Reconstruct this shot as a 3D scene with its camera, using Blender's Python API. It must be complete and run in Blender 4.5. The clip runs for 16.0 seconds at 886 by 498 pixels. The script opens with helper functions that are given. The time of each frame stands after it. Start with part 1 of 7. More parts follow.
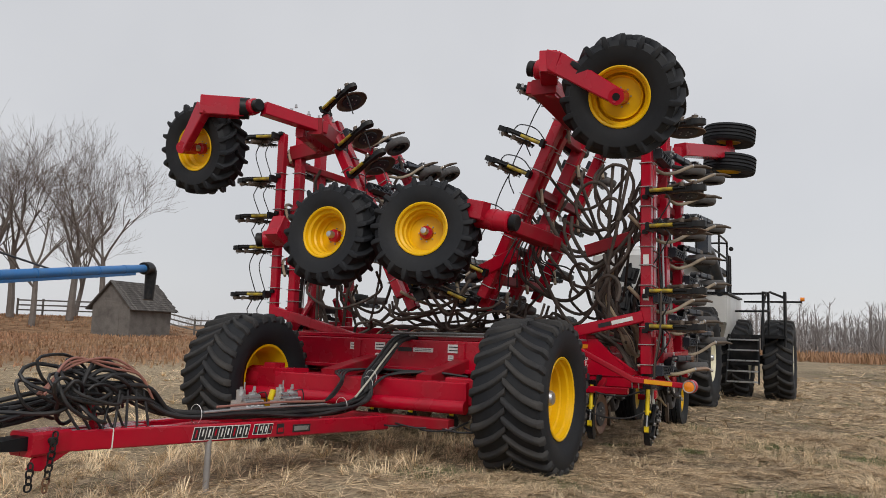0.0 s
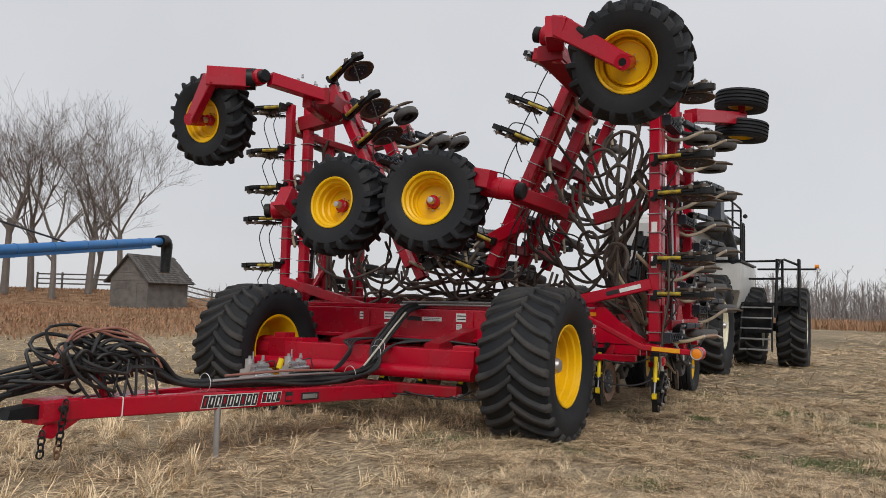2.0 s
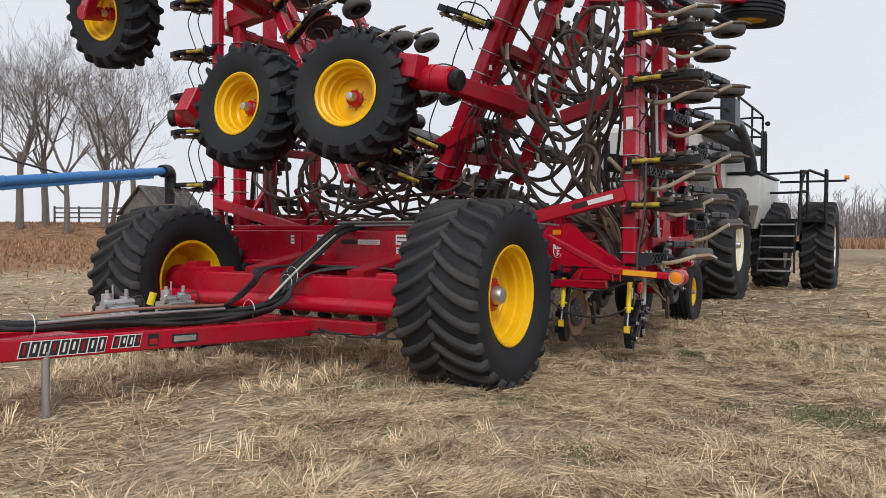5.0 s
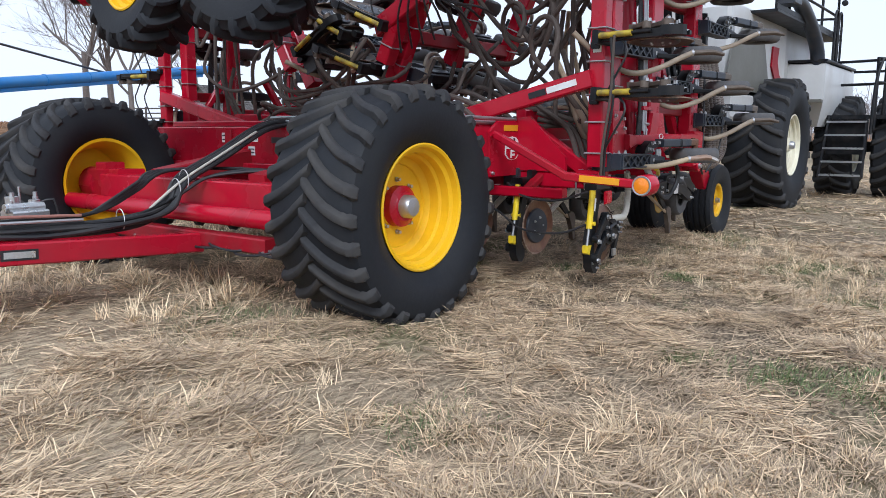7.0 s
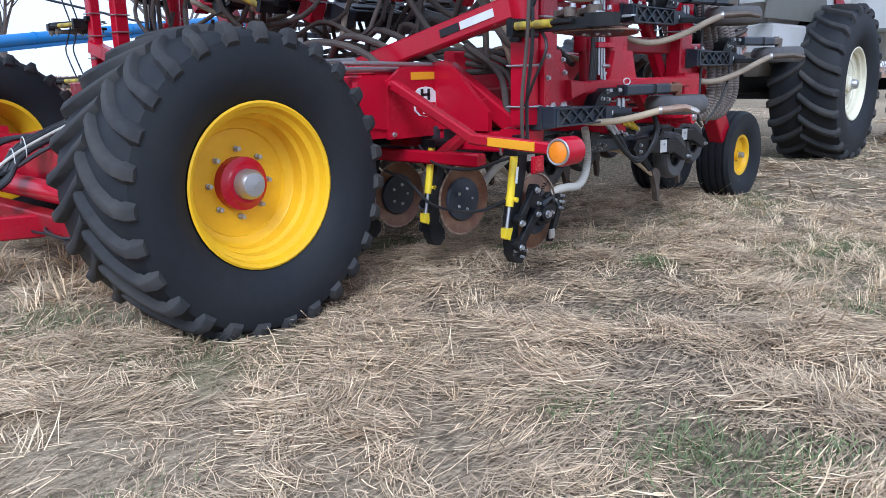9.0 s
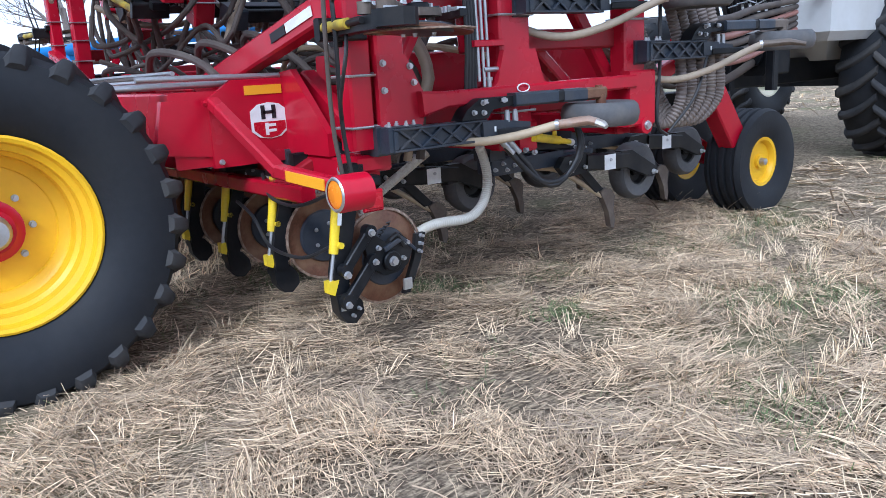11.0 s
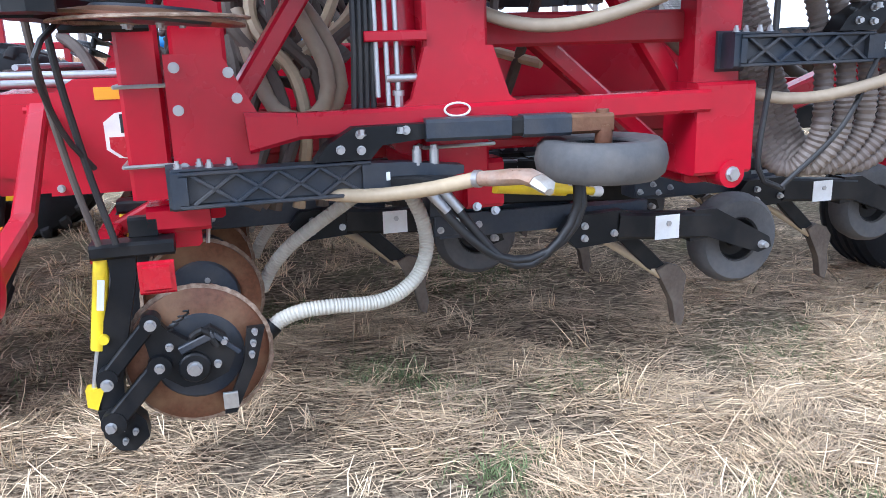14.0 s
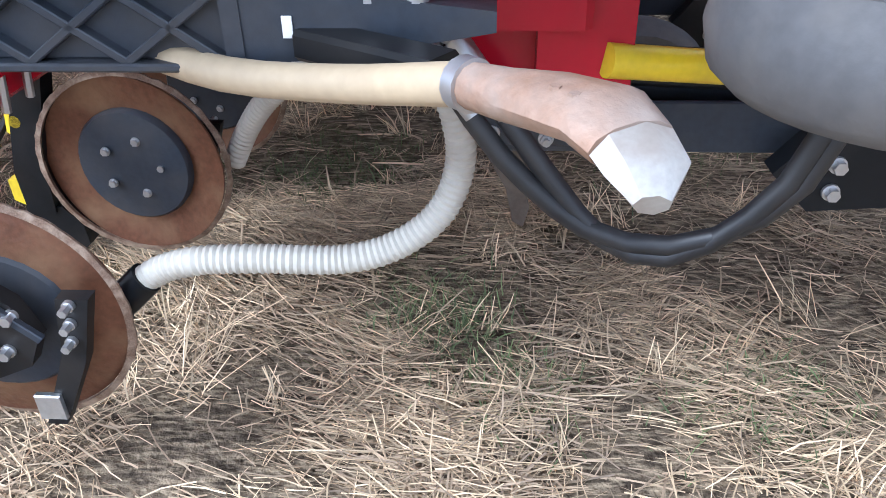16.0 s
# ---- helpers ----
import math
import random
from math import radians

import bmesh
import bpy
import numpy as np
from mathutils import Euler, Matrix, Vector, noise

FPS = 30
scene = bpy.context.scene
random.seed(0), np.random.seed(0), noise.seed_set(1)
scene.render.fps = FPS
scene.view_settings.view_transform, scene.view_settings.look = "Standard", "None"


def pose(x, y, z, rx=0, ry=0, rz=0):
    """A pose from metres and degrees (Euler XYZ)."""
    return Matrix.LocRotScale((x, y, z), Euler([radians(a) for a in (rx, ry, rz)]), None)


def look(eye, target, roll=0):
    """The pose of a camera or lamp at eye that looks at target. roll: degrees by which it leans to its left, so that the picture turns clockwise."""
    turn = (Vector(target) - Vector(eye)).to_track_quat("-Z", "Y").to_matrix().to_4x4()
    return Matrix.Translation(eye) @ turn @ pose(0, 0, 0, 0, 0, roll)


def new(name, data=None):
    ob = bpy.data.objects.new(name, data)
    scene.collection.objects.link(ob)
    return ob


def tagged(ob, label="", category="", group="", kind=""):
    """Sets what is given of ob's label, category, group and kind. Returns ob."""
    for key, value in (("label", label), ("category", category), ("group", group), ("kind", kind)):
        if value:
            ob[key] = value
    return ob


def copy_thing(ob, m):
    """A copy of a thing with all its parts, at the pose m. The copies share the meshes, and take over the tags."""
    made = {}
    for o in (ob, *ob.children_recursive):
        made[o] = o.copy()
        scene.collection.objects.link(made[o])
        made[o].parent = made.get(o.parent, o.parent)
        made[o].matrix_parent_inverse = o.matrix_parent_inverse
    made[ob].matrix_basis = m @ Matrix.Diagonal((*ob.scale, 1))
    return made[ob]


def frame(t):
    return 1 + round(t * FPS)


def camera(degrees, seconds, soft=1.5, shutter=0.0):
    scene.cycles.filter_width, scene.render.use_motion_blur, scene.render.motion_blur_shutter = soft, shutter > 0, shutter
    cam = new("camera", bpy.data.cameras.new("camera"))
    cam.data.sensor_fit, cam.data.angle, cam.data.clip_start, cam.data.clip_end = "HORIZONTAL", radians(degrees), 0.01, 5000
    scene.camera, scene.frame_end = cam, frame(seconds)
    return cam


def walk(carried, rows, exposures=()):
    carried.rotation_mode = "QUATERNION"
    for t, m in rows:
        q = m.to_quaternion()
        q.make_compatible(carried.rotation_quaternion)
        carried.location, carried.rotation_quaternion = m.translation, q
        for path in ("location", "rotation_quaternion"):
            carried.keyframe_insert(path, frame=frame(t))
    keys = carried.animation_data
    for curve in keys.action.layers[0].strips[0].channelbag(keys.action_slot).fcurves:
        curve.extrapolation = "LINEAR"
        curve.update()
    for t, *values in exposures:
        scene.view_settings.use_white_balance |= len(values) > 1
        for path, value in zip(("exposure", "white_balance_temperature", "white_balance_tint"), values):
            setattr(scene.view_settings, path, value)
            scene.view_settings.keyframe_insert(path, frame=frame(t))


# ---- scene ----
cam = camera(59.5, 16.0, 0.5)
PATH = [
    (0, (5.006, -8.175, 1.463), (4.09, -6.41, 1.68), 1.8),
    (0.5, (5.007, -8.172, 1.456), (4.08, -6.412, 1.658), 1.8),
    (1, (5.008, -8.177, 1.461), (4.072, -6.419, 1.641), 1.8),
    (1.5, (5.019, -8.168, 1.452), (4.074, -6.412, 1.613), 1.6),
    (2, (5.095, -8.129, 1.445), (4.143, -6.376, 1.586), 1.4),
    (2.5, (5.094, -8.029, 1.44), (4.136, -6.277, 1.561), 1.3),
    (3, (4.979, -7.779, 1.416), (4.017, -6.029, 1.52), 1.0),
    (3.5, (4.976, -7.46, 1.415), (4.013, -5.709, 1.496), 0.6),
    (4, (5.094, -7.042, 1.442), (4.133, -5.289, 1.491), 0.2),
    (4.2, (5.118, -6.871, 1.428), (4.154, -5.119, 1.459), 0.1),
    (6.3, (5.513, -4.903, 1.315), (4.357, -3.282, 1.126), 0.4),
    (6.5, (5.565, -4.709, 1.308), (4.399, -3.099, 1.093), 0.3),
    (7, (5.609, -4.264, 1.33), (4.428, -2.678, 1.03), 0.2),
    (7.5, (5.592, -3.802, 1.296), (4.397, -2.235, 0.956), 0.0),
    (8, (5.656, -3.335, 1.297), (4.428, -1.805, 0.912), -0.2),
    (8.2, (5.673, -3.151, 1.328), (4.424, -1.639, 0.935), -0.3),
    (10.3, (5.976, -1.161, 1.376), (4.542, 0.14, 0.878), -3.1),
    (10.5, (6.013, -0.986, 1.389), (4.558, 0.294, 0.892), -3.2),
    (11, (6.138, -0.489, 1.425), (4.591, 0.695, 0.969), -3.2),
    (11.5, (6.165, -0.012, 1.419), (4.532, 1.084, 1.052), -2.6),
    (12, (6.189, 0.431, 1.503), (4.46, 1.387, 1.19), -2.1),
    (12.5, (6.238, 0.789, 1.537), (4.441, 1.609, 1.227), -1.8),
    (13, (6.024, 1.057, 1.482), (4.178, 1.746, 1.138), -1.9),
    (13.5, (5.772, 1.369, 1.481), (3.909, 1.97, 1.07), -2.0),
    (14, (5.506, 1.775, 1.49), (3.642, 2.3, 0.991), -1.8),
    (14.5, (5.12, 2.057, 1.461), (3.257, 2.488, 0.877), -1.4),
    (15, (4.754, 2.267, 1.415), (2.912, 2.519, 0.677), -1.5),
    (15.5, (4.382, 2.454, 1.414), (2.589, 2.508, 0.53), -1.2),
    (16, (3.981, 2.558, 1.364), (2.286, 2.434, 0.31), -1.2),
]
EXPOSURE = [
    (0.0, 0.02, 6500, 10),
    (3.5, 0.12, 6450, 10),
    (4.2, 0.18, 6400, 10),
    (6.3, 0.56, 5900, 10),
    (8.2, 0.79, 5100, 10),
    (10.5, 1.04, 5000, 10),
    (12.5, 1.34, 5000, 10),
    (15.0, 1.76, 5150, 10),
    (16.0, 1.80, 5150, 10),
]
walk(cam, [(t, look(eye, target, roll)) for t, eye, target, roll in PATH], EXPOSURE)

# ---- light ----
world = bpy.data.worlds.new("overcast")
scene.world = world
world.use_nodes = True
wn = world.node_tree.nodes
wl = world.node_tree.links
sky = wn.new("ShaderNodeTexSky")
sky.sky_type, sky.sun_disc = "NISHITA", False
sky.sun_elevation, sky.sun_rotation = radians(38), radians(200)
cloud = wn.new("ShaderNodeTexNoise")
cloud.inputs["Scale"].default_value, cloud.inputs["Detail"].default_value = 1.6, 5.0
coord = wn.new("ShaderNodeTexCoord")
wl.new(coord.outputs["Generated"], cloud.inputs["Vector"])
ramp = wn.new("ShaderNodeValToRGB")
ramp.color_ramp.elements[0].position, ramp.color_ramp.elements[0].color = 0.30, (5.9, 6.0, 6.25, 1)
ramp.color_ramp.elements[1].position, ramp.color_ramp.elements[1].color = 0.72, (7.1, 7.15, 7.35, 1)
wl.new(cloud.outputs["Fac"], ramp.inputs["Fac"])
mixed = wn.new("ShaderNodeMix")
mixed.data_type = "RGBA"
mixed.inputs["Factor"].default_value = 0.93
wl.new(sky.outputs["Color"], mixed.inputs["A"])
wl.new(ramp.outputs["Color"], mixed.inputs["B"])
wl.new(mixed.outputs["Result"], wn["Background"].inputs["Color"])
wn["Background"].inputs["Strength"].default_value = 0.1
sun = new("sun", bpy.data.lights.new("sun", "SUN"))
sun.data.energy, sun.data.angle, sun.data.color = 1.5, radians(25), (1.0, 0.97, 0.92)
sun.matrix_world = look((14, -18, 22), (0, 2, 1))


# ---- materials ----
def material(name, base, rough=0.5, metal=0.0, grain=0.25, dirt=None, dirt_amount=0.0, scale=6.0, bump=0.0, coat=0.0, bump_scale=60.0, island=0.0, spec=0.5):
    mat = bpy.data.materials.new(name)
    mat.use_nodes = True
    nt = mat.node_tree
    nd, ln = nt.nodes, nt.links
    bsdf = nd["Principled BSDF"]
    bsdf.inputs["Roughness"].default_value = rough
    bsdf.inputs["Metallic"].default_value = metal
    bsdf.inputs["Coat Weight"].default_value = coat
    bsdf.inputs["Specular IOR Level"].default_value = spec
    tc = nd.new("ShaderNodeTexCoord")
    n1 = nd.new("ShaderNodeTexNoise")
    n1.inputs["Scale"].default_value, n1.inputs["Detail"].default_value = scale, 6.0
    n2 = nd.new("ShaderNodeTexNoise")
    n2.inputs["Scale"].default_value, n2.inputs["Detail"].default_value = scale * 9, 4.0
    ln.new(tc.outputs["Object"], n1.inputs["Vector"])
    ln.new(tc.outputs["Object"], n2.inputs["Vector"])
    tint = nd.new("ShaderNodeMix")
    tint.data_type = "RGBA"
    tint.inputs["A"].default_value = (*[c * (1 - grain) for c in base], 1)
    tint.inputs["B"].default_value = (*[min(1, c * (1 + grain)) for c in base], 1)
    ln.new(n2.outputs["Fac"], tint.inputs["Factor"])
    out = tint.outputs["Result"]
    if island:
        geo = nd.new("ShaderNodeNewGeometry")
        hsv = nd.new("ShaderNodeHueSaturation")
        mr = nd.new("ShaderNodeMapRange")
        mr.inputs["To Min"].default_value, mr.inputs["To Max"].default_value = 1 - island, 1 + island
        ln.new(geo.outputs["Random Per Island"], mr.inputs["Value"])
        ln.new(mr.outputs["Result"], hsv.inputs["Value"])
        ln.new(out, hsv.inputs["Color"])
        out = hsv.outputs["Color"]
    if dirt:
        dm = nd.new("ShaderNodeMix")
        dm.data_type = "RGBA"
        dm.inputs["B"].default_value = (*dirt, 1)
        mr2 = nd.new("ShaderNodeMapRange")
        mr2.inputs["From Min"].default_value, mr2.inputs["From Max"].default_value = 0.42, 0.72
        mr2.inputs["To Max"].default_value = dirt_amount
        ln.new(n1.outputs["Fac"], mr2.inputs["Value"])
        ln.new(mr2.outputs["Result"], dm.inputs["Factor"])
        ln.new(out, dm.inputs["A"])
        out = dm.outputs["Result"]
    ln.new(out, bsdf.inputs["Base Color"])
    rr = nd.new("ShaderNodeMapRange")
    rr.inputs["To Min"].default_value, rr.inputs["To Max"].default_value = max(0.05, rough - 0.12), min(1, rough + 0.14)
    ln.new(n1.outputs["Fac"], rr.inputs["Value"])
    ln.new(rr.outputs["Result"], bsdf.inputs["Roughness"])
    if bump:
        n3 = nd.new("ShaderNodeTexNoise")
        n3.inputs["Scale"].default_value, n3.inputs["Detail"].default_value = bump_scale, 4.0
        ln.new(tc.outputs["Object"], n3.inputs["Vector"])
        bp = nd.new("ShaderNodeBump")
        bp.inputs["Strength"].default_value, bp.inputs["Distance"].default_value = bump, 0.01
        ln.new(n3.outputs["Fac"], bp.inputs["Height"])
        ln.new(bp.outputs["Normal"], bsdf.inputs["Normal"])
    return mat


RED = material("red_paint", (0.43, 0.003, 0.021), 0.25, grain=0.10, dirt=(0.19, 0.03, 0.034), dirt_amount=0.36, scale=2.2, spec=0.38)
# dusty red paint, darkened for the shade among the inner frame parts
DARKRED = material("dusty_shade_red", (0.30, 0.003, 0.014), 0.42, grain=0.15, dirt=(0.15, 0.05, 0.045), dirt_amount=0.45, scale=3.5, spec=0.28)
YELLOW = material("yellow_paint", (0.82, 0.475, 0.002), 0.36, grain=0.05, dirt=(0.50, 0.27, 0.02), dirt_amount=0.35, scale=3.0, spec=0.3)
BRIGHT_YELLOW = material("cylinder_yellow", (0.82, 0.60, 0.01), 0.35, grain=0.1, dirt=(0.2, 0.14, 0.05), dirt_amount=0.4, scale=9)
RUBBER = material("tyre_rubber", (0.0145, 0.016, 0.0195), 0.62, spec=0.26, grain=0.25, dirt=(0.030, 0.029, 0.028), dirt_amount=0.5, scale=2.5, bump=0.12, bump_scale=45)
TREAD = material("dusty_tread_rubber", (0.034, 0.034, 0.036), 0.72, spec=0.2, grain=0.3, dirt=(0.075, 0.069, 0.062), dirt_amount=0.7, scale=3.0, bump=0.2, bump_scale=40)
PACKER = material("packer_rubber", (0.075, 0.073, 0.075), 0.7, grain=0.25, dirt=(0.16, 0.14, 0.12), dirt_amount=0.6, scale=6.0, bump=0.1)
IRON = material("blue_black_cast_iron", (0.026, 0.033, 0.046), 0.40, spec=0.4, grain=0.25, dirt=(0.10, 0.085, 0.07), dirt_amount=0.35, scale=7.0, bump=0.1)
BLACK = material("black_steel", (0.006, 0.007, 0.009), 0.42, spec=0.25, grain=0.3, dirt=(0.07, 0.06, 0.05), dirt_amount=0.3, scale=6.0)
ZINC = material("zinc_plate", (0.46, 0.46, 0.47), 0.38, metal=0.8, grain=0.15, scale=8)
ALU = material("cast_aluminium", (0.62, 0.63, 0.64), 0.30, metal=0.85, grain=0.2, scale=9, bump=0.1)
RUST = material("rusty_steel", (0.14, 0.060, 0.033), 0.36, metal=0.35, grain=0.45, dirt=(0.27, 0.165, 0.09), dirt_amount=0.75, scale=7.0, bump=0.2)
SOILED = material("soil_worn_steel", (0.29, 0.175, 0.115), 0.6, metal=0.2, grain=0.3, dirt=(0.45, 0.42, 0.38), dirt_amount=0.6, scale=9.0, bump=0.25)
CHIPPED = material("chipped_disc_edge", (0.20, 0.13, 0.09), 0.5, metal=0.3, grain=0.75, dirt=(0.46, 0.36, 0.27), dirt_amount=0.8, scale=38.0, bump=0.3, bump_scale=160.0)
HOSE_BLACK = material("black_rubber_hose", (0.014, 0.014, 0.016), 0.5, grain=0.25, dirt=(0.06, 0.055, 0.05), dirt_amount=0.4, scale=5)
PALE = material("worn_pale_steel", (0.42, 0.40, 0.37), 0.5, metal=0.3, grain=0.2, dirt=(0.28, 0.22, 0.17), dirt_amount=0.6, scale=18)
# olive darkened to carry the shade of the tank's sloping face
SHADE_PANEL = material("olive_shade_tone", (0.13, 0.125, 0.105), 0.5, grain=0.1, scale=2)
HOSE_GREY = material("brown_seed_hose", (0.082, 0.066, 0.057), 0.72, spec=0.25, grain=0.25, dirt=(0.15, 0.122, 0.10), dirt_amount=0.6, scale=4)
RIBBED = material("dusty_ribbed_hose", (0.16, 0.13, 0.115), 0.6, grain=0.25, dirt=(0.27, 0.23, 0.19), dirt_amount=0.6, scale=4)
# soil-stained steel of boots; also the shade-darkened discs of the folded wings
KNIFE = material("soil_and_shade_dark_steel", (0.105, 0.080, 0.062), 0.6, metal=0.2, grain=0.35, dirt=(0.20, 0.165, 0.13), dirt_amount=0.6, scale=9.0, bump=0.2)
DIRTY_YELLOW = material("dusty_yellow", (0.50, 0.37, 0.03), 0.5, grain=0.2, dirt=(0.10, 0.08, 0.05), dirt_amount=0.7, scale=14)
HOSE_TAN = material("tan_seed_hose", (0.46, 0.36, 0.23), 0.5, grain=0.15, dirt=(0.30, 0.23, 0.16), dirt_amount=0.5, scale=6)
HOSE_DUSTY = material("dusty_tan_hose", (0.34, 0.27, 0.19), 0.55, grain=0.18, dirt=(0.20, 0.16, 0.125), dirt_amount=0.7, scale=4)
HOSE_WHITE = material("white_ribbed_hose", (0.53, 0.505, 0.44), 0.5, grain=0.12, dirt=(0.42, 0.36, 0.28), dirt_amount=0.5, scale=7)
HOSE_PINK = material("copper_tinted_hose", (0.30, 0.13, 0.10), 0.5, grain=0.2, scale=5)
WHITE = material("white_label", (0.78, 0.78, 0.77), 0.5, grain=0.06, dirt=(0.5, 0.45, 0.4), dirt_amount=0.4, scale=14)
INK = material("black_print", (0.015, 0.015, 0.017), 0.5, grain=0.1)
ORANGE = material("amber_lens", (0.85, 0.25, 0.01), 0.25, grain=0.05, scale=30, coat=0.4)
AMBER_TAPE = material("amber_tape", (0.80, 0.36, 0.01), 0.35, grain=0.08, scale=20)
RED_LENS = material("red_reflector", (0.42, 0.004, 0.018), 0.25, grain=0.1, scale=40, coat=0.4)
CART_GREY = material("cart_grey_paint", (0.56, 0.56, 0.55), 0.45, grain=0.06, dirt=(0.36, 0.32, 0.27), dirt_amount=0.4, scale=1.2)
CREAM = material("cream_rim_paint", (0.70, 0.66, 0.50), 0.45, grain=0.08, dirt=(0.4, 0.34, 0.25), dirt_amount=0.4, scale=3)
BLUE = material("blue_auger_paint", (0.012, 0.16, 0.46), 0.4, grain=0.12, dirt=(0.10, 0.22, 0.36), dirt_amount=0.4, scale=0.8)
BARK = material("grey_bark", (0.15, 0.125, 0.11), 0.85, grain=0.4, dirt=(0.24, 0.22, 0.20), dirt_amount=0.5, scale=1.5)
TWIG = material("bare_twigs", (0.17, 0.135, 0.12), 0.85, grain=0.3, scale=3)
WOODS = material("far_bare_woods", (0.24, 0.215, 0.205), 0.9, grain=0.3, scale=0.4)
OLD_WOOD = material("weathered_board", (0.155, 0.140, 0.128), 0.85, grain=0.35, dirt=(0.075, 0.066, 0.06), dirt_amount=0.7, scale=1.6, island=0.25)
SHINGLE = material("old_shingle", (0.105, 0.095, 0.088), 0.9, grain=0.4, dirt=(0.05, 0.046, 0.042), dirt_amount=0.7, scale=1.2, island=0.35)
STRAW = material("dry_straw", (0.65, 0.49, 0.31), 0.65, grain=0.15, scale=2.0, island=0.55, dirt=(0.40, 0.30, 0.19), dirt_amount=0.5)
OLD_STRAW = material("weathered_straw", (0.40, 0.29, 0.185), 0.75, grain=0.2, scale=2.0, island=0.6, dirt=(0.28, 0.22, 0.165), dirt_amount=0.6)
STUBBLE = material("standing_stubble", (0.74, 0.575, 0.37), 0.65, grain=0.15, scale=2.0, island=0.45)
GREEN = material("green_regrowth", (0.135, 0.17, 0.065), 0.7, grain=0.3, scale=3, island=0.5)
BROWN_GRASS = material("brown_tall_grass", (0.34, 0.185, 0.105), 0.85, grain=0.3, scale=0.15, island=0.35, dirt=(0.36, 0.24, 0.13), dirt_amount=0.8)


def ground_material():
    mat = bpy.data.materials.new("stubble_field")
    mat.use_nodes = True
    nd, ln = mat.node_tree.nodes, mat.node_tree.links
    bsdf = nd["Principled BSDF"]
    bsdf.inputs["Roughness"].default_value = 0.95
    bsdf.inputs["Specular IOR Level"].default_value = 0.1
    geo = nd.new("ShaderNodeNewGeometry")

    def noise_at(scale, detail=5.0, stretch=None):
        n = nd.new("ShaderNodeTexNoise")
        n.inputs["Scale"].default_value, n.inputs["Detail"].default_value = scale, detail
        if stretch:
            mp = nd.new("ShaderNodeMapping")
            mp.inputs["Rotation"].default_value = (0, 0, radians(20))
            mp.inputs["Scale"].default_value = stretch
            ln.new(geo.outputs["Position"], mp.inputs["Vector"])
            ln.new(mp.outputs["Vector"], n.inputs["Vector"])
        else:
            ln.new(geo.outputs["Position"], n.inputs["Vector"])
        return n.outputs["Fac"]

    def blend(fac, a, b, lo, hi):
        mr = nd.new("ShaderNodeMapRange")
        mr.inputs["From Min"].default_value, mr.inputs["From Max"].default_value = lo, hi
        ln.new(fac, mr.inputs["Value"])
        m = nd.new("ShaderNodeMix")
        m.data_type = "RGBA"
        ln.new(mr.outputs["Result"], m.inputs["Factor"])
        for slot, v in (("A", a), ("B", b)):
            if isinstance(v, tuple):
                m.inputs[slot].default_value = (*v, 1)
            else:
                ln.new(v, m.inputs[slot])
        return m.outputs["Result"]

    soil = blend(noise_at(14), (0.062, 0.047, 0.034), (0.17, 0.13, 0.09), 0.36, 0.60)
    straw = blend(noise_at(60, 3.0, (1.0, 0.25, 1.0)), soil, (0.42, 0.33, 0.22), 0.45, 0.66)
    turf = blend(noise_at(38, 4.0), (0.075, 0.088, 0.036), (0.20, 0.195, 0.095), 0.35, 0.65)
    green = blend(noise_at(0.55), straw, turf, 0.53, 0.72)
    pale = blend(noise_at(26, 5.0, (1.0, 0.3, 1.0)), (0.19, 0.145, 0.098), (0.56, 0.45, 0.30), 0.36, 0.64)
    far = blend(noise_at(0.06), green, pale, 0.42, 0.62)
    # rough brown grass beyond the stubble, on the shed's side
    rank = nd.new("ShaderNodeVectorMath")
    rank.operation = "DOT_PRODUCT"
    rank.inputs[1].default_value = (-0.9, 0.25, 0.0)
    ln.new(geo.outputs["Position"], rank.inputs[0])
    wave = nd.new("ShaderNodeMath")
    wave.operation = "MULTIPLY_ADD"
    wave.inputs[1].default_value = 9.0
    ln.new(noise_at(0.35), wave.inputs[0])
    ln.new(rank.outputs["Value"], wave.inputs[2])
    rough = blend(noise_at(3.0, 6.0, (1.0, 0.35, 1.0)), (0.17, 0.095, 0.055), (0.37, 0.235, 0.14), 0.34, 0.66)
    cover = blend(wave.outputs["Value"], far, rough, 22.0, 27.0)
    ln.new(cover, bsdf.inputs["Base Color"])
    bp = nd.new("ShaderNodeBump")
    bp.inputs["Strength"].default_value, bp.inputs["Distance"].default_value = 0.8, 0.03
    ln.new(noise_at(45, 6.0), bp.inputs["Height"])
    ln.new(bp.outputs["Normal"], bsdf.inputs["Normal"])
    return mat


FIELD = ground_material()


# ---- mesh helpers ----
def unit(v):
    v = Vector(v)
    return v.normalized() if v.length > 1e-9 else Vector((0, 0, 1))


def basis(d, up=(0, 0, 1)):
    d = unit(d)
    u = Vector(up)
    if abs(d.dot(unit(u))) > 0.98:
        u = Vector((0, 1, 0)) if abs(d.y) < 0.9 else Vector((1, 0, 0))
    s = d.cross(u).normalized()
    return d, s, s.cross(d).normalized()


def smooth_path(pts, step=0.05):
    pts = [Vector(p) for p in pts]
    if len(pts) < 3:
        return pts
    ext = [2 * pts[0] - pts[1]] + pts + [2 * pts[-1] - pts[-2]]
    out = []
    for i in range(1, len(ext) - 2):
        a, b, c, d = ext[i - 1:i + 3]
        n = max(2, int((c - b).length / step))
        for k in range(n):
            t = k / n
            out.append(0.5 * ((2 * b) + (c - a) * t + (2 * a - 5 * b + 4 * c - d) * t * t + (3 * b - a - 3 * c + d) * t ** 3))
    return out + [pts[-1]]


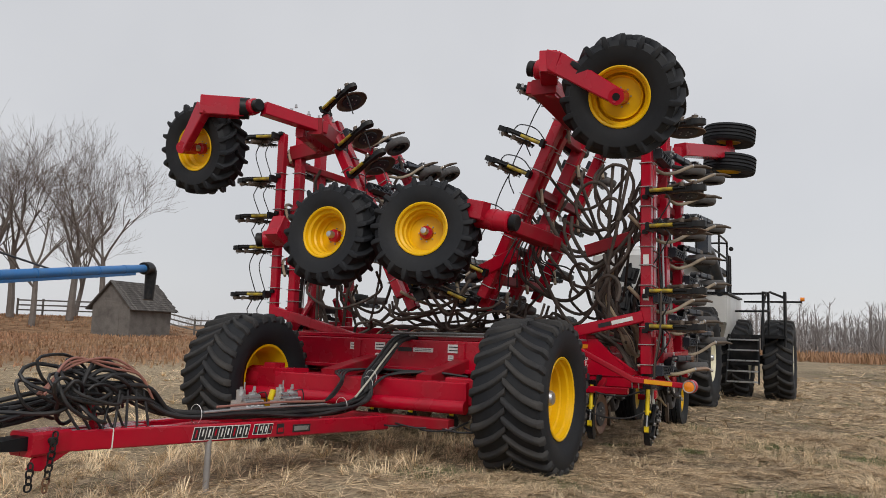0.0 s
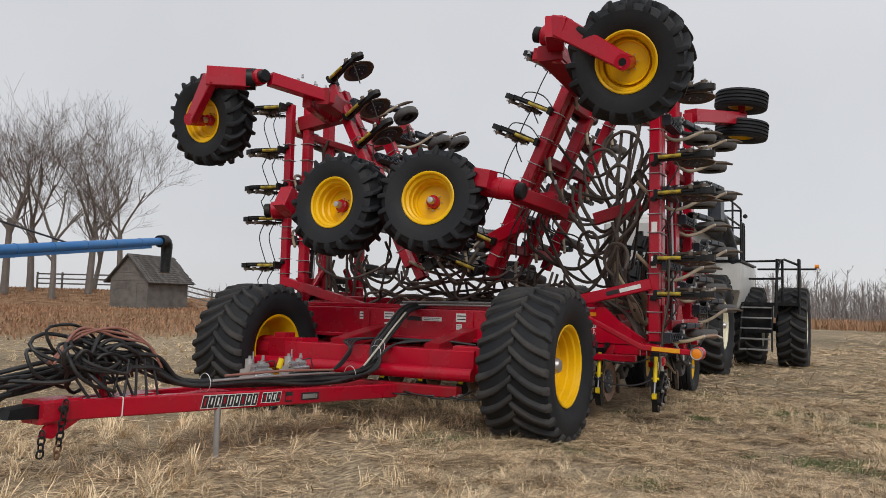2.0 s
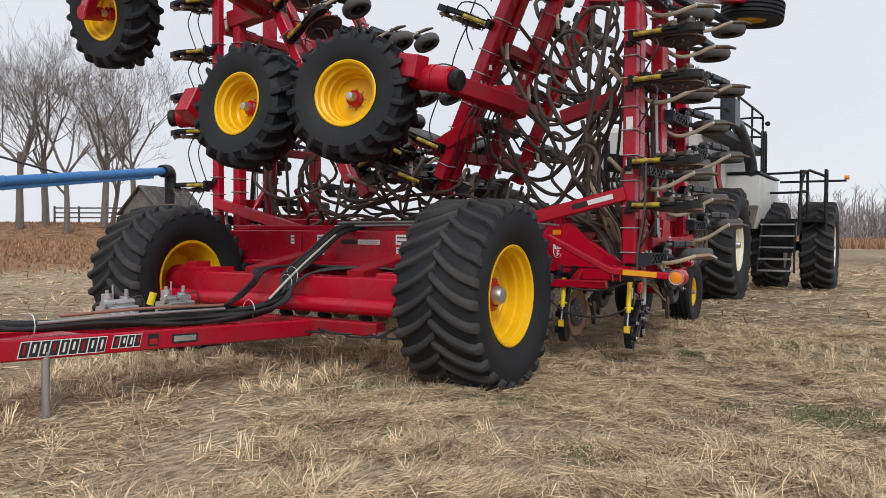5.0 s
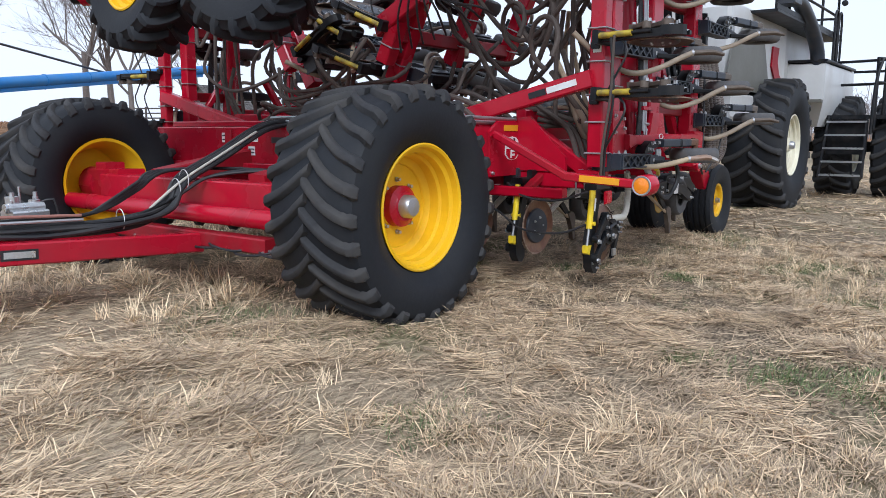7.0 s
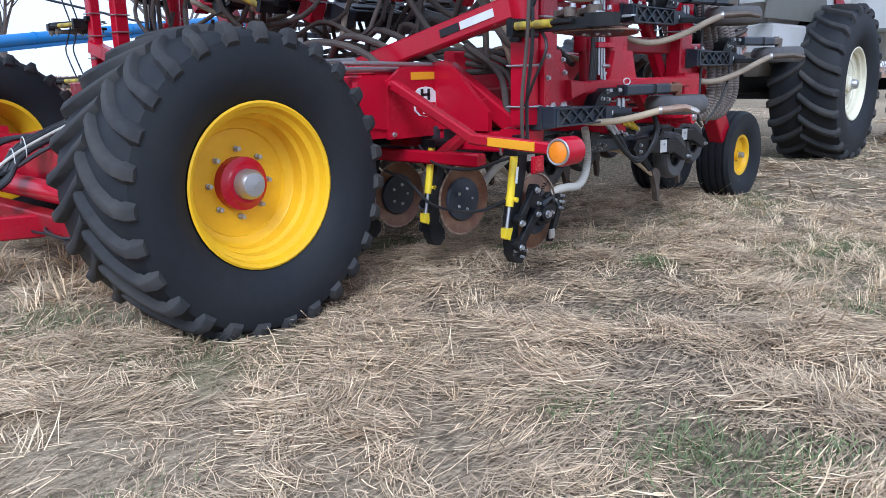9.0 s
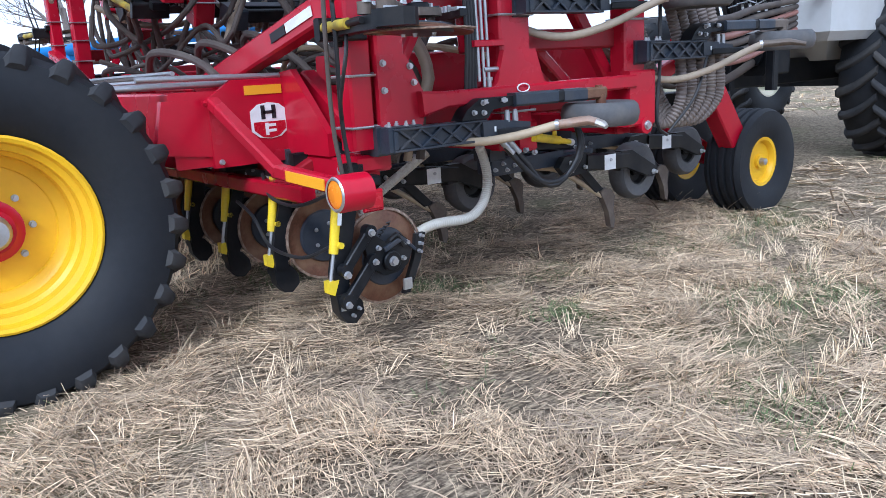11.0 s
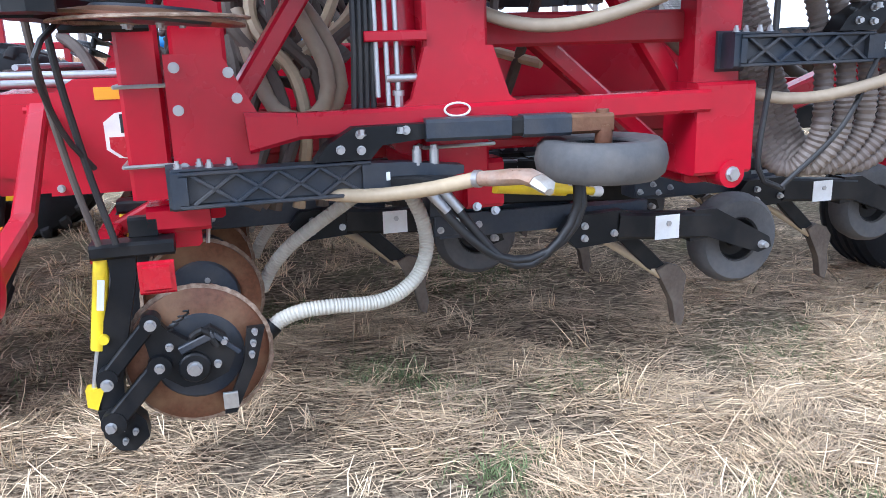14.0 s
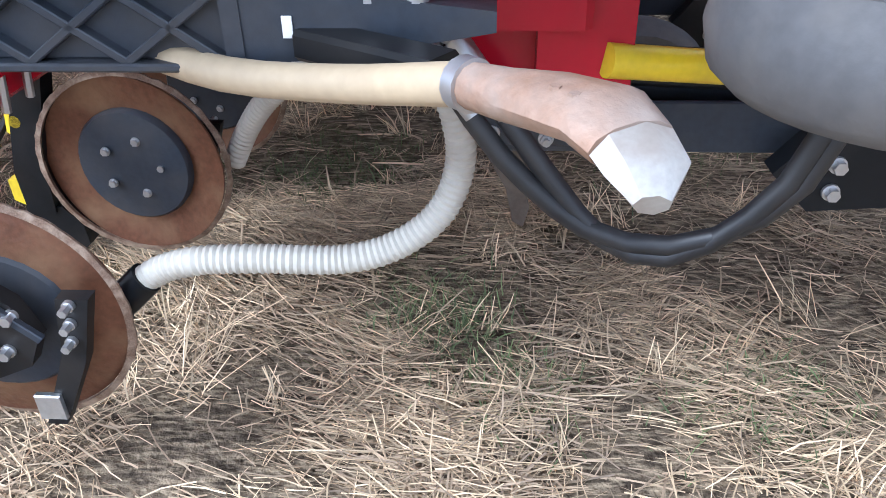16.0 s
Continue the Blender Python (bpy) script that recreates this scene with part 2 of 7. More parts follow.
class Shape:
    """Gathers the faces of one mesh."""

    def __init__(self):
        self.v, self.f = [], []

    def add(self, verts, faces):
        n = len(self.v)
        self.v += [tuple(p) for p in verts]
        self.f += [tuple(n + i for i in f) for f in faces]
        return self

    def loops(self, rings, caps=True):
        m = len(rings[0])
        verts = [p for r in rings for p in r]
        faces = [(i * m + k, i * m + (k + 1) % m, (i + 1) * m + (k + 1) % m, (i + 1) * m + k) for i in range(len(rings) - 1) for k in range(m)]
        if caps:
            faces += [tuple(range(m - 1, -1, -1)), tuple(range((len(rings) - 1) * m, len(rings) * m))]
        return self.add(verts, faces)

    def beam(self, p, q, w, h, up=(0, 0, 1), ch=None, w2=None, h2=None):
        """A bar of section w x h (across, along up) from p to q, with chamfered edges."""
        p, q = Vector(p), Vector(q)
        d, s, u = basis(q - p, up)
        rings = []
        for c, ww, hh in ((p, w, h), (q, w2 or w, h2 or h)):
            k = ch if ch is not None else min(0.012, 0.16 * min(ww, hh))
            a, b = ww / 2, hh / 2
            rings.append([c + s * x + u * y for x, y in ((a, -b + k), (a, b - k), (a - k, b), (-a + k, b), (-a, b - k), (-a, -b + k), (-a + k, -b), (a - k, -b))])
        return self.loops(rings)

    def box(self, lo, hi, ch=None):
        lo, hi = Vector(lo), Vector(hi)
        c = (lo + hi) / 2
        return self.beam((c.x, lo.y, c.z), (c.x, hi.y, c.z), hi.x - lo.x, hi.z - lo.z, ch=ch)

    def cyl(self, p, q, r, r2=None, n=16, lip=0.0):
        p, q = Vector(p), Vector(q)
        d, s, u = basis(q - p)
        rr = r if r2 is None else r2
        ends = [(p, r), (q, rr)]
        if lip:
            ends = [(p, r - lip), (p + d * lip, r), (q - d * lip, rr), (q, rr - lip)]
        return self.loops([[c + (s * math.cos(6.28318 * k / n) + u * math.sin(6.28318 * k / n)) * e for k in range(n)] for c, e in ends])

    def tube(self, pts, r, n=8, step=0.05, ribs=0.0, r_end=None):
        path = smooth_path(pts, ribs / 2 if ribs else step)
        rings = []
        s = None
        for i, c in enumerate(path):
            d = unit(path[min(i + 1, len(path) - 1)] - path[max(i - 1, 0)])
            if s is None:
                _, s, u = basis(d)
            s = (s - d * s.dot(d)).normalized()
            u = s.cross(d)
            e = r if r_end is None else r + (r_end - r) * i / max(1, len(path) - 1)
            if ribs:
                e *= 1.0 if i % 2 else (0.84 if r > 0.035 else 0.90)
            rings.append([c + (s * math.cos(6.28318 * k / n) + u * math.sin(6.28318 * k / n)) * e for k in range(n)])
        return self.loops(rings)

    def lathe(self, profile, m=None, n=32, close=False):
        """Turns (radius, along) pairs about the local x axis, laid by the matrix m."""
        m = m or Matrix()
        rings = []
        for k in range(n):
            a = 6.28318530718 * k / n
            rings.append([m @ Vector((x, r * math.cos(a), r * math.sin(a))) for r, x in profile])
        p = len(profile)
        verts = [q for r in rings for q in r]
        faces = []
        for k in range(n):
            j = (k + 1) % n
            for i in range(p if close else p - 1):
                i2 = (i + 1) % p
                faces.append((k * p + i, j * p + i, j * p + i2, k * p + i2))
        return self.add(verts, faces)

    def plate(self, pts, thick, normal):
        """A flat plate with the outline pts, thick along normal on both sides of it."""
        nv = unit(normal) * (thick / 2)
        pts = [Vector(p) for p in pts]
        return self.loops([[p - nv for p in pts], [p + nv for p in pts]])

    def nut(self, p, axis, r=0.016, h=0.014):
        p, a = Vector(p), unit(axis)
        r *= 0.78
        self.cyl(p, p + a * h * 0.3, r * 1.3, n=12)
        return self.cyl(p, p + a * h, r, n=6)

    def moved(self, m):
        self.v = [tuple(m @ Vector(p)) for p in self.v]
        return self

    def mesh(self, name, mat, angle=38):
        me = bpy.data.meshes.new(name)
        me.from_pydata(self.v, [], self.f)
        if mat:
            me.materials.append(mat)
        if angle:
            me.shade_smooth()
            me.set_sharp_from_angle(angle=radians(angle))
        me.update()
        return me


def part(name, shape, mat, parent, label="", angle=38):
    ob = new(name, shape.mesh(name, mat, angle))
    ob.parent = parent
    if label:
        ob["label"] = label
    return ob


def thing(name, label, category, group="", at=(0, 0, 0)):
    ob = tagged(new(name), label, category, group)
    ob.location = at
    ob.empty_display_size = 0.2
    return ob


def share(ob, parent, m):
    """Another object on the same mesh as ob."""
    o = new(ob.name.split(".")[0], ob.data)
    o.parent = parent
    o.matrix_basis = m
    if "label" in ob:
        o["label"] = ob["label"]
    return o


def stuff_mesh(name, verts, faces, mat, label, category, smooth=False):
    me = bpy.data.meshes.new(name)
    verts, faces = np.asarray(verts, np.float32), np.asarray(faces, np.int32)
    k = faces.shape[1]
    me.vertices.add(len(verts))
    me.vertices.foreach_set("co", verts.ravel())
    me.loops.add(faces.size)
    me.loops.foreach_set("vertex_index", faces.ravel())
    me.polygons.add(len(faces))
    me.polygons.foreach_set("loop_start", np.arange(0, faces.size, k, dtype=np.int32))
    me.polygons.foreach_set("loop_total", np.full(len(faces), k, np.int32))
    me.materials.append(mat)
    me.update(calc_edges=True)
    me.validate()
    ob = new(name, me)
    return tagged(ob, label, category, kind="stuff")


# ---- ground ----
def ease(v):
    v = min(1.0, max(0.0, v))
    return v * v * (3 - 2 * v)


def rise(x, y):
    """The field lifts a little towards the shed and more to the bank under the trees."""
    d = -0.8 * x + 0.5 * y
    side = min(1.0, max(0.0, (-x - 4) / 12))
    bearing = (y + 8) / max(1.0, 5 - x)
    bank = min(1.0, max(0.0, (1.0 - bearing) / 0.12))
    return 0.55 * ease((d - 16) / 33) * side + 1.25 * ease((d - 50) / 7) * bank * side


def build_ground():
    s = Shape()
    ticks = sorted(set([-3000, -1200, -500, -250] + list(range(-120, 121, 4)) + [250, 500, 1200, 3000]))
    n = len(ticks)
    verts = [(x, y, rise(x, y) + (0.05 * noise.noise(Vector((x * 0.13, y * 0.13, 0))) if 8 < max(abs(x), abs(y)) < 130 else 0)) for y in ticks for x in ticks]
    faces = [(j * n + i, j * n + i + 1, (j + 1) * n + i + 1, (j + 1) * n + i) for j in range(n - 1) for i in range(n - 1)]
    s.add(verts, faces)
    ob = new("ground", s.mesh("ground", FIELD, 180))
    tagged(ob, "harvested stubble field of tan straw with green patches", "ground", kind="structure")


build_ground()

CX = -0.10          # the drill's centre line


# ---- wheels ----
def lug_tyre(R, W, rim, lugs, h, m=None, swap=1):
    """Farm tyre about local x: carcass profile and chevron lugs."""
    m = m or Matrix()
    s = Shape()
    b = W / 2
    prof = [(rim, -b * 0.74), (rim + 0.03, -b * 0.84), (rim + (R - rim) * 0.35, -b * 0.99), (rim + (R - rim) * 0.62, -b * 1.0), (R - h * 2.0, -b * 0.94), (R - h * 1.12, -b * 0.80), (R - h, -b * 0.4), (R - h, 0)]
    prof = prof + [(r, -x) for r, x in prof[-2::-1]]
    s.lathe(prof, m, 56)
    return s


def tyre_lugs(R, W, lugs, h, swap=1, wide=0.055):
    """Curved lugs: steep at the crown, square to the shoulder, with sloping flanks."""
    s = Shape()
    b = W / 2
    reach = 0.60 * b
    stations = [(-0.05, -0.07, 0.1 * h), (0.14, 0.22, 0), (0.3, 0.44, 0), (0.5, 0.66, 0), (0.72, 0.83, 0.05 * h), (0.90, 0.93, 0.25 * h), (0.985, 0.97, 1.1 * h), (1.01, 0.99, 2.3 * h)]
    step = 6.28318530718 / lugs
    for side in (-1, 1):
        for k in range(lugs):
            a0 = step * (k + (0.5 if side > 0 else 0))
            rings = []
            for i, (u, sweep, drop) in enumerate(stations):
                a = a0 + swap * sweep * reach / R
                rr = R - drop
                wb = wide * (1.0 + 0.25 * (u > 0.9)) / R
                wt = wb * 0.56
                x = side * b * u
                root = rr - h * 1.15 if u < 0.95 else rr - h * 0.9
                xi = x if u < 0.95 else side * b * 0.93
                ring = []
                for ang, rad, xx in ((a - wb / 2, root, xi), (a - wt / 2, rr - 0.12 * h, x), (a - wt * 0.32, rr, x), (a + wt * 0.32, rr, x), (a + wt / 2, rr - 0.12 * h, x), (a + wb / 2, root, xi)):
                    ring.append(Vector((xx, rad * math.cos(ang), rad * math.sin(ang))))
                rings.append(ring if side > 0 else ring[::-1])
            s.loops(rings)
    return s


def farm_wheel(parent, m, R, W, rim, paint, lugs=22, h=0.045, dish=0.2, hub_mat=None, swap=1, label="", hub_r=0.125, wide=0.088, nut=0.011, lug_mat=None):
    """Outer face towards local +x; m lays the wheel's centre."""
    b = W / 2
    body = part("wheel", lug_tyre(R, W, rim, lugs, h), RUBBER, parent, label or "black farm tyre on a painted rim")
    body.matrix_basis = m
    part("tread", tyre_lugs(R, W, lugs, h, swap, wide), lug_mat or TREAD, body)
    f = b * 0.84
    d = f - dish
    prof = [(rim + 0.012, f - 0.012), (rim + 0.018, f), (rim + 0.006, f + 0.006), (rim - 0.012, f - 0.004), (rim - 0.022, f - 0.05), (rim - 0.05, f - 0.065), (rim - 0.055, f - 0.13), (rim - 0.075, f - 0.145), (rim - 0.08, d + 0.02), (rim - 0.10, d), (rim * 0.70, d - 0.004), (rim * 0.685, d - 0.018), (0.16, d - 0.015), (0.0, d - 0.015)]
    part("rim", Shape().lathe(prof, None, 48), paint, body)
    back = [(rim + 0.018, -f), (rim - 0.012, -f + 0.004), (rim - 0.05, -f + 0.07), (rim - 0.08, -f + 0.16), (rim - 0.08, d - 0.03), (0.0, d - 0.03)]
    part("inner_rim", Shape().lathe(back[::-1], None, 40), paint, body)
    hub = Shape().lathe([(0.0, d + 0.075), (hub_r * 0.72, d + 0.075), (hub_r * 0.8, d + 0.06), (hub_r, d + 0.05), (hub_r, d - 0.02)], None, 28)
    part("hub", hub, hub_mat or RED, body)
    cap = Shape().lathe([(0.0, d + 0.155), (hub_r * 0.44, d + 0.15), (hub_r * 0.56, d + 0.125), (hub_r * 0.58, d + 0.06)], None, 20)
    part("hub_cap", cap, ZINC, body)
    for k in range(8):
        a = 6.28318 * k / 8
        part("wheel_nut", Shape().nut((d - 0.012, hub_r * 1.28 * math.cos(a), hub_r * 1.28 * math.sin(a)), (1, 0, 0), nut, nut * 2.2), ZINC, body)
    return body


def ribbed_wheel(parent, m, R, W, rim, paint, mat=None, label="", name="gauge_wheel", grooves=4, dish=0.05):
    b = W / 2
    prof = [(rim, -b * 0.7), (rim + (R - rim) * 0.4, -b), (R - 0.05 * R, -b * 0.97), (R - 0.012 * R, -b * 0.8)]
    if grooves:
        for k in range(grooves):
            x = -b * 0.62 + 1.24 * b * k / (grooves - 1)
            prof += [(R, x - 0.09 * b), (R - 0.02, x - 0.05 * b), (R - 0.02, x + 0.05 * b), (R, x + 0.09 * b)]
    else:
        prof += [(R, 0)]
    prof += [(R - 0.012 * R, b * 0.8), (R - 0.05 * R, b * 0.97), (rim + (R - rim) * 0.4, b), (rim, b * 0.7)]
    body = part(name, Shape().lathe(prof, None, 40), mat or RUBBER, parent, label)
    body.matrix_basis = m
    f = b * 0.72
    rp = [(rim, -f), (rim * 0.82, -f + 0.02), (rim * 0.8, f - dish), (rim * 0.30, f - dish), (rim * 0.28, f - dish + 0.03), (0, f - dish + 0.03)]
    part("rim", Shape().lathe([(rim + 0.008, f), (rim - 0.02, f - 0.004), (rim * 0.84, f - 0.02)] + rp[2:], None, 32), paint, body)
    part("inner_rim", Shape().lathe([(0, -f + 0.03), (rim * 0.8, -f + 0.03), (rim, -f - 0.002), (rim + 0.008, -f)][::-1], None, 32), paint, body)
    part("hub_cap", Shape().lathe([(0, f + 0.03), (rim * 0.14, f + 0.025), (rim * 0.17, f - dish + 0.02)], None, 16), ZINC, body)
    return body


drill = thing("seed_drill", "red folded seed drill with yellow rims standing on stubble", "seed drill")
rng = random.Random(7)


def bar(name, p, q, w, h, mat=RED, parent=None, up=(0, 0, 1), label="", **k):
    return part(name, Shape().beam(p, q, w, h, up, **k), mat, parent or drill, label)


def facing(c, n):
    """Lays local x along n at the place c."""
    d, s, u = basis(n)
    return Matrix.Translation(c) @ Matrix((d, s, u)).transposed().to_4x4()


# front running wheels
farm_wheel(drill, pose(1.93, 0, 0.80), 0.86, 0.80, 0.435, YELLOW, 27, 0.042, 0.24, wide=0.098, swap=1, label="large front tyre with bar lugs on a yellow rim", hub_r=0.148, nut=0.017)
farm_wheel(drill, pose(2 * CX - 1.93, 0, 0.80, 0, 0, 180), 0.86, 0.80, 0.435, YELLOW, 27, 0.042, 0.24, wide=0.098, swap=-1, label="large front tyre with bar lugs on a yellow rim", hub_r=0.148, nut=0.017)

# ---- tongue and hitch ----
TIP = Vector((-0.32, -4.30, 0.575))
RIGHT_END, LEFT_END = Vector((0.32, -0.45, 0.44)), Vector((-0.95, -0.45, 0.44))
tongue = bar("tongue_beam", TIP + Vector((0.05, 0, 0)), RIGHT_END, 0.11, 0.155, label="long red drawbar beam with dark lettering bars")
bar("tongue_beam", TIP - Vector((0.05, 0, 0)), LEFT_END, 0.11, 0.155)
along = (RIGHT_END - TIP - Vector((0.05, 0, 0))).normalized()
side = along.cross(Vector((0, 0, 1))).normalized()


def on_tongue(d, out=0.0575, up=0.0):
    return TIP + Vector((0.05, 0, 0)) + along * d + side * out + Vector((0, 0, up))


def tongue_bar(name, d0, d1, z0, z1, mat, out=0.0575, thick=0.003):
    m = on_tongue((d0 + d1) / 2, out, (z0 + z1) / 2)
    return part(name, Shape().beam(m - along * (d1 - d0) / 2, m + along * (d1 - d0) / 2, thick, z1 - z0, ch=0.0005), mat, tongue)


# maker's name and model drawn as plain slanted bars, then two badges
def slanted_bar(name, d0, d1, z0, z1, mat, out):
    lean = 0.25 * (z1 - z0)
    pts = [on_tongue(d0 - lean / 2, out, z0), on_tongue(d1 - lean / 2, out, z0), on_tongue(d1 + lean / 2, out, z1), on_tongue(d0 + lean / 2, out, z1)]
    return part(name, Shape().plate(pts, 0.003, side), mat, tongue)


for first, count, width, low in ((1.26, 9, 0.069, -0.054), (1.93, 4, 0.058, -0.036)):
    for k in range(count):
        d = first + width * k
        slanted_bar("lettering_edge", d - 0.005, d + width - 0.006, low - 0.006, 0.058, WHITE, 0.0555)
        slanted_bar("lettering_bar", d, d + width - 0.011, low, 0.052, INK, 0.0575)
        slanted_bar("lettering_gap", d + 0.021, d + 0.036, low + (0.03 if k % 2 else 0.018), 0.034, WHITE if k % 3 else RED, 0.0590)
tongue_bar("badge", 2.215, 2.305, -0.045, 0.05, INK)
tongue_bar("badge_inset", 2.227, 2.293, -0.032, 0.012, RED_LENS, 0.0595)
tongue_bar("badge", 2.42, 2.66, -0.04, 0.035, INK)
tongue_bar("badge_inset", 2.44, 2.64, -0.025, 0.02, ALU, 0.0595)
part("collar", Shape().beam(on_tongue(0.50, 0), on_tongue(0.509, 0), 0.118, 0.163), WHITE, tongue)
hitch = part("hitch_head", Shape().box(TIP + Vector((-0.13, -0.16, -0.09)), TIP + Vector((0.13, 0.16, 0.085)), 0.02), RED, drill)
part("clevis", Shape().plate([TIP + Vector(v) for v in ((0, -0.1, 0.06), (0, -0.38, 0.04), (0, -0.40, -0.03), (0, -0.1, -0.05))], 0.16, (1, 0, 0)), BLACK, hitch)
part("lower_ear", Shape().plate([TIP + Vector(v) for v in ((0.09, 0.05, -0.05), (0.09, -0.12, -0.10), (0.09, -0.16, -0.18), (0.09, -0.06, -0.20), (0.09, 0.16, -0.09))], 0.03, (1, 0, 0)), RED, hitch)


def chain(parent, p, q, links=11):
    p, q = Vector(p), Vector(q)
    d = (q - p) / links
    for k in range(links):
        c = p + d * (k + 0.5)
        wide = Vector((0.0, 0.024, 0.0)) if k % 2 else Vector((0.024, 0.0, 0.0))
        half = d * 0.62
        loop = [c - half, c - half * 0.6 + wide, c + half * 0.6 + wide, c + half, c + half * 0.6 - wide, c - half * 0.6 - wide, c - half]
        part("chain_link", Shape().tube(loop, 0.0075, 6, 0.02), RUST if k > 6 else BLACK, parent)


safety = part("safety_chain", Shape().cyl(TIP + Vector((0.12, -0.02, 0.02)), TIP + Vector((0.17, -0.02, 0.02)), 0.022), BLACK, drill)
chain(safety, TIP + Vector((0.16, -0.0, 0.08)), TIP + Vector((0.16, -0.06, -0.34)), 9)
chain(safety, TIP + Vector((0.13, -0.16, -0.13)), TIP + Vector((0.13, -0.17, -0.32)), 4)
jack = part("jack_leg", Shape().cyl((-0.02, -2.88, 0.0), (-0.02, -2.88, 0.5), 0.028), ZINC, drill, "galvanised parking jack leg")
part("foot_plate", Shape().cyl((-0.02, -2.88, 0.0), (-0.02, -2.88, 0.012), 0.07), ZINC, jack)
part("hose_post", Shape().beam((-0.30, -3.85, 0.6), (-0.30, -3.92, 0.86), 0.06, 0.05, (0, 1, 0)), RED, drill)
bar("tongue_tie", (-0.72, -1.6, 0.52), (0.12, -1.6, 0.52), 0.2, 0.06)
bar("tongue_tie", (-0.5, -2.7, 0.55), (-0.02, -2.7, 0.55), 0.5, 0.03)
bar("tongue_tie", (-0.46, -3.6, 0.62), (-0.2, -3.6, 0.62), 0.36, 0.03)


# black hydraulic hoses: the bundle along the tongue, the pile at the hitch, the rise to the box
def hose(name, pts, r, mat, parent=None, n=8, step=0.05, ribs=0.0, label=""):
    return part(name, Shape().tube(pts, r, n, step, ribs), mat, parent or drill, label)


for k in range(14):
    o = Vector((rng.uniform(-0.075, 0.075), 0, rng.uniform(-0.035, 0.045)))
    j = lambda a=0.025: Vector((rng.uniform(-a, a), rng.uniform(-a, a), rng.uniform(-a, a)))
    pile = [Vector((-0.48 + rng.uniform(-0.25, 0.12), -4.5 - rng.uniform(0.0, 0.5), 0.70 + rng.uniform(-0.1, 0.12))), Vector((-0.42 + rng.uniform(-0.2, 0.15), -4.15, 0.86 + rng.uniform(-0.1, 0.1))), Vector((-0.34, -3.82, 1.0 + rng.uniform(-0.13, 0.13))) + j(0.06), Vector((-0.27, -3.45, 0.88 + rng.uniform(-0.1, 0.08))) + j(0.04)]
    run = [Vector((-0.22, -3.1, 0.70)) + o, Vector((-0.10, -2.4, 0.66)) + o + j(), Vector((0.02, -1.6, 0.63)) + o + j(), Vector((0.12, -0.95, 0.64)) + o + j()]
    end = [Vector((0.14, -0.62, 0.74)) + o, Vector((0.05, -0.42, 0.93)) + o, Vector((-0.10, 0.1, 1.12)) + o, Vector((-0.24, 0.7, 1.36)) + o, Vector((-0.2, 1.05, 1.42)) + o]
    hose("hydraulic_hose", pile + run + end, rng.uniform(0.013, 0.019), HOSE_BLACK)
for k in range(16):
    c = Vector((-0.36 + rng.uniform(-0.14, 0.14), -3.95 + rng.uniform(-0.3, 0.25), 0.95 + rng.uniform(-0.14, 0.12)))
    a, b, t0 = rng.uniform(0.12, 0.34), rng.uniform(0.05, 0.17), rng.uniform(0, 6.28)
    tilt = rng.uniform(-0.5, 0.5)
    loop = [c + Vector((0.12 * math.sin(t0 + u) + tilt * b * math.sin(u), a * math.cos(u), b * math.sin(u) - 0.12 * math.cos(u) * rng.uniform(0.4, 0.9))) for u in [0.75 * i for i in range(9)]]
    hose("coiled_hose", loop, rng.uniform(0.012, 0.018), HOSE_BLACK)
for k in range(3):
    hose("coiled_hose", [(-0.34 + 0.04 * k, -4.35, 0.92), (-0.32, -4.1, 1.12 + 0.03 * k), (-0.30, -3.75, 1.18 - 0.04 * k), (-0.24, -3.5, 1.04), (-0.22, -3.36, 0.84)], 0.011, HOSE_PINK)
for k in range(5):
    hose("coiled_hose", [(-0.36 + 0.03 * k, -4.2 + 0.1 * k, 0.95), (-0.2, -4.05 + 0.12 * k, 0.62 - 0.03 * k), (-0.19, -3.9 + 0.12 * k, 0.58), (-0.26, -3.75 + 0.08 * k, 0.92)], 0.011, HOSE_BLACK)
for k in range(4):
    hose("hydraulic_hose", [(-0.02, -1.9 + 0.2 * k, 0.70), (0.02, -1.2, 0.71), (-0.1, -0.75, 0.84 + 0.02 * k), (-0.28 - 0.05 * k, -0.35, 0.98), (-0.1, 0.1, 1.0), (0.25 + 0.1 * k, 0.35, 0.98)], 0.014, HOSE_BLACK)
    hose("hydraulic_hose", [(0.12, -0.9, 0.66), (0.16, -0.55, 0.8), (0.2, -0.25, 0.95), (0.35 + 0.08 * k, 0.1, 1.0), (0.7 + 0.1 * k, 0.3, 0.96)], 0.013, HOSE_BLACK)
hose("wrapped_line", [(0.1, -0.75, 0.72), (0.1, -0.45, 0.92), (-0.02, 0.0, 1.1), (-0.15, 0.55, 1.32)], 0.012, HOSE_WHITE)
for y, z in ((-2.9, 0.68), (-1.0, 0.65), (-0.5, 0.86), (-0.42, 0.93)):
    part("cable_tie", Shape().lathe([(0.084, -0.003), (0.087, -0.003), (0.087, 0.003), (0.084, 0.003)], pose(0.09 if y > -2 else -0.17, y, z, 0, 0, 80), 16), WHITE, drill)
hose("steel_line", [(-0.08, -2.9, 0.70), (0.0, -2.2, 0.70), (0.1, -1.3, 0.68)], 0.012, ZINC)
hose("steel_line", [(-0.12, -2.7, 0.73), (-0.02, -2.0, 0.735), (0.08, -1.3, 0.71)], 0.012, HOSE_PINK)


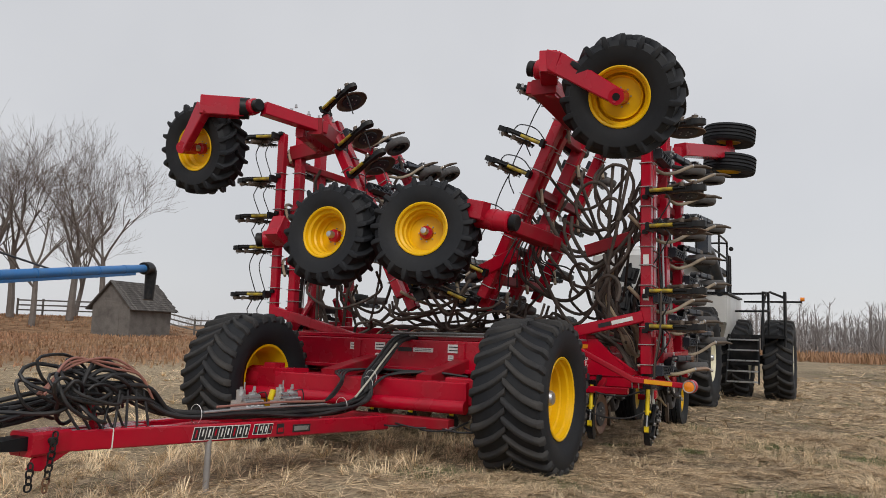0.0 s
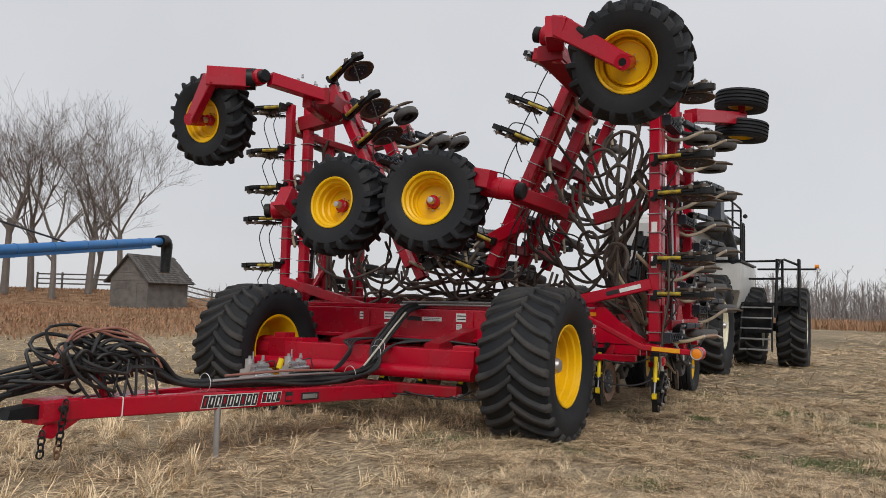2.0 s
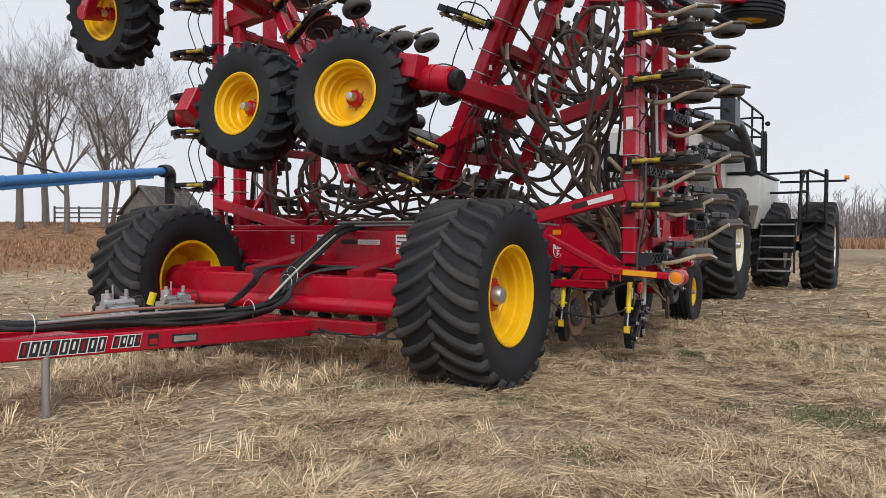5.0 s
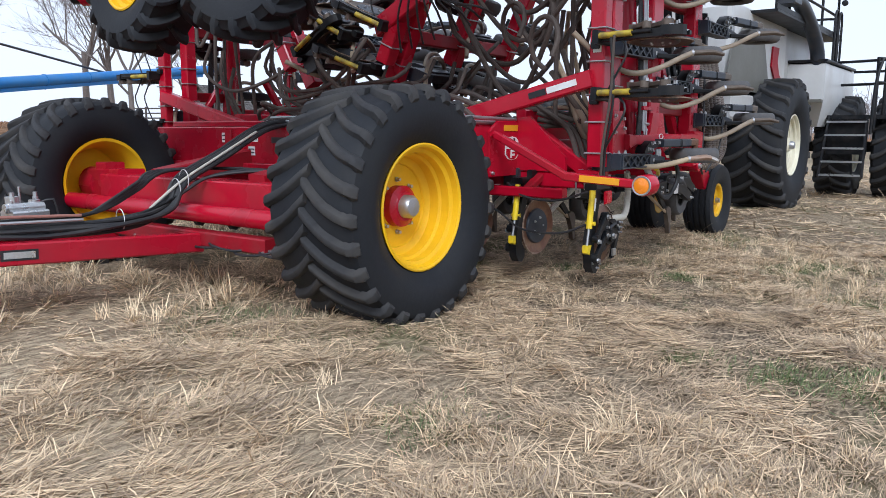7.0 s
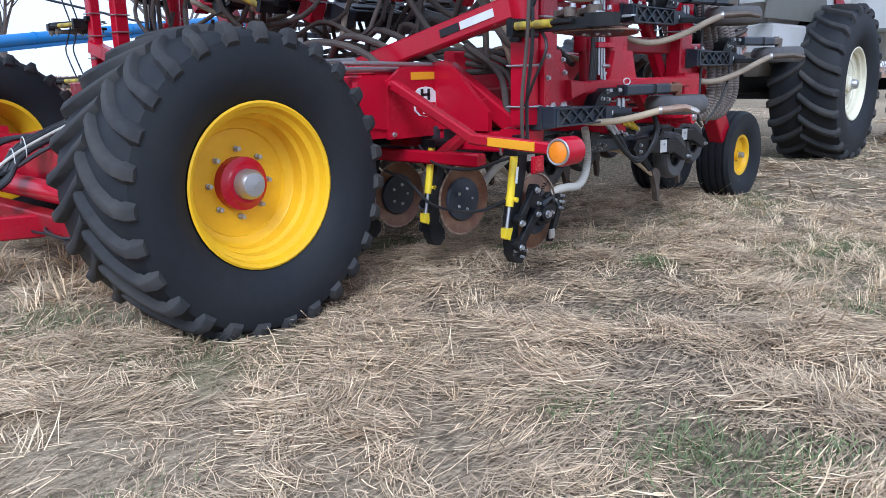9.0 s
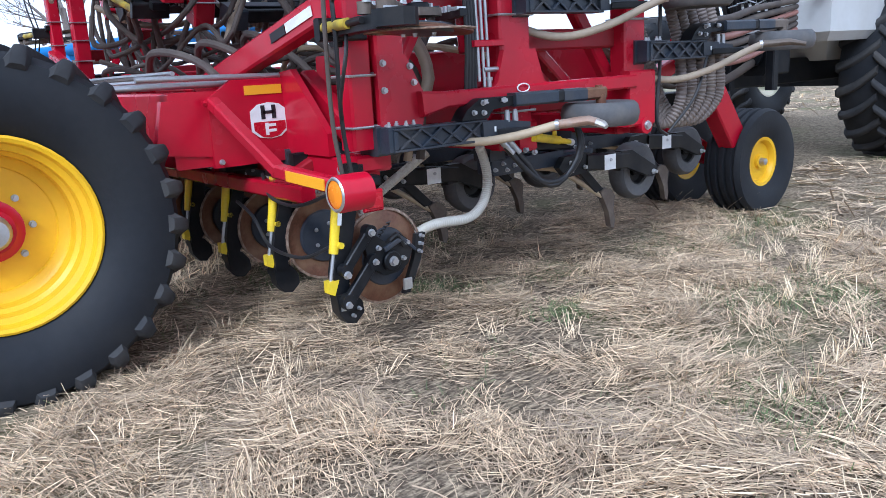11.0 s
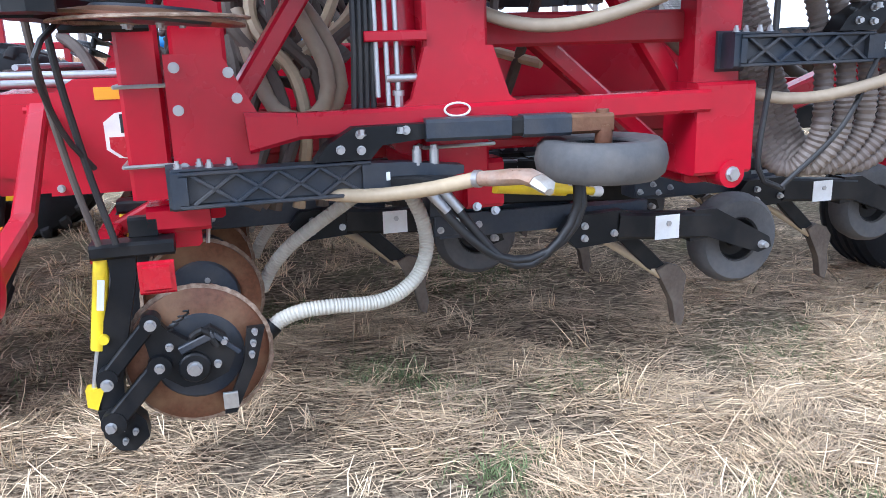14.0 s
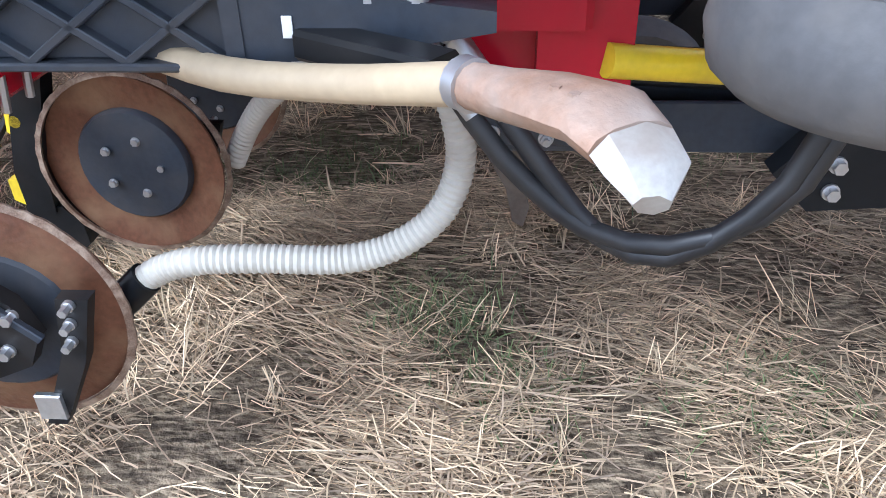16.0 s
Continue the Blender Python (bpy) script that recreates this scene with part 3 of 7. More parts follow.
def valve_block(c):
    c = Vector(c)
    v = part("valve_block", Shape().box(c + Vector((-0.10, -0.13, -0.06)), c + Vector((0.10, 0.13, 0.07))).cyl(c + Vector((-0.02, -0.08, 0.05)), c + Vector((-0.02, -0.08, 0.17)), 0.045).cyl(c + Vector((0.0, 0.07, 0.05)), c + Vector((0.0, 0.07, 0.14)), 0.04).cyl(c + Vector((0.03, -0.16, 0.09)), c + Vector((0.03, 0.12, 0.09)), 0.035), ALU, drill, "bare aluminium hydraulic valve block")
    for dx, dy in ((0.1, -0.08), (0.1, 0.0), (0.1, 0.08), (-0.02, -0.08), (0.02, 0.07)):
        part("fitting", Shape().nut(c + Vector((dx, dy, 0.0 if dx == 0.1 else 0.15)), (1, 0, 0.2) if dx == 0.1 else (0, 0, 1), 0.02, 0.05), ZINC, v)
    for k in range(4):
        y = -0.105 + 0.07 * k
        part("coil", Shape().cyl(c + Vector((0.095, y, -0.03)), c + Vector((0.15, y, -0.03)), 0.022, n=14, lip=0.004), BLACK if k % 2 else ALU, v)
        part("spool_cap", Shape().cyl(c + Vector((0.02 - 0.05 * (k % 2), y, 0.06)), c + Vector((0.02 - 0.05 * (k % 2), y, 0.125)), 0.018, n=12, lip=0.004).nut(c + Vector((0.02 - 0.05 * (k % 2), y, 0.125)), (0, 0, 1), 0.014, 0.02), ALU, v)
    part("gauge_stem", Shape().cyl(c + Vector((-0.03, -0.02, 0.06)), c + Vector((-0.03, -0.02, 0.24)), 0.008), ZINC, v)
    part("wire", Shape().tube([c + Vector((0.02, 0.1, 0.12)), c + Vector((0.07, 0.18, 0.14)), c + Vector((0.08, 0.2, 0.02))], 0.007), HOSE_BLACK, v)


valve_block((-0.28, -2.10, 0.68))
valve_block((-0.24, -1.55, 0.68))
part("manifold_tray", Shape().box((-0.44, -2.3, 0.585), (-0.12, -1.35, 0.615)), BLACK, drill)
part("yellow_cap", Shape().cyl((-0.22, -1.83, 0.74), (-0.20, -1.81, 0.84), 0.03), BRIGHT_YELLOW, drill)

# ---- front axle ----
bar("axle_beam", (2 * CX - 1.25, -0.12, 0.80), (1.25, -0.12, 0.80), 0.30, 0.24, label="thick red front axle beam")
part("axle_tube", Shape().cyl((2 * CX - 1.6, -0.38, 0.66), (1.3, -0.38, 0.66), 0.075, n=20), RED, drill)
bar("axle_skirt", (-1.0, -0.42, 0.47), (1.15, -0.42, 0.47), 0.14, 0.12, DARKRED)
for sx in (1, -1):
    x0 = 1.25 if sx > 0 else 2 * CX - 1.25
    x1 = 1.72 if sx > 0 else 2 * CX - 1.72
    bar("spindle_arm", (x0 - sx * 0.3, -0.12, 0.82), (x1, 0, 0.8), 0.26, 0.3)
    part("spindle", Shape().cyl((x1 - sx * 0.1, 0, 0.8), (x1 + sx * 0.12, 0, 0.8), 0.17, n=24), RED, drill)
    bar("spindle_top", (x0 + sx * 0.1, -0.05, 0.98), (x0 + sx * 0.28, -0.05, 0.98), 0.2, 0.08)
for x in (0.62, -0.75):
    bar("axle_riser", (x, -0.1, 0.9), (x, 1.0, 1.08), 0.2, 0.16, DARKRED)
for k in range(5):
    x = -0.55 + 0.42 * k
    part("port_block", Shape().box((x - 0.07, -0.46, 0.40), (x + 0.05, -0.36, 0.45)).nut((x, -0.47, 0.43), (0, -1, 0), 0.016, 0.03), DARKRED if k % 2 else ZINC, drill)
for k in range(6):
    x = -0.2 + 0.3 * k
    hose("hydraulic_hose", [(x, -0.4, 0.45), (x + 0.15, -0.52, 0.40 + 0.02 * (k % 3)), (x + 0.45, -0.5, 0.42), (x + 0.6, -0.3, 0.5)], 0.010, HOSE_BLACK)

# ---- transverse box and its labels ----
front_box = bar("front_box", (2 * CX - 2.05, 1.2, 1.17), (2.06, 1.2, 1.17), 0.60, 0.40, label="wide red box beam with warning labels")
bar("box_ledge", (2 * CX - 1.75, 0.86, 0.985), (1.75, 0.86, 0.985), 0.14, 0.05)
bar("box_cap", (2 * CX - 2.0, 1.25, 1.40), (2.0, 1.25, 1.40), 0.36, 0.06)
for x in (-0.98, 0.62):
    bar("box_rib", (x, 0.885, 0.98), (x, 0.885, 1.34), 0.10, 0.03, up=(0, 1, 0))


def box_label(x, z, w, h, mat=WHITE, y=0.896):
    return part("warning_label", Shape().box((x - w / 2, y - 0.002, z - h / 2), (x + w / 2, y + 0.001, z + h / 2), 0.0005), mat, front_box)


for x, z, w, h in ((-1.05, 1.26, 0.11, 0.10), (-0.62, 1.27, 0.16, 0.10), (-0.64, 1.13, 0.10, 0.09), (0.50, 1.27, 0.17, 0.11), (0.46, 1.15, 0.08, 0.07), (0.50, 1.05, 0.15, 0.09), (0.05, 1.24, 0.30, 0.055)):
    box_label(x, z, w, h)
    for k in range(2):
        box_label(x, z + h * (0.2 - 0.4 * k), w * 0.8, h * 0.12, INK, 0.8935)
box_label(-0.23, 1.24, 0.22, 0.055, INK)
for k in range(3):
    part("steel_line", Shape().tube([(-0.5, 0.98 + 0.03 * k, 1.42 + 0.02 * k), (0.6, 0.95 + 0.03 * k, 1.43 + 0.02 * k), (1.9, 0.92 + 0.04 * k, 1.43 + 0.02 * k)], 0.013, 8, 0.3), ZINC if k != 1 else HOSE_GREY, drill)
# end panel with the emblem
panel = part("end_panel", Shape().plate([(2.075, 1.10, 0.96), (2.075, 1.66, 0.96), (2.075, 1.66, 1.30), (2.075, 1.60, 1.42), (2.075, 1.24, 1.42), (2.075, 1.10, 1.33)], 0.03, (1, 0, 0)), RED, drill)
part("side_skirt", Shape().plate([(2.05, 0.80, 1.06), (2.05, 1.12, 1.02), (2.05, 1.12, 1.33), (2.05, 0.86, 1.33)], 0.05, (1, 0, 0)), RED, drill)
part("amber_strip", Shape().box((2.09, 1.31, 1.335), (2.095, 1.53, 1.385), 0.001), AMBER_TAPE, panel)
emblem_o = [(1.33, 1.245), (1.375, 1.28), (1.44, 1.29), (1.505, 1.28), (1.55, 1.245), (1.55, 1.135), (1.505, 1.10), (1.44, 1.09), (1.375, 1.10), (1.33, 1.135)]
part("emblem", Shape().plate([(2.0925, y, z) for y, z in emblem_o], 0.004, (1, 0, 0)), WHITE, panel)
part("emblem_field", Shape().plate([(2.0955, 1.345, 1.185), (2.0955, 1.535, 1.185), (2.0955, 1.535, 1.14), (2.0955, 1.49, 1.103), (2.0955, 1.44, 1.094), (2.0955, 1.39, 1.103), (2.0955, 1.345, 1.14)], 0.003, (1, 0, 0)), RED_LENS, panel)
for y in (1.405, 1.47):
    part("emblem_bar", Shape().box((2.0945, y - 0.012, 1.20), (2.0975, y + 0.012, 1.275), 0.0005), INK, panel)
part("emblem_bar", Shape().box((2.0945, 1.405, 1.228), (2.0975, 1.47, 1.245), 0.0005), INK, panel)
part("emblem_bar", Shape().box((2.0965, 1.41, 1.11), (2.0995, 1.43, 1.178), 0.0005), WHITE, panel)
for z in (1.165, 1.135):
    part("emblem_bar", Shape().box((2.0965, 1.43, z - 0.008), (2.0995, 1.475, z + 0.008), 0.0005), WHITE, panel)
for y, z in ((1.62, 1.14), (1.62, 1.03), (1.14, 0.99), (1.62, 1.38), (1.13, 1.30)):
    part("bolt", Shape().nut((2.09, y, z), (1, 0, 0), 0.016, 0.02), ZINC, panel)
part("pin_rod", Shape().cyl((2.06, 0.75, 1.445), (2.06, 1.60, 1.43), 0.016), ZINC, drill)
part("pin_rod", Shape().cyl((2.0, 0.62, 1.405), (2.0, 1.30, 1.405), 0.018), ZINC, drill)

# reflector bar and can
can_bar = part("reflector_bar", Shape().beam((2.13, 1.11, 1.31), (2.78, 1.14, 0.985), 0.07, 0.06).beam((2.75, 1.14, 0.99), (3.36, 1.17, 0.95), 0.07, 0.065).nut((2.13, 1.075, 1.31), (0, -1, 0), 0.02, 0.02), RED, drill, "bent red bar that carries a round reflector")
part("amber_strip", Shape().beam((2.90, 1.108, 0.980), (3.22, 1.124, 0.962), 0.006, 0.05, ch=0.001), AMBER_TAPE, can_bar)
part("reflector_can", Shape().lathe([(0.0, -0.10), (0.074, -0.10), (0.078, -0.09), (0.078, 0.045), (0.072, 0.045), (0.0, 0.03)], pose(3.42, 1.162, 0.948, 0, 0, 90), 36), RED, can_bar, "bright red round lamp can")
part("amber_lens", Shape().lathe([(0.0, -0.108), (0.048, -0.106), (0.060, -0.101)], pose(3.42, 1.162, 0.948, 0, 0, 90), 32), ORANGE, can_bar)
part("lens_ring", Shape().lathe([(0.059, -0.106), (0.068, -0.108), (0.073, -0.101)], pose(3.42, 1.162, 0.948, 0, 0, 90), 32), ZINC, can_bar)

# ---- main frame of the middle section ----
for y, z in ((1.62, 0.93), (2.58, 1.00), (3.62, 1.00)):
    bar("cross_tube", (2 * CX - 2.78, y, z), (2.80, y, z), 0.13, 0.13)
# rails take the darker red that holds the shade inside the frame
for x in (2.0, 0.75, -0.95, 2 * CX - 2.0):
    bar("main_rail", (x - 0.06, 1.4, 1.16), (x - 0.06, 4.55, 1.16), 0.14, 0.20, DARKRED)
for sx in (1, -1):
    x = 1.9 if sx > 0 else 2 * CX - 1.9
    bar("side_panel", (x, 1.9, 1.27), (x, 4.4, 1.27), 0.10, 0.52, RED)
    bar("rear_arm", (x + 0.42 * sx, 5.02, 1.50), (x + 0.45 * sx, 5.62, 0.68), 0.16, 0.21, RED)
    part("arm_eye", Shape().cyl((x + 0.33 * sx, 5.0, 1.50), (x + 0.51 * sx, 5.0, 1.50), 0.11, n=28), RED, drill)
    part("arm_pin", Shape().nut((x + 0.51 * sx, 5.0, 1.50), (sx, 0, 0), 0.03, 0.03).nut((x + 0.52 * sx, 5.28, 1.12), (sx, 0, 0), 0.03, 0.03), ZINC, drill)
    bar("arm_link", (x + 0.38 * sx, 4.2, 1.12), (x + 0.42 * sx, 5.1, 1.45), 0.10, 0.12, RED)
    bar("wheel_axle", (x - 0.2 * sx, 5.97, 0.45), (x + 0.48 * sx, 5.97, 0.45), 0.09, 0.09, RED)
    bar("wheel_yoke", (x + 0.06 * sx, 5.2, 0.85), (x + 0.06 * sx, 6.0, 0.44), 0.10, 0.14, RED)
    for dx in (0.42, -0.36):
        ribbed_wheel(drill, pose(x + sx * dx, 5.97, 0.455, 0, 0, 0 if sx * dx > 0 else 180), 0.468, 0.36, 0.212, YELLOW, label="ribbed implement tyre on a yellow rim")
bar("rear_tube", (2 * CX - 2.2, 4.5, 1.2), (2.2, 4.5, 1.2), 0.16, 0.2, DARKRED)
bar("tow_beam", (CX, 4.5, 0.85), (CX, 8.6, 0.85), 0.2, 0.2, BLACK)

bar("front_lower_tube", (2 * CX - 2.66, 1.34, 0.825), (2.66, 1.34, 0.835), 0.08, 0.085)
for x in (2.3, 1.4, 2 * CX - 1.4, 2 * CX - 2.3):
    bar("tube_hanger", (x, 1.36, 0.85), (x, 1.56, 0.95), 0.08, 0.06, DARKRED)

# U-bolts and lower clamps where the nearest row meets its tube
for y in (1.585, 1.625):
    part("u_bolt", Shape().tube([(2.66 + (y - 1.585) * 2, 1.535, 0.86), (2.66 + (y - 1.585) * 2, 1.535, 1.0), (2.66 + (y - 1.585) * 2, 1.70, 1.0), (2.66 + (y - 1.585) * 2, 1.70, 0.86)], 0.008, 6, 0.05), ZINC, drill)
part("tube_end", Shape().box((2.66, 1.52, 0.93), (2.86, 1.72, 1.02), 0.015), RED, drill)


# ---- folded wings ----
def clamp_rings(post, x, y, w, d, zs):
    for z in zs:
        loop = [(x - d / 2 - 0.012, y + w / 2 + 0.012, z), (x + d / 2 + 0.012, y + w / 2 + 0.012, z), (x + d / 2 + 0.012, y - w / 2 - 0.012, z), (x - d / 2 - 0.012, y - w / 2 - 0.012, z)]
        s = Shape()
        for a, b in zip(loop, loop[1:] + loop[:1]):
            s.cyl(a, b, 0.007, n=6)
        part("clamp_rod", s, ZINC, post)


def wing(sx):
    X = lambda x: x if sx > 0 else 2 * CX - x
    top = 4.35 if sx > 0 else 4.6
    posts = []
    for y0, w, lo in ((1.555, 0.13, 1.05), (1.735, 0.17, 1.05), (2.58, 0.23, 1.05), (3.62, 0.2, 0.98)):
        px = X(2.83) if sx > 0 or y0 != 1.735 else X(2.60)
        if sx < 0:
            w *= 0.85
        p = bar("wing_post", (px, y0, lo), (px, y0, top), w, 0.13, up=(1, 0, 0), label="upright red tube of the folded wing")
        posts.append(p)
        base = [1.17, 1.42, 1.66, 1.9, 2.1, 2.42, 2.62, 2.9, 3.1, 3.4, 3.7, 3.95]
        clamp_rings(p, px, y0, w, 0.13, [z + rng.uniform(-0.04, 0.04) for z in base][:: 1 if y0 < 2 else 2])
    # foot bracket, pipe and gusset
    part("foot_bracket", Shape().plate([(X(2.912), 1.63, 1.06), (X(2.912), 1.86, 1.06), (X(2.912), 1.90, 1.20), (X(2.912), 1.90, 1.31), (X(2.912), 1.80, 1.5), (X(2.912), 1.63, 1.5)], 0.03, (1, 0, 0)), RED, drill)
    for y, z in ((1.66, 1.46), (1.66, 1.33), (1.82, 1.44), (1.84, 1.36), (1.66, 1.15)):
        part("bolt", Shape().nut((X(2.928), y, z), (sx, 0, 0), 0.017, 0.02), ZINC, drill)
    part("wing_pipe", Shape().beam((X(2.92), 1.86, 1.25), (X(2.92), 2.02, 1.262), 0.11, 0.13, w2=0.09, h2=0.086).beam((X(2.92), 2.02, 1.262), (X(2.92), 3.55, 1.275), 0.09, 0.084), RED, drill)
    part("post_gusset", Shape().plate([(X(2.91), 2.33, 1.27), (X(2.91), 2.84, 1.27), (X(2.91), 2.76, 1.33), (X(2.91), 2.70, 1.5), (X(2.91), 2.46, 1.5), (X(2.91), 2.41, 1.33)], 0.035, (1, 0, 0)), RED, drill)
    part("post_shoe", Shape().box((min(X(2.72), X(2.95)), 3.50, 0.99), (max(X(2.72), X(2.95)), 3.75, 1.34)).cyl((X(2.74), 3.66, 0.99), (X(2.96), 3.66, 0.99), 0.055, n=20), RED, drill)
    part("shoe_pin", Shape().nut((X(2.96), 3.66, 0.99), (sx, 0, 0), 0.03, 0.02), ZINC, drill)
    oval = [(X(2.972), 2.555 + 0.045 * math.cos(a) , 1.292 + 0.022 * math.sin(a)) for a in [0.524 * i for i in range(13)]]
    if sx > 0:
        part("oval_mark", Shape().tube(oval, 0.004, 6, 0.02), WHITE, drill)
    # wing cross members, struts and the hinge bracket at the top
    for z, y0, y1 in ((1.75, 1.8, 2.5), (1.55, 2.65, 3.55), (2.55, 1.75, 3.6), (3.35, 1.75, 3.6), (4.15, 1.6, 3.6)):
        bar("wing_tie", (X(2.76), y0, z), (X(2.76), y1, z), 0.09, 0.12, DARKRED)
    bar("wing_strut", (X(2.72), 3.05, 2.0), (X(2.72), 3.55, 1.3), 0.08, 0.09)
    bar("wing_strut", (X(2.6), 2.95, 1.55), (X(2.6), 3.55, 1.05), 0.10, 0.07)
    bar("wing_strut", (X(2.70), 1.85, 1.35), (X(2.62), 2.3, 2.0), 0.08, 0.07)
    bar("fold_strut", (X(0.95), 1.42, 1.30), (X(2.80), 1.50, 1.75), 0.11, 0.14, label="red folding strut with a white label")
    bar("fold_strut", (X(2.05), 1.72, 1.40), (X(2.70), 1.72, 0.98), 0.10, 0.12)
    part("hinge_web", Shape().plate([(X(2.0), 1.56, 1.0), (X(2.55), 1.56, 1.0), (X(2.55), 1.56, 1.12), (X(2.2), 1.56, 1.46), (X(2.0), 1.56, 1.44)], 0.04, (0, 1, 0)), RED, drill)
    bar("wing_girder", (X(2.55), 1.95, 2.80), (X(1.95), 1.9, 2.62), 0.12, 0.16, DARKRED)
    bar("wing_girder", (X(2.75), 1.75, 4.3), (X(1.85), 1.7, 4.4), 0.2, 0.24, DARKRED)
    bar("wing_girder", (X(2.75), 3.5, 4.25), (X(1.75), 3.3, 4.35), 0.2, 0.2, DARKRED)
    # folding ram by the second post, with bright lines beside it
    ram = part("fold_ram", Shape().cyl((X(2.72), 2.42, 1.50), (X(2.60), 2.42, 3.2), 0.085, n=20).cyl((X(2.73), 2.42, 1.22), (X(2.72), 2.42, 1.52), 0.05), RED, drill)
    part("ram_eye", Shape().cyl((X(2.65), 2.42, 1.20), (X(2.82), 2.42, 1.20), 0.07), RED, ram)
    for k in range(3):
        part("steel_line", Shape().cyl((X(2.90), 2.30 + 0.035 * k, 1.34 - 0.03 * k), (X(2.86), 2.30 + 0.035 * k, 2.9), 0.009), ZINC, ram)
    for k in range(4):
        part("hydraulic_hose", Shape().tube([(X(2.88), 2.22 + 0.022 * k, 1.30), (X(2.89), 2.23 + 0.02 * k, 1.6), (X(2.86), 2.24 + 0.02 * k, 2.2), (X(2.8), 2.3, 3.0)], 0.011, 7), HOSE_BLACK, ram)
    part("line_clamp", Shape().box((min(X(2.86), X(2.92)), 2.26, 1.52), (max(X(2.86), X(2.92)), 2.47, 1.555), 0.005), RED, ram)
    part("fitting", Shape().cyl((X(2.9), 2.33, 1.40), (X(2.9), 2.50, 1.40), 0.014).nut((X(2.9), 2.37, 1.36), (0, 0, -1), 0.02, 0.06), ZINC, ram)
    # emblem label on the strut and small notices on the post
    if sx > 0:
        m0 = Vector((2.28, 1.474, 1.624))
        dv = Vector((1.85, 0.08, 0.46)).normalized()
        for a0, a1, mt in ((-0.02, 0.14, INK), (0.15, 0.42, WHITE)):
            part("strut_label", Shape().beam(m0 + dv * a0 + Vector((0.0, -0.058, 0.0)), m0 + dv * a1 + Vector((0.0, -0.058, 0.0)), 0.004, 0.05, ch=0.0005), mt, drill)
        for y, z in ((1.55, 2.45), (1.55, 2.02)):
            part("post_notice", Shape().box((2.80, 1.484, z - 0.07), (2.87, 1.488, z + 0.07), 0.0005), WHITE, drill)


wing(1)
wing(-1)


def outer_wing(top, low, name="outer_wing_tube"):
    """Outer section folded inwards: tubes hung from the top of the inner section."""
    top, low = Vector(top), Vector(low)
    d = (low - top).normalized()
    for y, w, a, b in ((1.50, 0.14, 0.0, 1.0), (1.72, 0.16, 0.02, 1.06), (2.55, 0.17, 0.03, 0.98), (3.5, 0.15, 0.03, 0.98)):
        p = top + (low - top) * a
        q = top + (low - top) * b
        t = part(name, Shape().beam((p.x, y, p.z), (q.x, y, q.z), w, 0.15, (0, 1, 0)), RED, drill, "slanting red tube of the folded outer wing")
        n = Vector((-d.z, 0, d.x))
        for k in range(8):
            c = p + (q - p) * (0.08 + 0.12 * k + rng.uniform(-0.02, 0.02))
            s = Shape()
            loop = [Vector((c.x, 0, c.z)) + n * (0.088 * u) + Vector((0, y + v * (w / 2 + 0.012), 0)) for u, v in ((-1, -1), (1, -1), (1, 1), (-1, 1))]
            for i in range(4):
                s.cyl(loop[i], loop[(i + 1) % 4], 0.007, n=6)
            part("clamp_rod", s, ZINC, t)
    for f in (0.12, 0.42, 0.62, 0.9):
        c = top + (low - top) * f
        bar("outer_wing_tie", (c.x, 1.5, c.z), (c.x, 3.5 if f > 0.2 else 2.6, c.z), 0.10, 0.13, DARKRED)


outer_wing((1.77, 0, 4.5), (0.62, 0, 1.98))
outer_wing((-2.15, 0, 4.78), (-0.66, 0, 1.98))


# castings and castor arms of the wing wheels
def casting(c, axis, length=0.42, r=0.12):
    c, a = Vector(c), unit(axis)
    s = Shape().cyl(c, c + a * length, r, n=24, lip=0.02).cyl(c + a * length * 0.45, c + a * length * 0.6, r * 1.06, n=24)
    k = part("castor_housing", s, RED, drill, "red castor housing of a wing wheel")
    part("end_cap", Shape().cyl(c + a * length, c + a * (length + 0.09), r * 0.8, n=24, lip=0.015), BLACK, k)
    return k


def wheel_at(c, turn, tilt=0.0, R=0.66, inward=0.14, dish=0.24, label="wing tyre with bar lugs on a yellow rim"):
    c = Vector(c)
    n = Vector((4.95, -8.15, 1.46)) - c
    n.z = 0
    n = Matrix.Rotation(radians(turn), 3, "Z") @ n.normalized()
    n.z = tilt
    n.normalize()
    farm_wheel(drill, facing(c - n * inward, n), R, 0.50, 0.312, YELLOW, 19, 0.062, dish, hub_r=0.08, label=label, wide=0.085, nut=0.009, lug_mat=RUBBER)
    return n


wheel_at((0.552, -0.134, 2.688), -18, 0.10)
wheel_at((-0.735, -0.275, 2.671), -38, 0.10)
nt = wheel_at((2.94, -0.08, 4.06), -12, -0.28, inward=0.0, dish=0.10)
nl = wheel_at((-3.22, 0.05, 4.03), -46, -0.16, R=0.66, inward=0.0, dish=0.16)

# right upper castor
H = Vector((2.94, -0.08, 4.06)) + nt * 0.30
part("castor_arm", Shape().beam(H + Vector((0.03, 0, -0.02)), Vector((2.25, -0.36, 4.46)), 0.10, 0.17, h2=0.24).beam(Vector((2.32, -0.36, 4.42)), Vector((2.14, -0.30, 4.50)), 0.12, 0.24).beam(Vector((2.18, -0.36, 4.48)), Vector((2.05, 0.05, 4.46)), 0.2, 0.24), RED, drill, "red castor arm of the raised wing wheel")
part("arm_boss", Shape().cyl(H - nt * 0.22, H + nt * 0.06, 0.085, n=24), RED, drill)
part("arm_boss", Shape().cyl(H + nt * 0.05, H + nt * 0.065, 0.04, n=20), BLACK, drill)
casting((2.14, 0.10, 4.50), (-0.95, -0.1, 0.22), 0.28, 0.115)
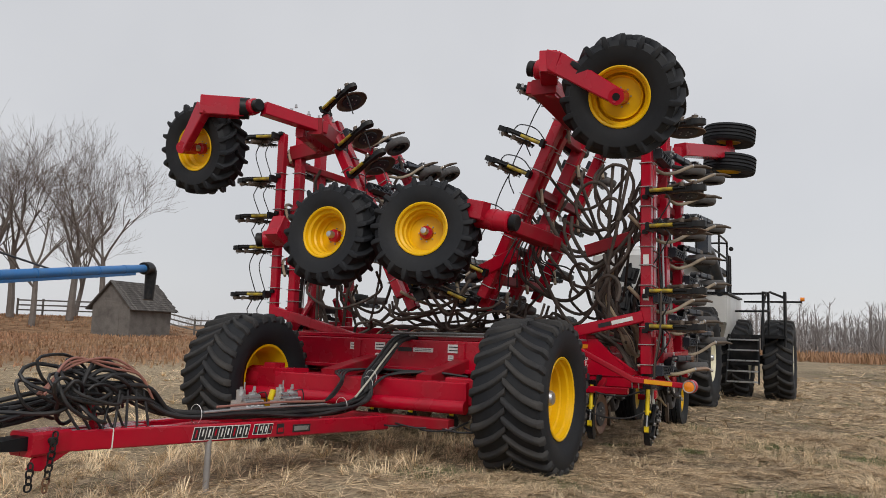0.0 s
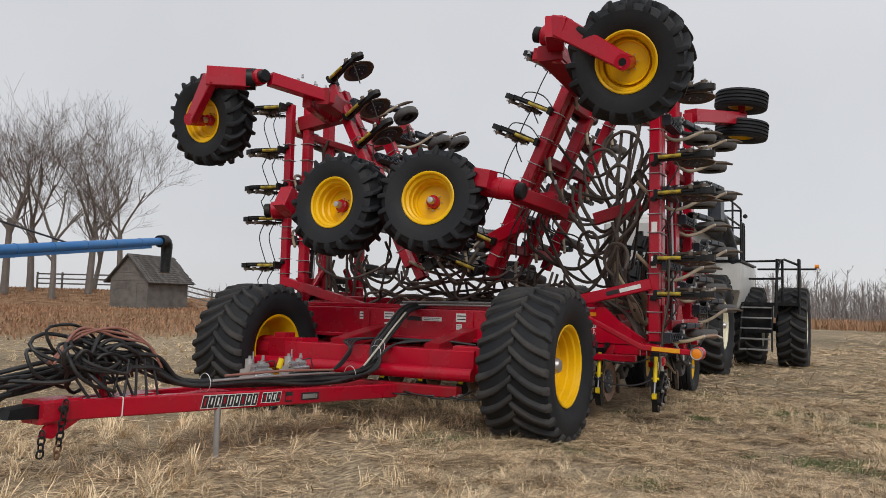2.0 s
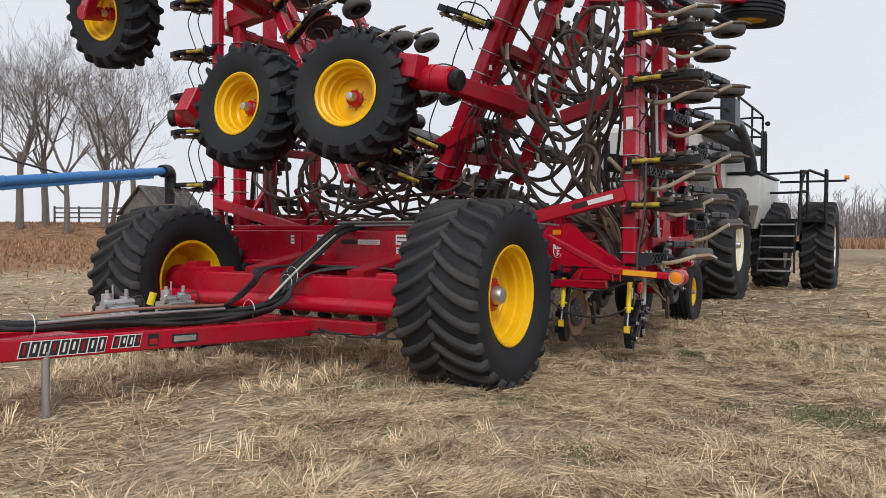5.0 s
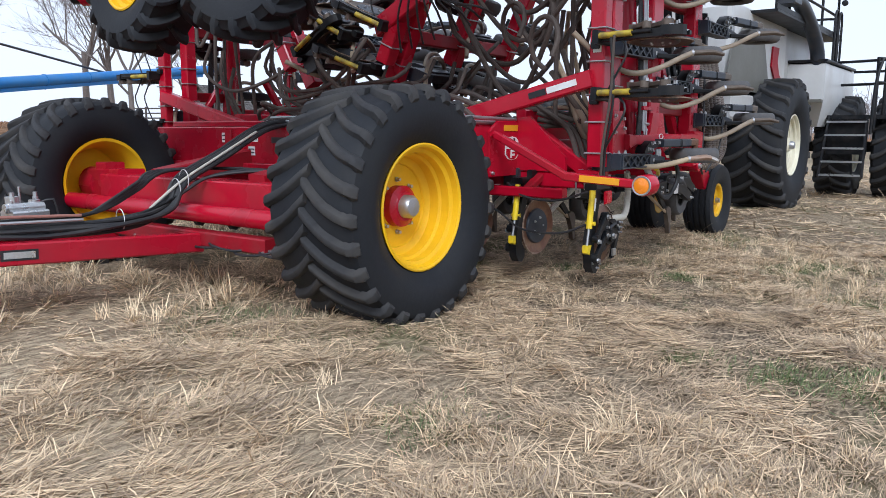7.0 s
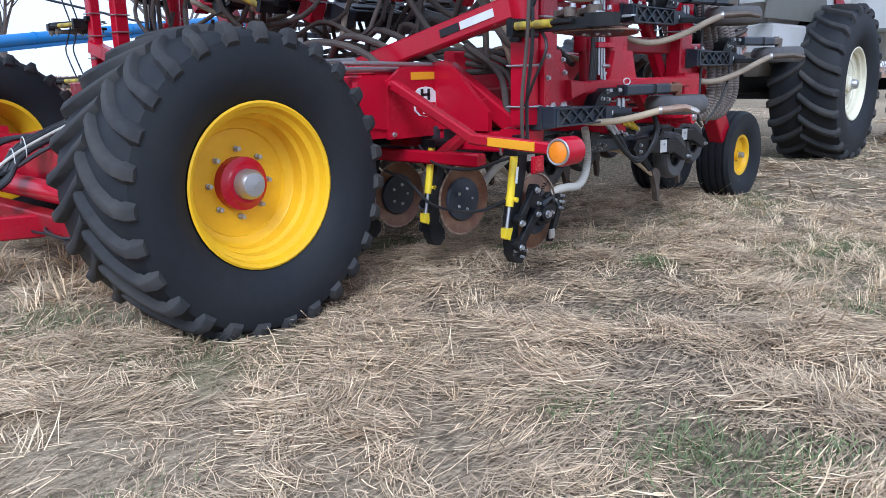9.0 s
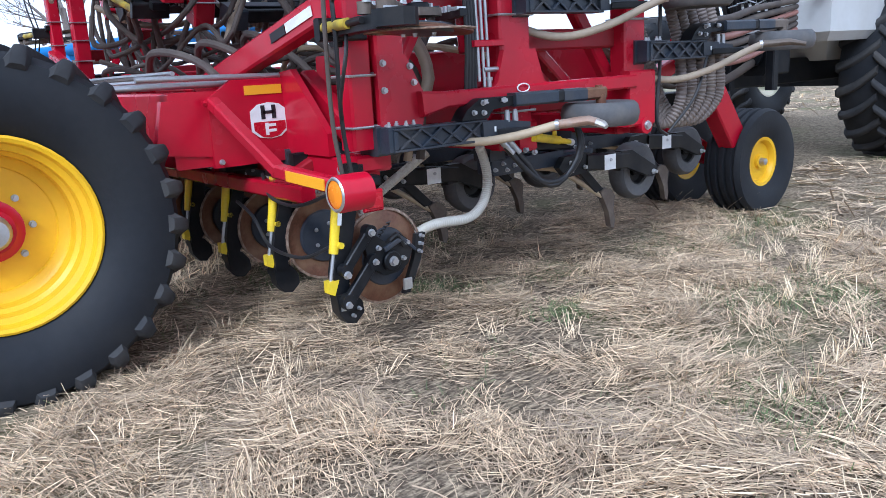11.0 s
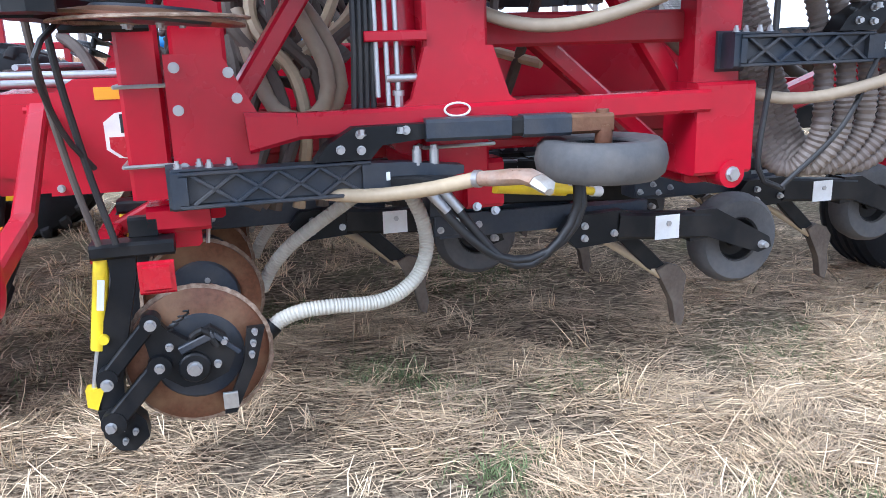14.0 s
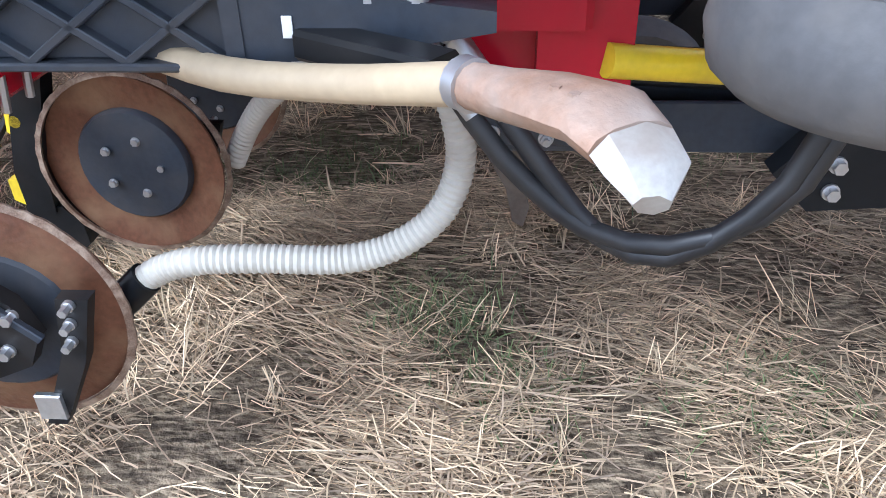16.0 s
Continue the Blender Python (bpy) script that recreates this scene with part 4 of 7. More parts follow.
bar("castor_bracket", (1.98, 0.05, 4.34), (1.92, 1.55, 4.30), 0.30, 0.18, DARKRED)
bar("castor_bracket", (1.76, 0.15, 4.36), (2.12, 0.15, 4.30), 0.14, 0.15, RED)
# right lower castor, to the wheel in the middle
bar("castor_block", (1.08, 0.05, 2.95), (1.30, 0.02, 2.90), 0.17, 0.22)
casting((1.12, 0.16, 2.86), (1.0, -0.05, -0.18), 0.46, 0.125)
bar("castor_bracket", (1.50, 0.25, 2.76), (1.70, 1.1, 2.68), 0.15, 0.17, DARKRED)
bar("castor_bracket", (1.42, 1.0, 2.78), (1.66, 1.45, 2.66), 0.22, 0.18, DARKRED)
bar("castor_arm", (1.05, 0.3, 2.75), (0.80, 0.20, 2.70), 0.1, 0.18)
bar("castor_arm", (0.55, 1.5, 2.3), (1.15, 1.4, 2.55), 0.12, 0.18)
# left lower castor
bar("castor_block", (-1.62, -0.2, 2.62), (-1.62, -0.05, 2.88), 0.2, 0.26)
casting((-1.62, 0.1, 2.68), (-0.9, -0.55, -0.1), 0.36, 0.12)
bar("castor_arm", (-1.6, 0.1, 2.72), (-1.12, 0.02, 2.68), 0.12, 0.18)
bar("castor_bracket", (-1.7, 0.1, 2.7), (-1.6, 1.5, 2.75), 0.2, 0.24, DARKRED)
# left upper castor
HL = Vector((-3.28, 0.05, 4.03)) + nl * 0.34
part("castor_arm", Shape().beam(HL, Vector((-2.86, -0.38, 4.50)), 0.12, 0.17, h2=0.26).beam(Vector((-2.90, -0.40, 4.52)), Vector((-2.42, -0.05, 4.52)), 0.2, 0.27), RED, drill, "red castor arm of the raised wing wheel")
part("arm_boss", Shape().cyl(HL - nl * 0.2, HL + nl * 0.07, 0.085, n=24), RED, drill)
part("castor_collar", Shape().cyl((-2.46, -0.10, 4.52), (-2.36, -0.02, 4.52), 0.15, n=24), BLACK, drill)
casting((-2.40, -0.02, 4.53), (0.85, -0.25, -0.02), 0.22, 0.11)
bar("castor_bracket", (-2.12, 0.0, 4.50), (-1.72, 0.9, 4.40), 0.17, 0.18)
bar("castor_bracket", (-1.75, 0.7, 4.40), (-2.05, 1.6, 4.42), 0.20, 0.24, DARKRED)
bar("castor_bracket", (-1.95, 0.6, 4.30), (-2.3, 1.6, 4.30), 0.12, 0.14, RED)
for k in range(14):
    c = Vector((rng.choice((-1.9, 1.75, 1.7)), rng.uniform(0.25, 1.2), 0))
    c.z = 4.58 if c.x < 0 else (4.45 if k % 2 else 2.92)
    part("bolt", Shape().nut(c + Vector((rng.uniform(-0.15, 0.15), 0, 0)), (0, 0, 1), 0.02, 0.05), ZINC, drill)

# rear pair of wheels folded high at the back of the wing
for z in (4.92, 4.42):
    ribbed_wheel(drill, Matrix.Translation((3.35, 5.35, z)) @ pose(0, 0, 0, 0, -84, 8), 0.42, 0.28, 0.19, YELLOW, label="ribbed implement tyre folded high with the wing")
bar("rear_wheel_arm", (2.85, 3.7, 4.35), (3.35, 5.35, 4.62), 0.2, 0.2)
bar("rear_wheel_arm", (3.35, 5.42, 4.38), (3.35, 5.42, 4.98), 0.1, 0.12, up=(0, 1, 0))

# hydraulic valve block with fittings at the joint of the near outer wing
block = part("valve_block", Shape().box((1.22, 1.28, 2.72), (1.60, 1.42, 2.92), 0.01), RED, drill, "red hydraulic valve block with fittings")
for k in range(7):
    x, z = 1.25 + 0.055 * k, 2.90 - 0.02 * k
    part("fitting", Shape().cyl((x, 1.34, z - 0.1), (x, 1.30, z + 0.10), 0.016).nut((x, 1.27, z - 0.08), (0, -1, 0), 0.018, 0.04), RED if k % 3 else ZINC, block)
for k in range(9):
    x = 1.2 + 0.06 * k
    hose("hydraulic_hose", [(x, 1.3, 2.78), (x - 0.06, 1.2, 2.6 - 0.02 * k), (x - 0.2 + 0.05 * k, 1.24, 2.35), (x - 0.3 + 0.07 * k, 1.4, 2.05 + 0.03 * k)], 0.010, HOSE_BLACK)


# ---- row units: arm, packer wheel and seed boot ----
def row_unit():
    """Working position: trails along +y below a tube at the origin, down is -z."""
    ribs = []
    for k in range(4):
        y0, y1 = 0.02 + 0.132 * k, 0.152 + 0.132 * k
        ribs.append(Shape().beam((-0.046, y0, -0.154), (0.046, y1, -0.154), 0.012, 0.022))
        ribs.append(Shape().beam((0.046, y0, -0.154), (-0.046, y1, -0.154), 0.012, 0.022))
    u = part("row_unit", Shape().box((-0.046, -0.01, -0.145), (0.046, 0.57, -0.13), 0.002), IRON, drill, "blue-black opener arm with packer wheel and seed boot")
    for x in (-0.052, 0.052):
        part("flange", Shape().box((x - 0.006, -0.02, -0.17), (x + 0.006, 0.58, -0.075), 0.003), IRON, u)
    for y in (-0.02, 0.552):
        part("end_plate", Shape().box((-0.046, y, -0.168), (0.046, y + 0.025, -0.08), 0.003), IRON, u)
    for rib in ribs:
        part("rib", rib, IRON, u)
    part("mount", Shape().box((-0.062, -0.045, -0.16), (0.062, -0.015, -0.06), 0.008).box((-0.075, -0.06, -0.08), (0.075, 0.06, 0.085), 0.01), IRON, u)
    part("clamp_plate", Shape().box((0.058, -0.04, -0.155), (0.068, 0.16, -0.07), 0.003), IRON, u)
    for y, z in ((-0.02, -0.13), (0.045, -0.10), (0.075, -0.14), (0.135, -0.12)):
        part("bolt", Shape().cyl((0.066, y, z), (0.092, y, z), 0.007, n=8).nut((0.066, y, z), (1, 0, 0), 0.014, 0.016), ZINC, u)
    part("tail", Shape().plate([(-0.045, 0.575, -0.13), (0.048, 0.575, -0.13), (0.044, 0.70, -0.13), (0.02, 0.90, -0.13), (-0.006, 0.90, -0.13), (-0.042, 0.68, -0.13)], 0.07, (0, 0, 1)), IRON, u)
    part("upper_link", Shape().beam((0, 0.05, -0.02), (0, 0.66, -0.05), 0.09, 0.05), BLACK, u)
    part("tail_label", Shape().box((-0.012, 0.630, -0.1685), (0.016, 0.643, -0.1655), 0.0005), WHITE, u)
    arm = part("packer_arm", Shape().plate([(0.115, 0.45, -0.17), (0.115, 0.50, -0.11), (0.115, 0.72, -0.10), (0.115, 0.80, -0.13), (0.115, 0.80, -0.22), (0.115, 0.52, -0.24)], 0.05, (1, 0, 0)).beam((0.115, 0.70, -0.165), (0.115, 1.12, -0.20), 0.075, 0.11).plate([(0.115, 1.05, -0.13), (0.115, 1.15, -0.13), (0.115, 1.42, -0.275), (0.115, 1.435, -0.32), (0.115, 1.37, -0.34), (0.115, 1.12, -0.25), (0.115, 1.03, -0.26)], 0.06, (1, 0, 0)), BLACK, u)
    for y, z in ((0.55, -0.15), (0.55, -0.20), (0.68, -0.19), (0.92, -0.17)):
        part("bolt", Shape().nut((0.142, y, z), (1, 0, 0), 0.015, 0.02), ZINC, u)
    part("label", Shape().box((0.1535, 0.86, -0.235), (0.156, 0.97, -0.135), 0.0005), WHITE, arm)
    part("wheel_pin", Shape().cyl((0.0, 1.33, -0.30), (0.15, 1.385, -0.305), 0.018).nut((0.148, 1.39, -0.305), (1, 0, 0), 0.015, 0.025), ZINC, u)
    prof = [(0.095, -0.04), (0.10, -0.058), (0.14, -0.068), (0.175, -0.068), (0.194, -0.048), (0.203, 0.0), (0.194, 0.048), (0.175, 0.068), (0.14, 0.068), (0.10, 0.058), (0.095, 0.04)]
    w = part("packer_wheel", Shape().lathe(prof, Matrix.Translation((0, 1.335, -0.30)), 32), PACKER, u)
    part("wheel_disc", Shape().lathe([(0.0, 0.03), (0.035, 0.03), (0.04, 0.012), (0.08, 0.012), (0.092, 0.045), (0.104, 0.045), (0.104, -0.045), (0.092, -0.045), (0.08, -0.012), (0.04, -0.012), (0.0, -0.03)], Matrix.Translation((0, 1.335, -0.30)), 24), BLACK, w)
    part("shank", Shape().beam((0.0, 0.70, -0.14), (0.02, 0.99, -0.43), 0.032, 0.065), BLACK, u)
    part("boot", Shape().plate([(0.03, 0.94, -0.40), (0.03, 0.995, -0.375), (0.03, 1.05, -0.395), (0.03, 1.085, -0.44), (0.03, 1.07, -0.53), (0.03, 1.085, -0.61), (0.03, 1.07, -0.67), (0.03, 1.04, -0.65), (0.03, 1.02, -0.55)], 0.045, (1, 0, 0)), KNIFE, u)
    part("seed_hose", Shape().tube([(-0.06, 0.18, -0.10), (-0.075, 0.40, -0.17), (-0.06, 0.64, -0.22), (-0.03, 0.80, -0.31), (0.03, 0.97, -0.43)], 0.018, 10), HOSE_TAN, u)
    return u


unit_src = row_unit()
unit_src.matrix_basis = pose(2.64, 2.576, 0.946)
for y0, z0, xs in ((1.575, 0.936, (2.04, 1.12, 0.22, -0.68, -1.58, -2.48)), (2.576, 0.946, (1.74, 0.84, -0.06, -0.96, -1.86, -2.76)), (3.618, 0.96, (2.32, 1.42, 0.52, -0.38, -1.28, -2.18, -2.9))):
    for x in xs:
        copy_thing(unit_src, pose(x, y0, z0))


def flat_loft(path, sizes, n=12):
    """Rounded flat sections (across, thick) along a path; thick runs along local x."""
    path = [Vector(p) for p in path]
    rings = []
    for i, (c, (w, t)) in enumerate(zip(path, sizes)):
        d = unit(path[min(i + 1, len(path) - 1)] - path[max(i - 1, 0)])
        s = d.cross(Vector((1, 0, 0))).normalized()
        u = s.cross(d)
        rings.append([c + s * (w / 2 * math.cos(6.28318 * k / n)) + u * (t / 2 * math.sin(6.28318 * k / n)) for k in range(n)])
    return Shape().loops(rings)


# the same unit on a folded wing shows its underside, with a long cast boot
def wing_unit(near=False):
    u = copy_thing(unit_src, Matrix())
    u["label"] = "opener arm folded upright with its packer wheel"
    for ch in list(u.children):
        if ch.name.startswith(("boot", "shank", "seed_hose", "packer", "wheel_pin")):
            for sub_part in list(ch.children):
                bpy.data.objects.remove(sub_part)
            bpy.data.objects.remove(ch)
    arm = part("packer_arm", Shape().plate([(0.062, 0.40, -0.13), (0.115, 0.44, -0.13), (0.168, 0.53, -0.13), (0.168, 0.80, -0.13), (0.122, 0.80, -0.13), (0.105, 0.62, -0.13), (0.062, 0.58, -0.13)], 0.09, (0, 0, 1)), BLACK, u)
    part("arm_sleeve", Shape().beam((0.146, 0.77, -0.155), (0.146, 1.05, -0.20), 0.072, 0.10), IRON, arm)
    part("arm_spring", Shape().beam((0.146, 1.04, -0.20), (0.146, 1.10, -0.21), 0.062, 0.085), BLACK, arm)
    part("arm_sleeve", Shape().beam((0.146, 1.09, -0.206), (0.146, 1.25, -0.232), 0.072, 0.10), IRON, arm)
    part("worn_arm_end", Shape().beam((0.146, 1.22, -0.228), (0.146, 1.395, -0.252), 0.066, 0.092), RUST if near else KNIFE, u)
    for y, x in ((0.483, 0.099), (0.55, 0.094), (0.548, 0.145), (0.70, 0.15)):
        part("bolt", Shape().nut((x, y, -0.174), (0, 0, -1), 0.015, 0.02), ZINC, u)
    prof = [(0.115, -0.035), (0.125, -0.055), (0.155, -0.066), (0.195, -0.066), (0.216, -0.046), (0.226, 0.0), (0.216, 0.046), (0.195, 0.066), (0.155, 0.066), (0.125, 0.055), (0.115, 0.035)]
    at = Matrix.Translation((0.03, 1.355, -0.27))
    w = part("packer_wheel", Shape().lathe(prof, at, 36), PACKER, u)
    part("wheel_disc", Shape().lathe([(0.0, 0.03), (0.05, 0.03), (0.06, 0.012), (0.10, 0.012), (0.112, 0.045), (0.125, 0.045), (0.125, -0.045), (0.112, -0.045), (0.10, -0.012), (0.06, -0.012), (0.0, -0.03)], at, 24), BLACK, w)
    part("wheel_pin", Shape().cyl((0.0, 1.365, -0.27), (0.14, 1.365, -0.27), 0.03).cyl((0.15, 1.37, -0.25), (0.19, 1.37, -0.25), 0.022), RUST if near else KNIFE, u)
    part("shank", Shape().beam((-0.02, 0.66, -0.15), (-0.02, 0.84, -0.27), 0.04, 0.06), BLACK, u)
    for y in (0.74, 0.80):
        part("bolt", Shape().cyl((0.03, y, -0.15), (0.075, y, -0.15), 0.016).nut((0.075, y, -0.15), (1, 0, 0), 0.016, 0.02), ZINC, u)
    if near:
        part("cast_boot", flat_loft([(0.010, 0.874, -0.396), (0.013, 0.908, -0.428), (0.020, 0.952, -0.468), (0.024, 0.992, -0.508), (0.015, 1.010, -0.546)], [(0.047, 0.047), (0.058, 0.050), (0.086, 0.052), (0.100, 0.050), (0.082, 0.044)]), SOILED, u, "brown soiled cast seed boot")
        part("boot_tip", flat_loft([(0.015, 1.009, -0.543), (0.004, 1.020, -0.575), (-0.010, 1.020, -0.603)], [(0.080, 0.043), (0.072, 0.040), (0.030, 0.026)], 7), PALE, u)
        for y, z in ((0.950, -0.495), (0.965, -0.512)):
            part("boot_bolt", Shape().nut((0.036, y, z), (1, 0, 0), 0.007, 0.010), SOILED, u)
        part("clamp", Shape().cyl((0.009, 0.866, -0.385), (0.010, 0.878, -0.40), 0.028), ZINC, u)
        part("seed_hose", Shape().tube([(-0.01, 0.05, -0.055), (-0.02, 0.25, -0.05), (-0.045, 0.40, -0.095), (-0.055, 0.55, -0.18), (-0.035, 0.72, -0.27), (0.010, 0.874, -0.394)], 0.0235, 12), HOSE_TAN, u)
    else:
        part("boot", flat_loft([(0.010, 0.874, -0.396), (0.011, 0.905, -0.435), (0.014, 0.945, -0.485), (0.016, 0.985, -0.530), (-0.004, 1.034, -0.618)], [(0.047, 0.047), (0.054, 0.049), (0.072, 0.049), (0.076, 0.046), (0.030, 0.028)], 10), KNIFE, u, "dark soil-stained seed boot")
        part("clamp", Shape().cyl((0.009, 0.866, -0.385), (0.010, 0.878, -0.40), 0.028), ZINC, u)
        part("seed_hose", Shape().tube([(0.12, -0.16, 0.22), (-0.06, -0.03, 0.06), (-0.165, 0.14, -0.06), (-0.185, 0.34, -0.13), (-0.13, 0.56, -0.23), (-0.04, 0.76, -0.33), (0.010, 0.874, -0.394)], 0.0235, 12), HOSE_DUSTY, u)
    return u


near_unit = wing_unit(True)
near_unit.matrix_basis = pose(2.85, 1.66, 1.088, 0, -90, 0)
near_src = wing_unit()
near_src.matrix_basis = pose(2.83, 1.67, 2.0, 0, -90, 0)
for y0, zs in ((1.67, (2.91, 3.82)), (2.62, (1.745, 2.66, 3.57)), (3.66, (1.45, 2.36, 3.27, 4.1))):
    for z in zs:
        copy_thing(near_src, pose(2.83, y0, z, 0, -90, 0))
for y0, zs in ((1.67, (1.5, 2.41, 3.32, 4.23)), (2.62, (1.8, 2.71, 3.62)), (3.66, (2.1, 3.0, 3.92))):
    for z in zs:
        copy_thing(near_src, pose(2 * CX - 2.83, y0, z, 0, 90, 0))
for top, low, turn in (((1.77, 4.5), (0.62, 1.98), 114.5), ((-2.15, 4.78), (-0.66, 1.98), -118.0)):
    for y0, fs in ((1.72, (0.1, 0.42, 0.74)), (2.6, (0.22, 0.54, 0.88)), (3.55, (0.15, 0.48, 0.8))):
        for f in fs:
            copy_thing(near_src, pose(top[0] + (low[0] - top[0]) * f, y0, top[1] + (low[1] - top[1]) * f, 0, turn, 0))


# ---- mid-row disc units ----
def disc_unit():
    """Hangs below a tube at the origin: leg, ram, coulter disc and its hub casting."""
    leg = part("disc_unit", Shape().plate([(0, -0.11, -0.05), (0, -0.02, -0.05), (0, -0.03, -0.15), (0, -0.075, -0.33), (0, -0.11, -0.48), (0, -0.115, -0.60), (0, -0.19, -0.60), (0, -0.195, -0.48), (0, -0.16, -0.33), (0, -0.105, -0.15)], 0.06, (1, 0, 0)), BLACK, drill, "black mid-row disc unit with a yellow ram")
    part("mount", Shape().box((-0.05, -0.155, -0.075), (0.055, 0.10, -0.025), 0.010), BLACK, leg)
    part("mount_lug", Shape().box((-0.075, -0.04, -0.03), (-0.02, 0.05, 0.04), 0.008), BLACK, leg)
    part("foot_fork", Shape().plate([(0.012, -0.20, -0.585), (0.012, -0.10, -0.585), (0.012, -0.055, -0.64), (0.012, -0.05, -0.70), (0.012, -0.10, -0.745), (0.012, -0.15, -0.735), (0.012, -0.19, -0.68)], 0.07, (1, 0, 0)), BLACK, leg)
    part("fork_clip", Shape().plate([(0.05, -0.185, -0.60), (0.05, -0.135, -0.60), (0.05, -0.125, -0.665), (0.05, -0.18, -0.665)], 0.012, (1, 0, 0)), ZINC, leg)
    part("ram", Shape().cyl((0.01, -0.125, -0.06), (0.01, -0.175, -0.38), 0.025, n=14).cyl((-0.03, -0.15, -0.34), (0.05, -0.15, -0.34), 0.016), BRIGHT_YELLOW, leg)
    part("ram_rod", Shape().cyl((0.01, -0.175, -0.38), (0.01, -0.205, -0.52), 0.011), ZINC, leg)
    part("ram_foot", Shape().plate([(0.01, -0.23, -0.51), (0.01, -0.17, -0.51), (0.01, -0.20, -0.585), (0.01, -0.23, -0.57)], 0.05, (1, 0, 0)), BRIGHT_YELLOW, leg)
    part("ram_label", Shape().beam((0.041, -0.133, -0.14), (0.041, -0.148, -0.24), 0.003, 0.022, (0, 1, 0)), WHITE, leg)
    disc = part("coulter_disc", Shape().lathe([(0.0, 0.022), (0.15, 0.020), (0.19, 0.012), (0.238, 0.002), (0.238, -0.006), (0.19, 0.004), (0.15, 0.012), (0.0, 0.014)], Matrix.Translation((-0.03, 0.135, -0.455)) @ pose(0, 0, 0, 0, 0, 5), 48), RUST, leg, "rusty round coulter disc")
    part("hub_face", Shape().lathe([(0.0, 0.034), (0.03, 0.034), (0.145, 0.027), (0.152, 0.02), (0.152, 0.0), (0.145, -0.010), (0.0, -0.016)], Matrix.Translation((-0.03, 0.135, -0.455)) @ pose(0, 0, 0, 0, 0, 5), 32), IRON, disc)
    er = random.Random(17)
    c = Vector((-0.03, 0.135, -0.455))
    rings = []
    for k in range(96):
        a = 6.2831853 * k / 96
        u = Vector((0, math.cos(a), math.sin(a)))
        r1 = 0.2505 + er.uniform(-0.0015, 0.003)
        rings.append([c + u * 0.2375 + Vector((x - 0.003, 0, 0)) if i in (0, 3) else c + u * r1 + Vector((x - 0.003, 0, 0)) for i, x in enumerate((-0.004, -0.0025, 0.0025, 0.006))])
    edge = Shape().loops(rings + rings[:1], caps=False)
    part("worn_edge", edge, CHIPPED, disc, "chipped pale disc edge")
    for k in range(5):
        a = 1.2566 * k
        part("disc_bolt", Shape().nut((-0.044, 0.135 + 0.075 * math.cos(a), -0.455 + 0.075 * math.sin(a)), (-1, 0, 0), 0.012, 0.012), ZINC, disc)
    part("hub_casting", Shape().plate([(0.045, 0.0, -0.265), (0.045, 0.046, -0.325), (0.045, 0.106, -0.372), (0.045, 0.182, -0.330), (0.045, 0.226, -0.365), (0.045, 0.255, -0.44), (0.045, 0.226, -0.50), (0.045, 0.157, -0.530), (0.045, 0.08, -0.535), (0.045, 0.02, -0.490), (0.045, -0.015, -0.431), (0.045, -0.034, -0.315)], 0.034, (1, 0, 0)), BLACK, leg, "black bolted hub casting")
    part("hub_boss", Shape().cyl((0.05, 0.121, -0.463), (0.085, 0.121, -0.463), 0.052, n=20, lip=0.006), BLACK, leg)
    part("spring", Shape().tube([Vector((0.07, 0.05 + 0.0045 * k, -0.325 + 0.004 * k)) + Vector((0.012 * math.cos(1.57 * k), 0.012 * math.sin(1.57 * k), 0)) for k in range(17)], 0.0035, 6, 0.01), BLACK, leg)
    part("latch_arm", Shape().beam((0.07, 0.08, -0.40), (0.07, 0.19, -0.355), 0.026, 0.022, (1, 0, 0)).beam((0.07, 0.19, -0.355), (0.07, 0.27, -0.43), 0.016, 0.014, (1, 0, 0)), IRON, leg)
    part("adjuster", Shape().tube([(0.066, 0.12, -0.36), (0.075, 0.155, -0.335), (0.07, 0.18, -0.36), (0.068, 0.20, -0.40)], 0.012, 8, 0.02), BLACK, leg)
    for a, b, w in (((0.0, -0.29), (-0.15, -0.46), 0.05), ((-0.15, -0.62), (0.012, -0.445), 0.062)):
        e, f = Vector((0.068, *a)), Vector((0.068, *b))
        part("link_bar", Shape().beam(e, f, w, 0.036, (1, 0, 0)).cyl(e + Vector((-0.03, 0, 0)), e + Vector((0.022, 0, 0)), w * 0.66, n=14).cyl(f + Vector((-0.03, 0, 0)), f + Vector((0.021, 0, 0)), w * 0.64, n=14), BLACK, leg)
    for y, z, r in ((0.0, -0.295, 0.023), (0.048, -0.385, 0.016), (0.012, -0.446, 0.020), (0.121, -0.463, 0.030), (0.223, -0.385, 0.016), (0.195, -0.463, 0.016), (-0.153, -0.48, 0.024), (-0.16, -0.63, 0.022), (-0.09, -0.665, 0.012), (-0.125, -0.695, 0.012)):
        part("bolt", Shape().nut((0.084 if r > 0.017 else 0.06, y, z), (1, 0, 0), r * 0.85, 0.024), ZINC, leg)
    part("scraper", Shape().plate([(0.03, 0.30, -0.36), (0.03, 0.36, -0.36), (0.03, 0.32, -0.50), (0.03, 0.24, -0.66), (0.03, 0.20, -0.66), (0.03, 0.28, -0.48)], 0.03, (1, 0, 0)), BLACK, leg)
    part("scraper_shoe", Shape().box((0.04, 0.20, -0.64), (0.055, 0.25, -0.58)), ALU, leg)
    for z in (-0.37, -0.41, -0.45):
        part("bolt", Shape().nut((0.046, 0.325 - (z + 0.37) * -0.2, z), (1, 0, 0), 0.011, 0.03), ZINC, leg)
    return leg


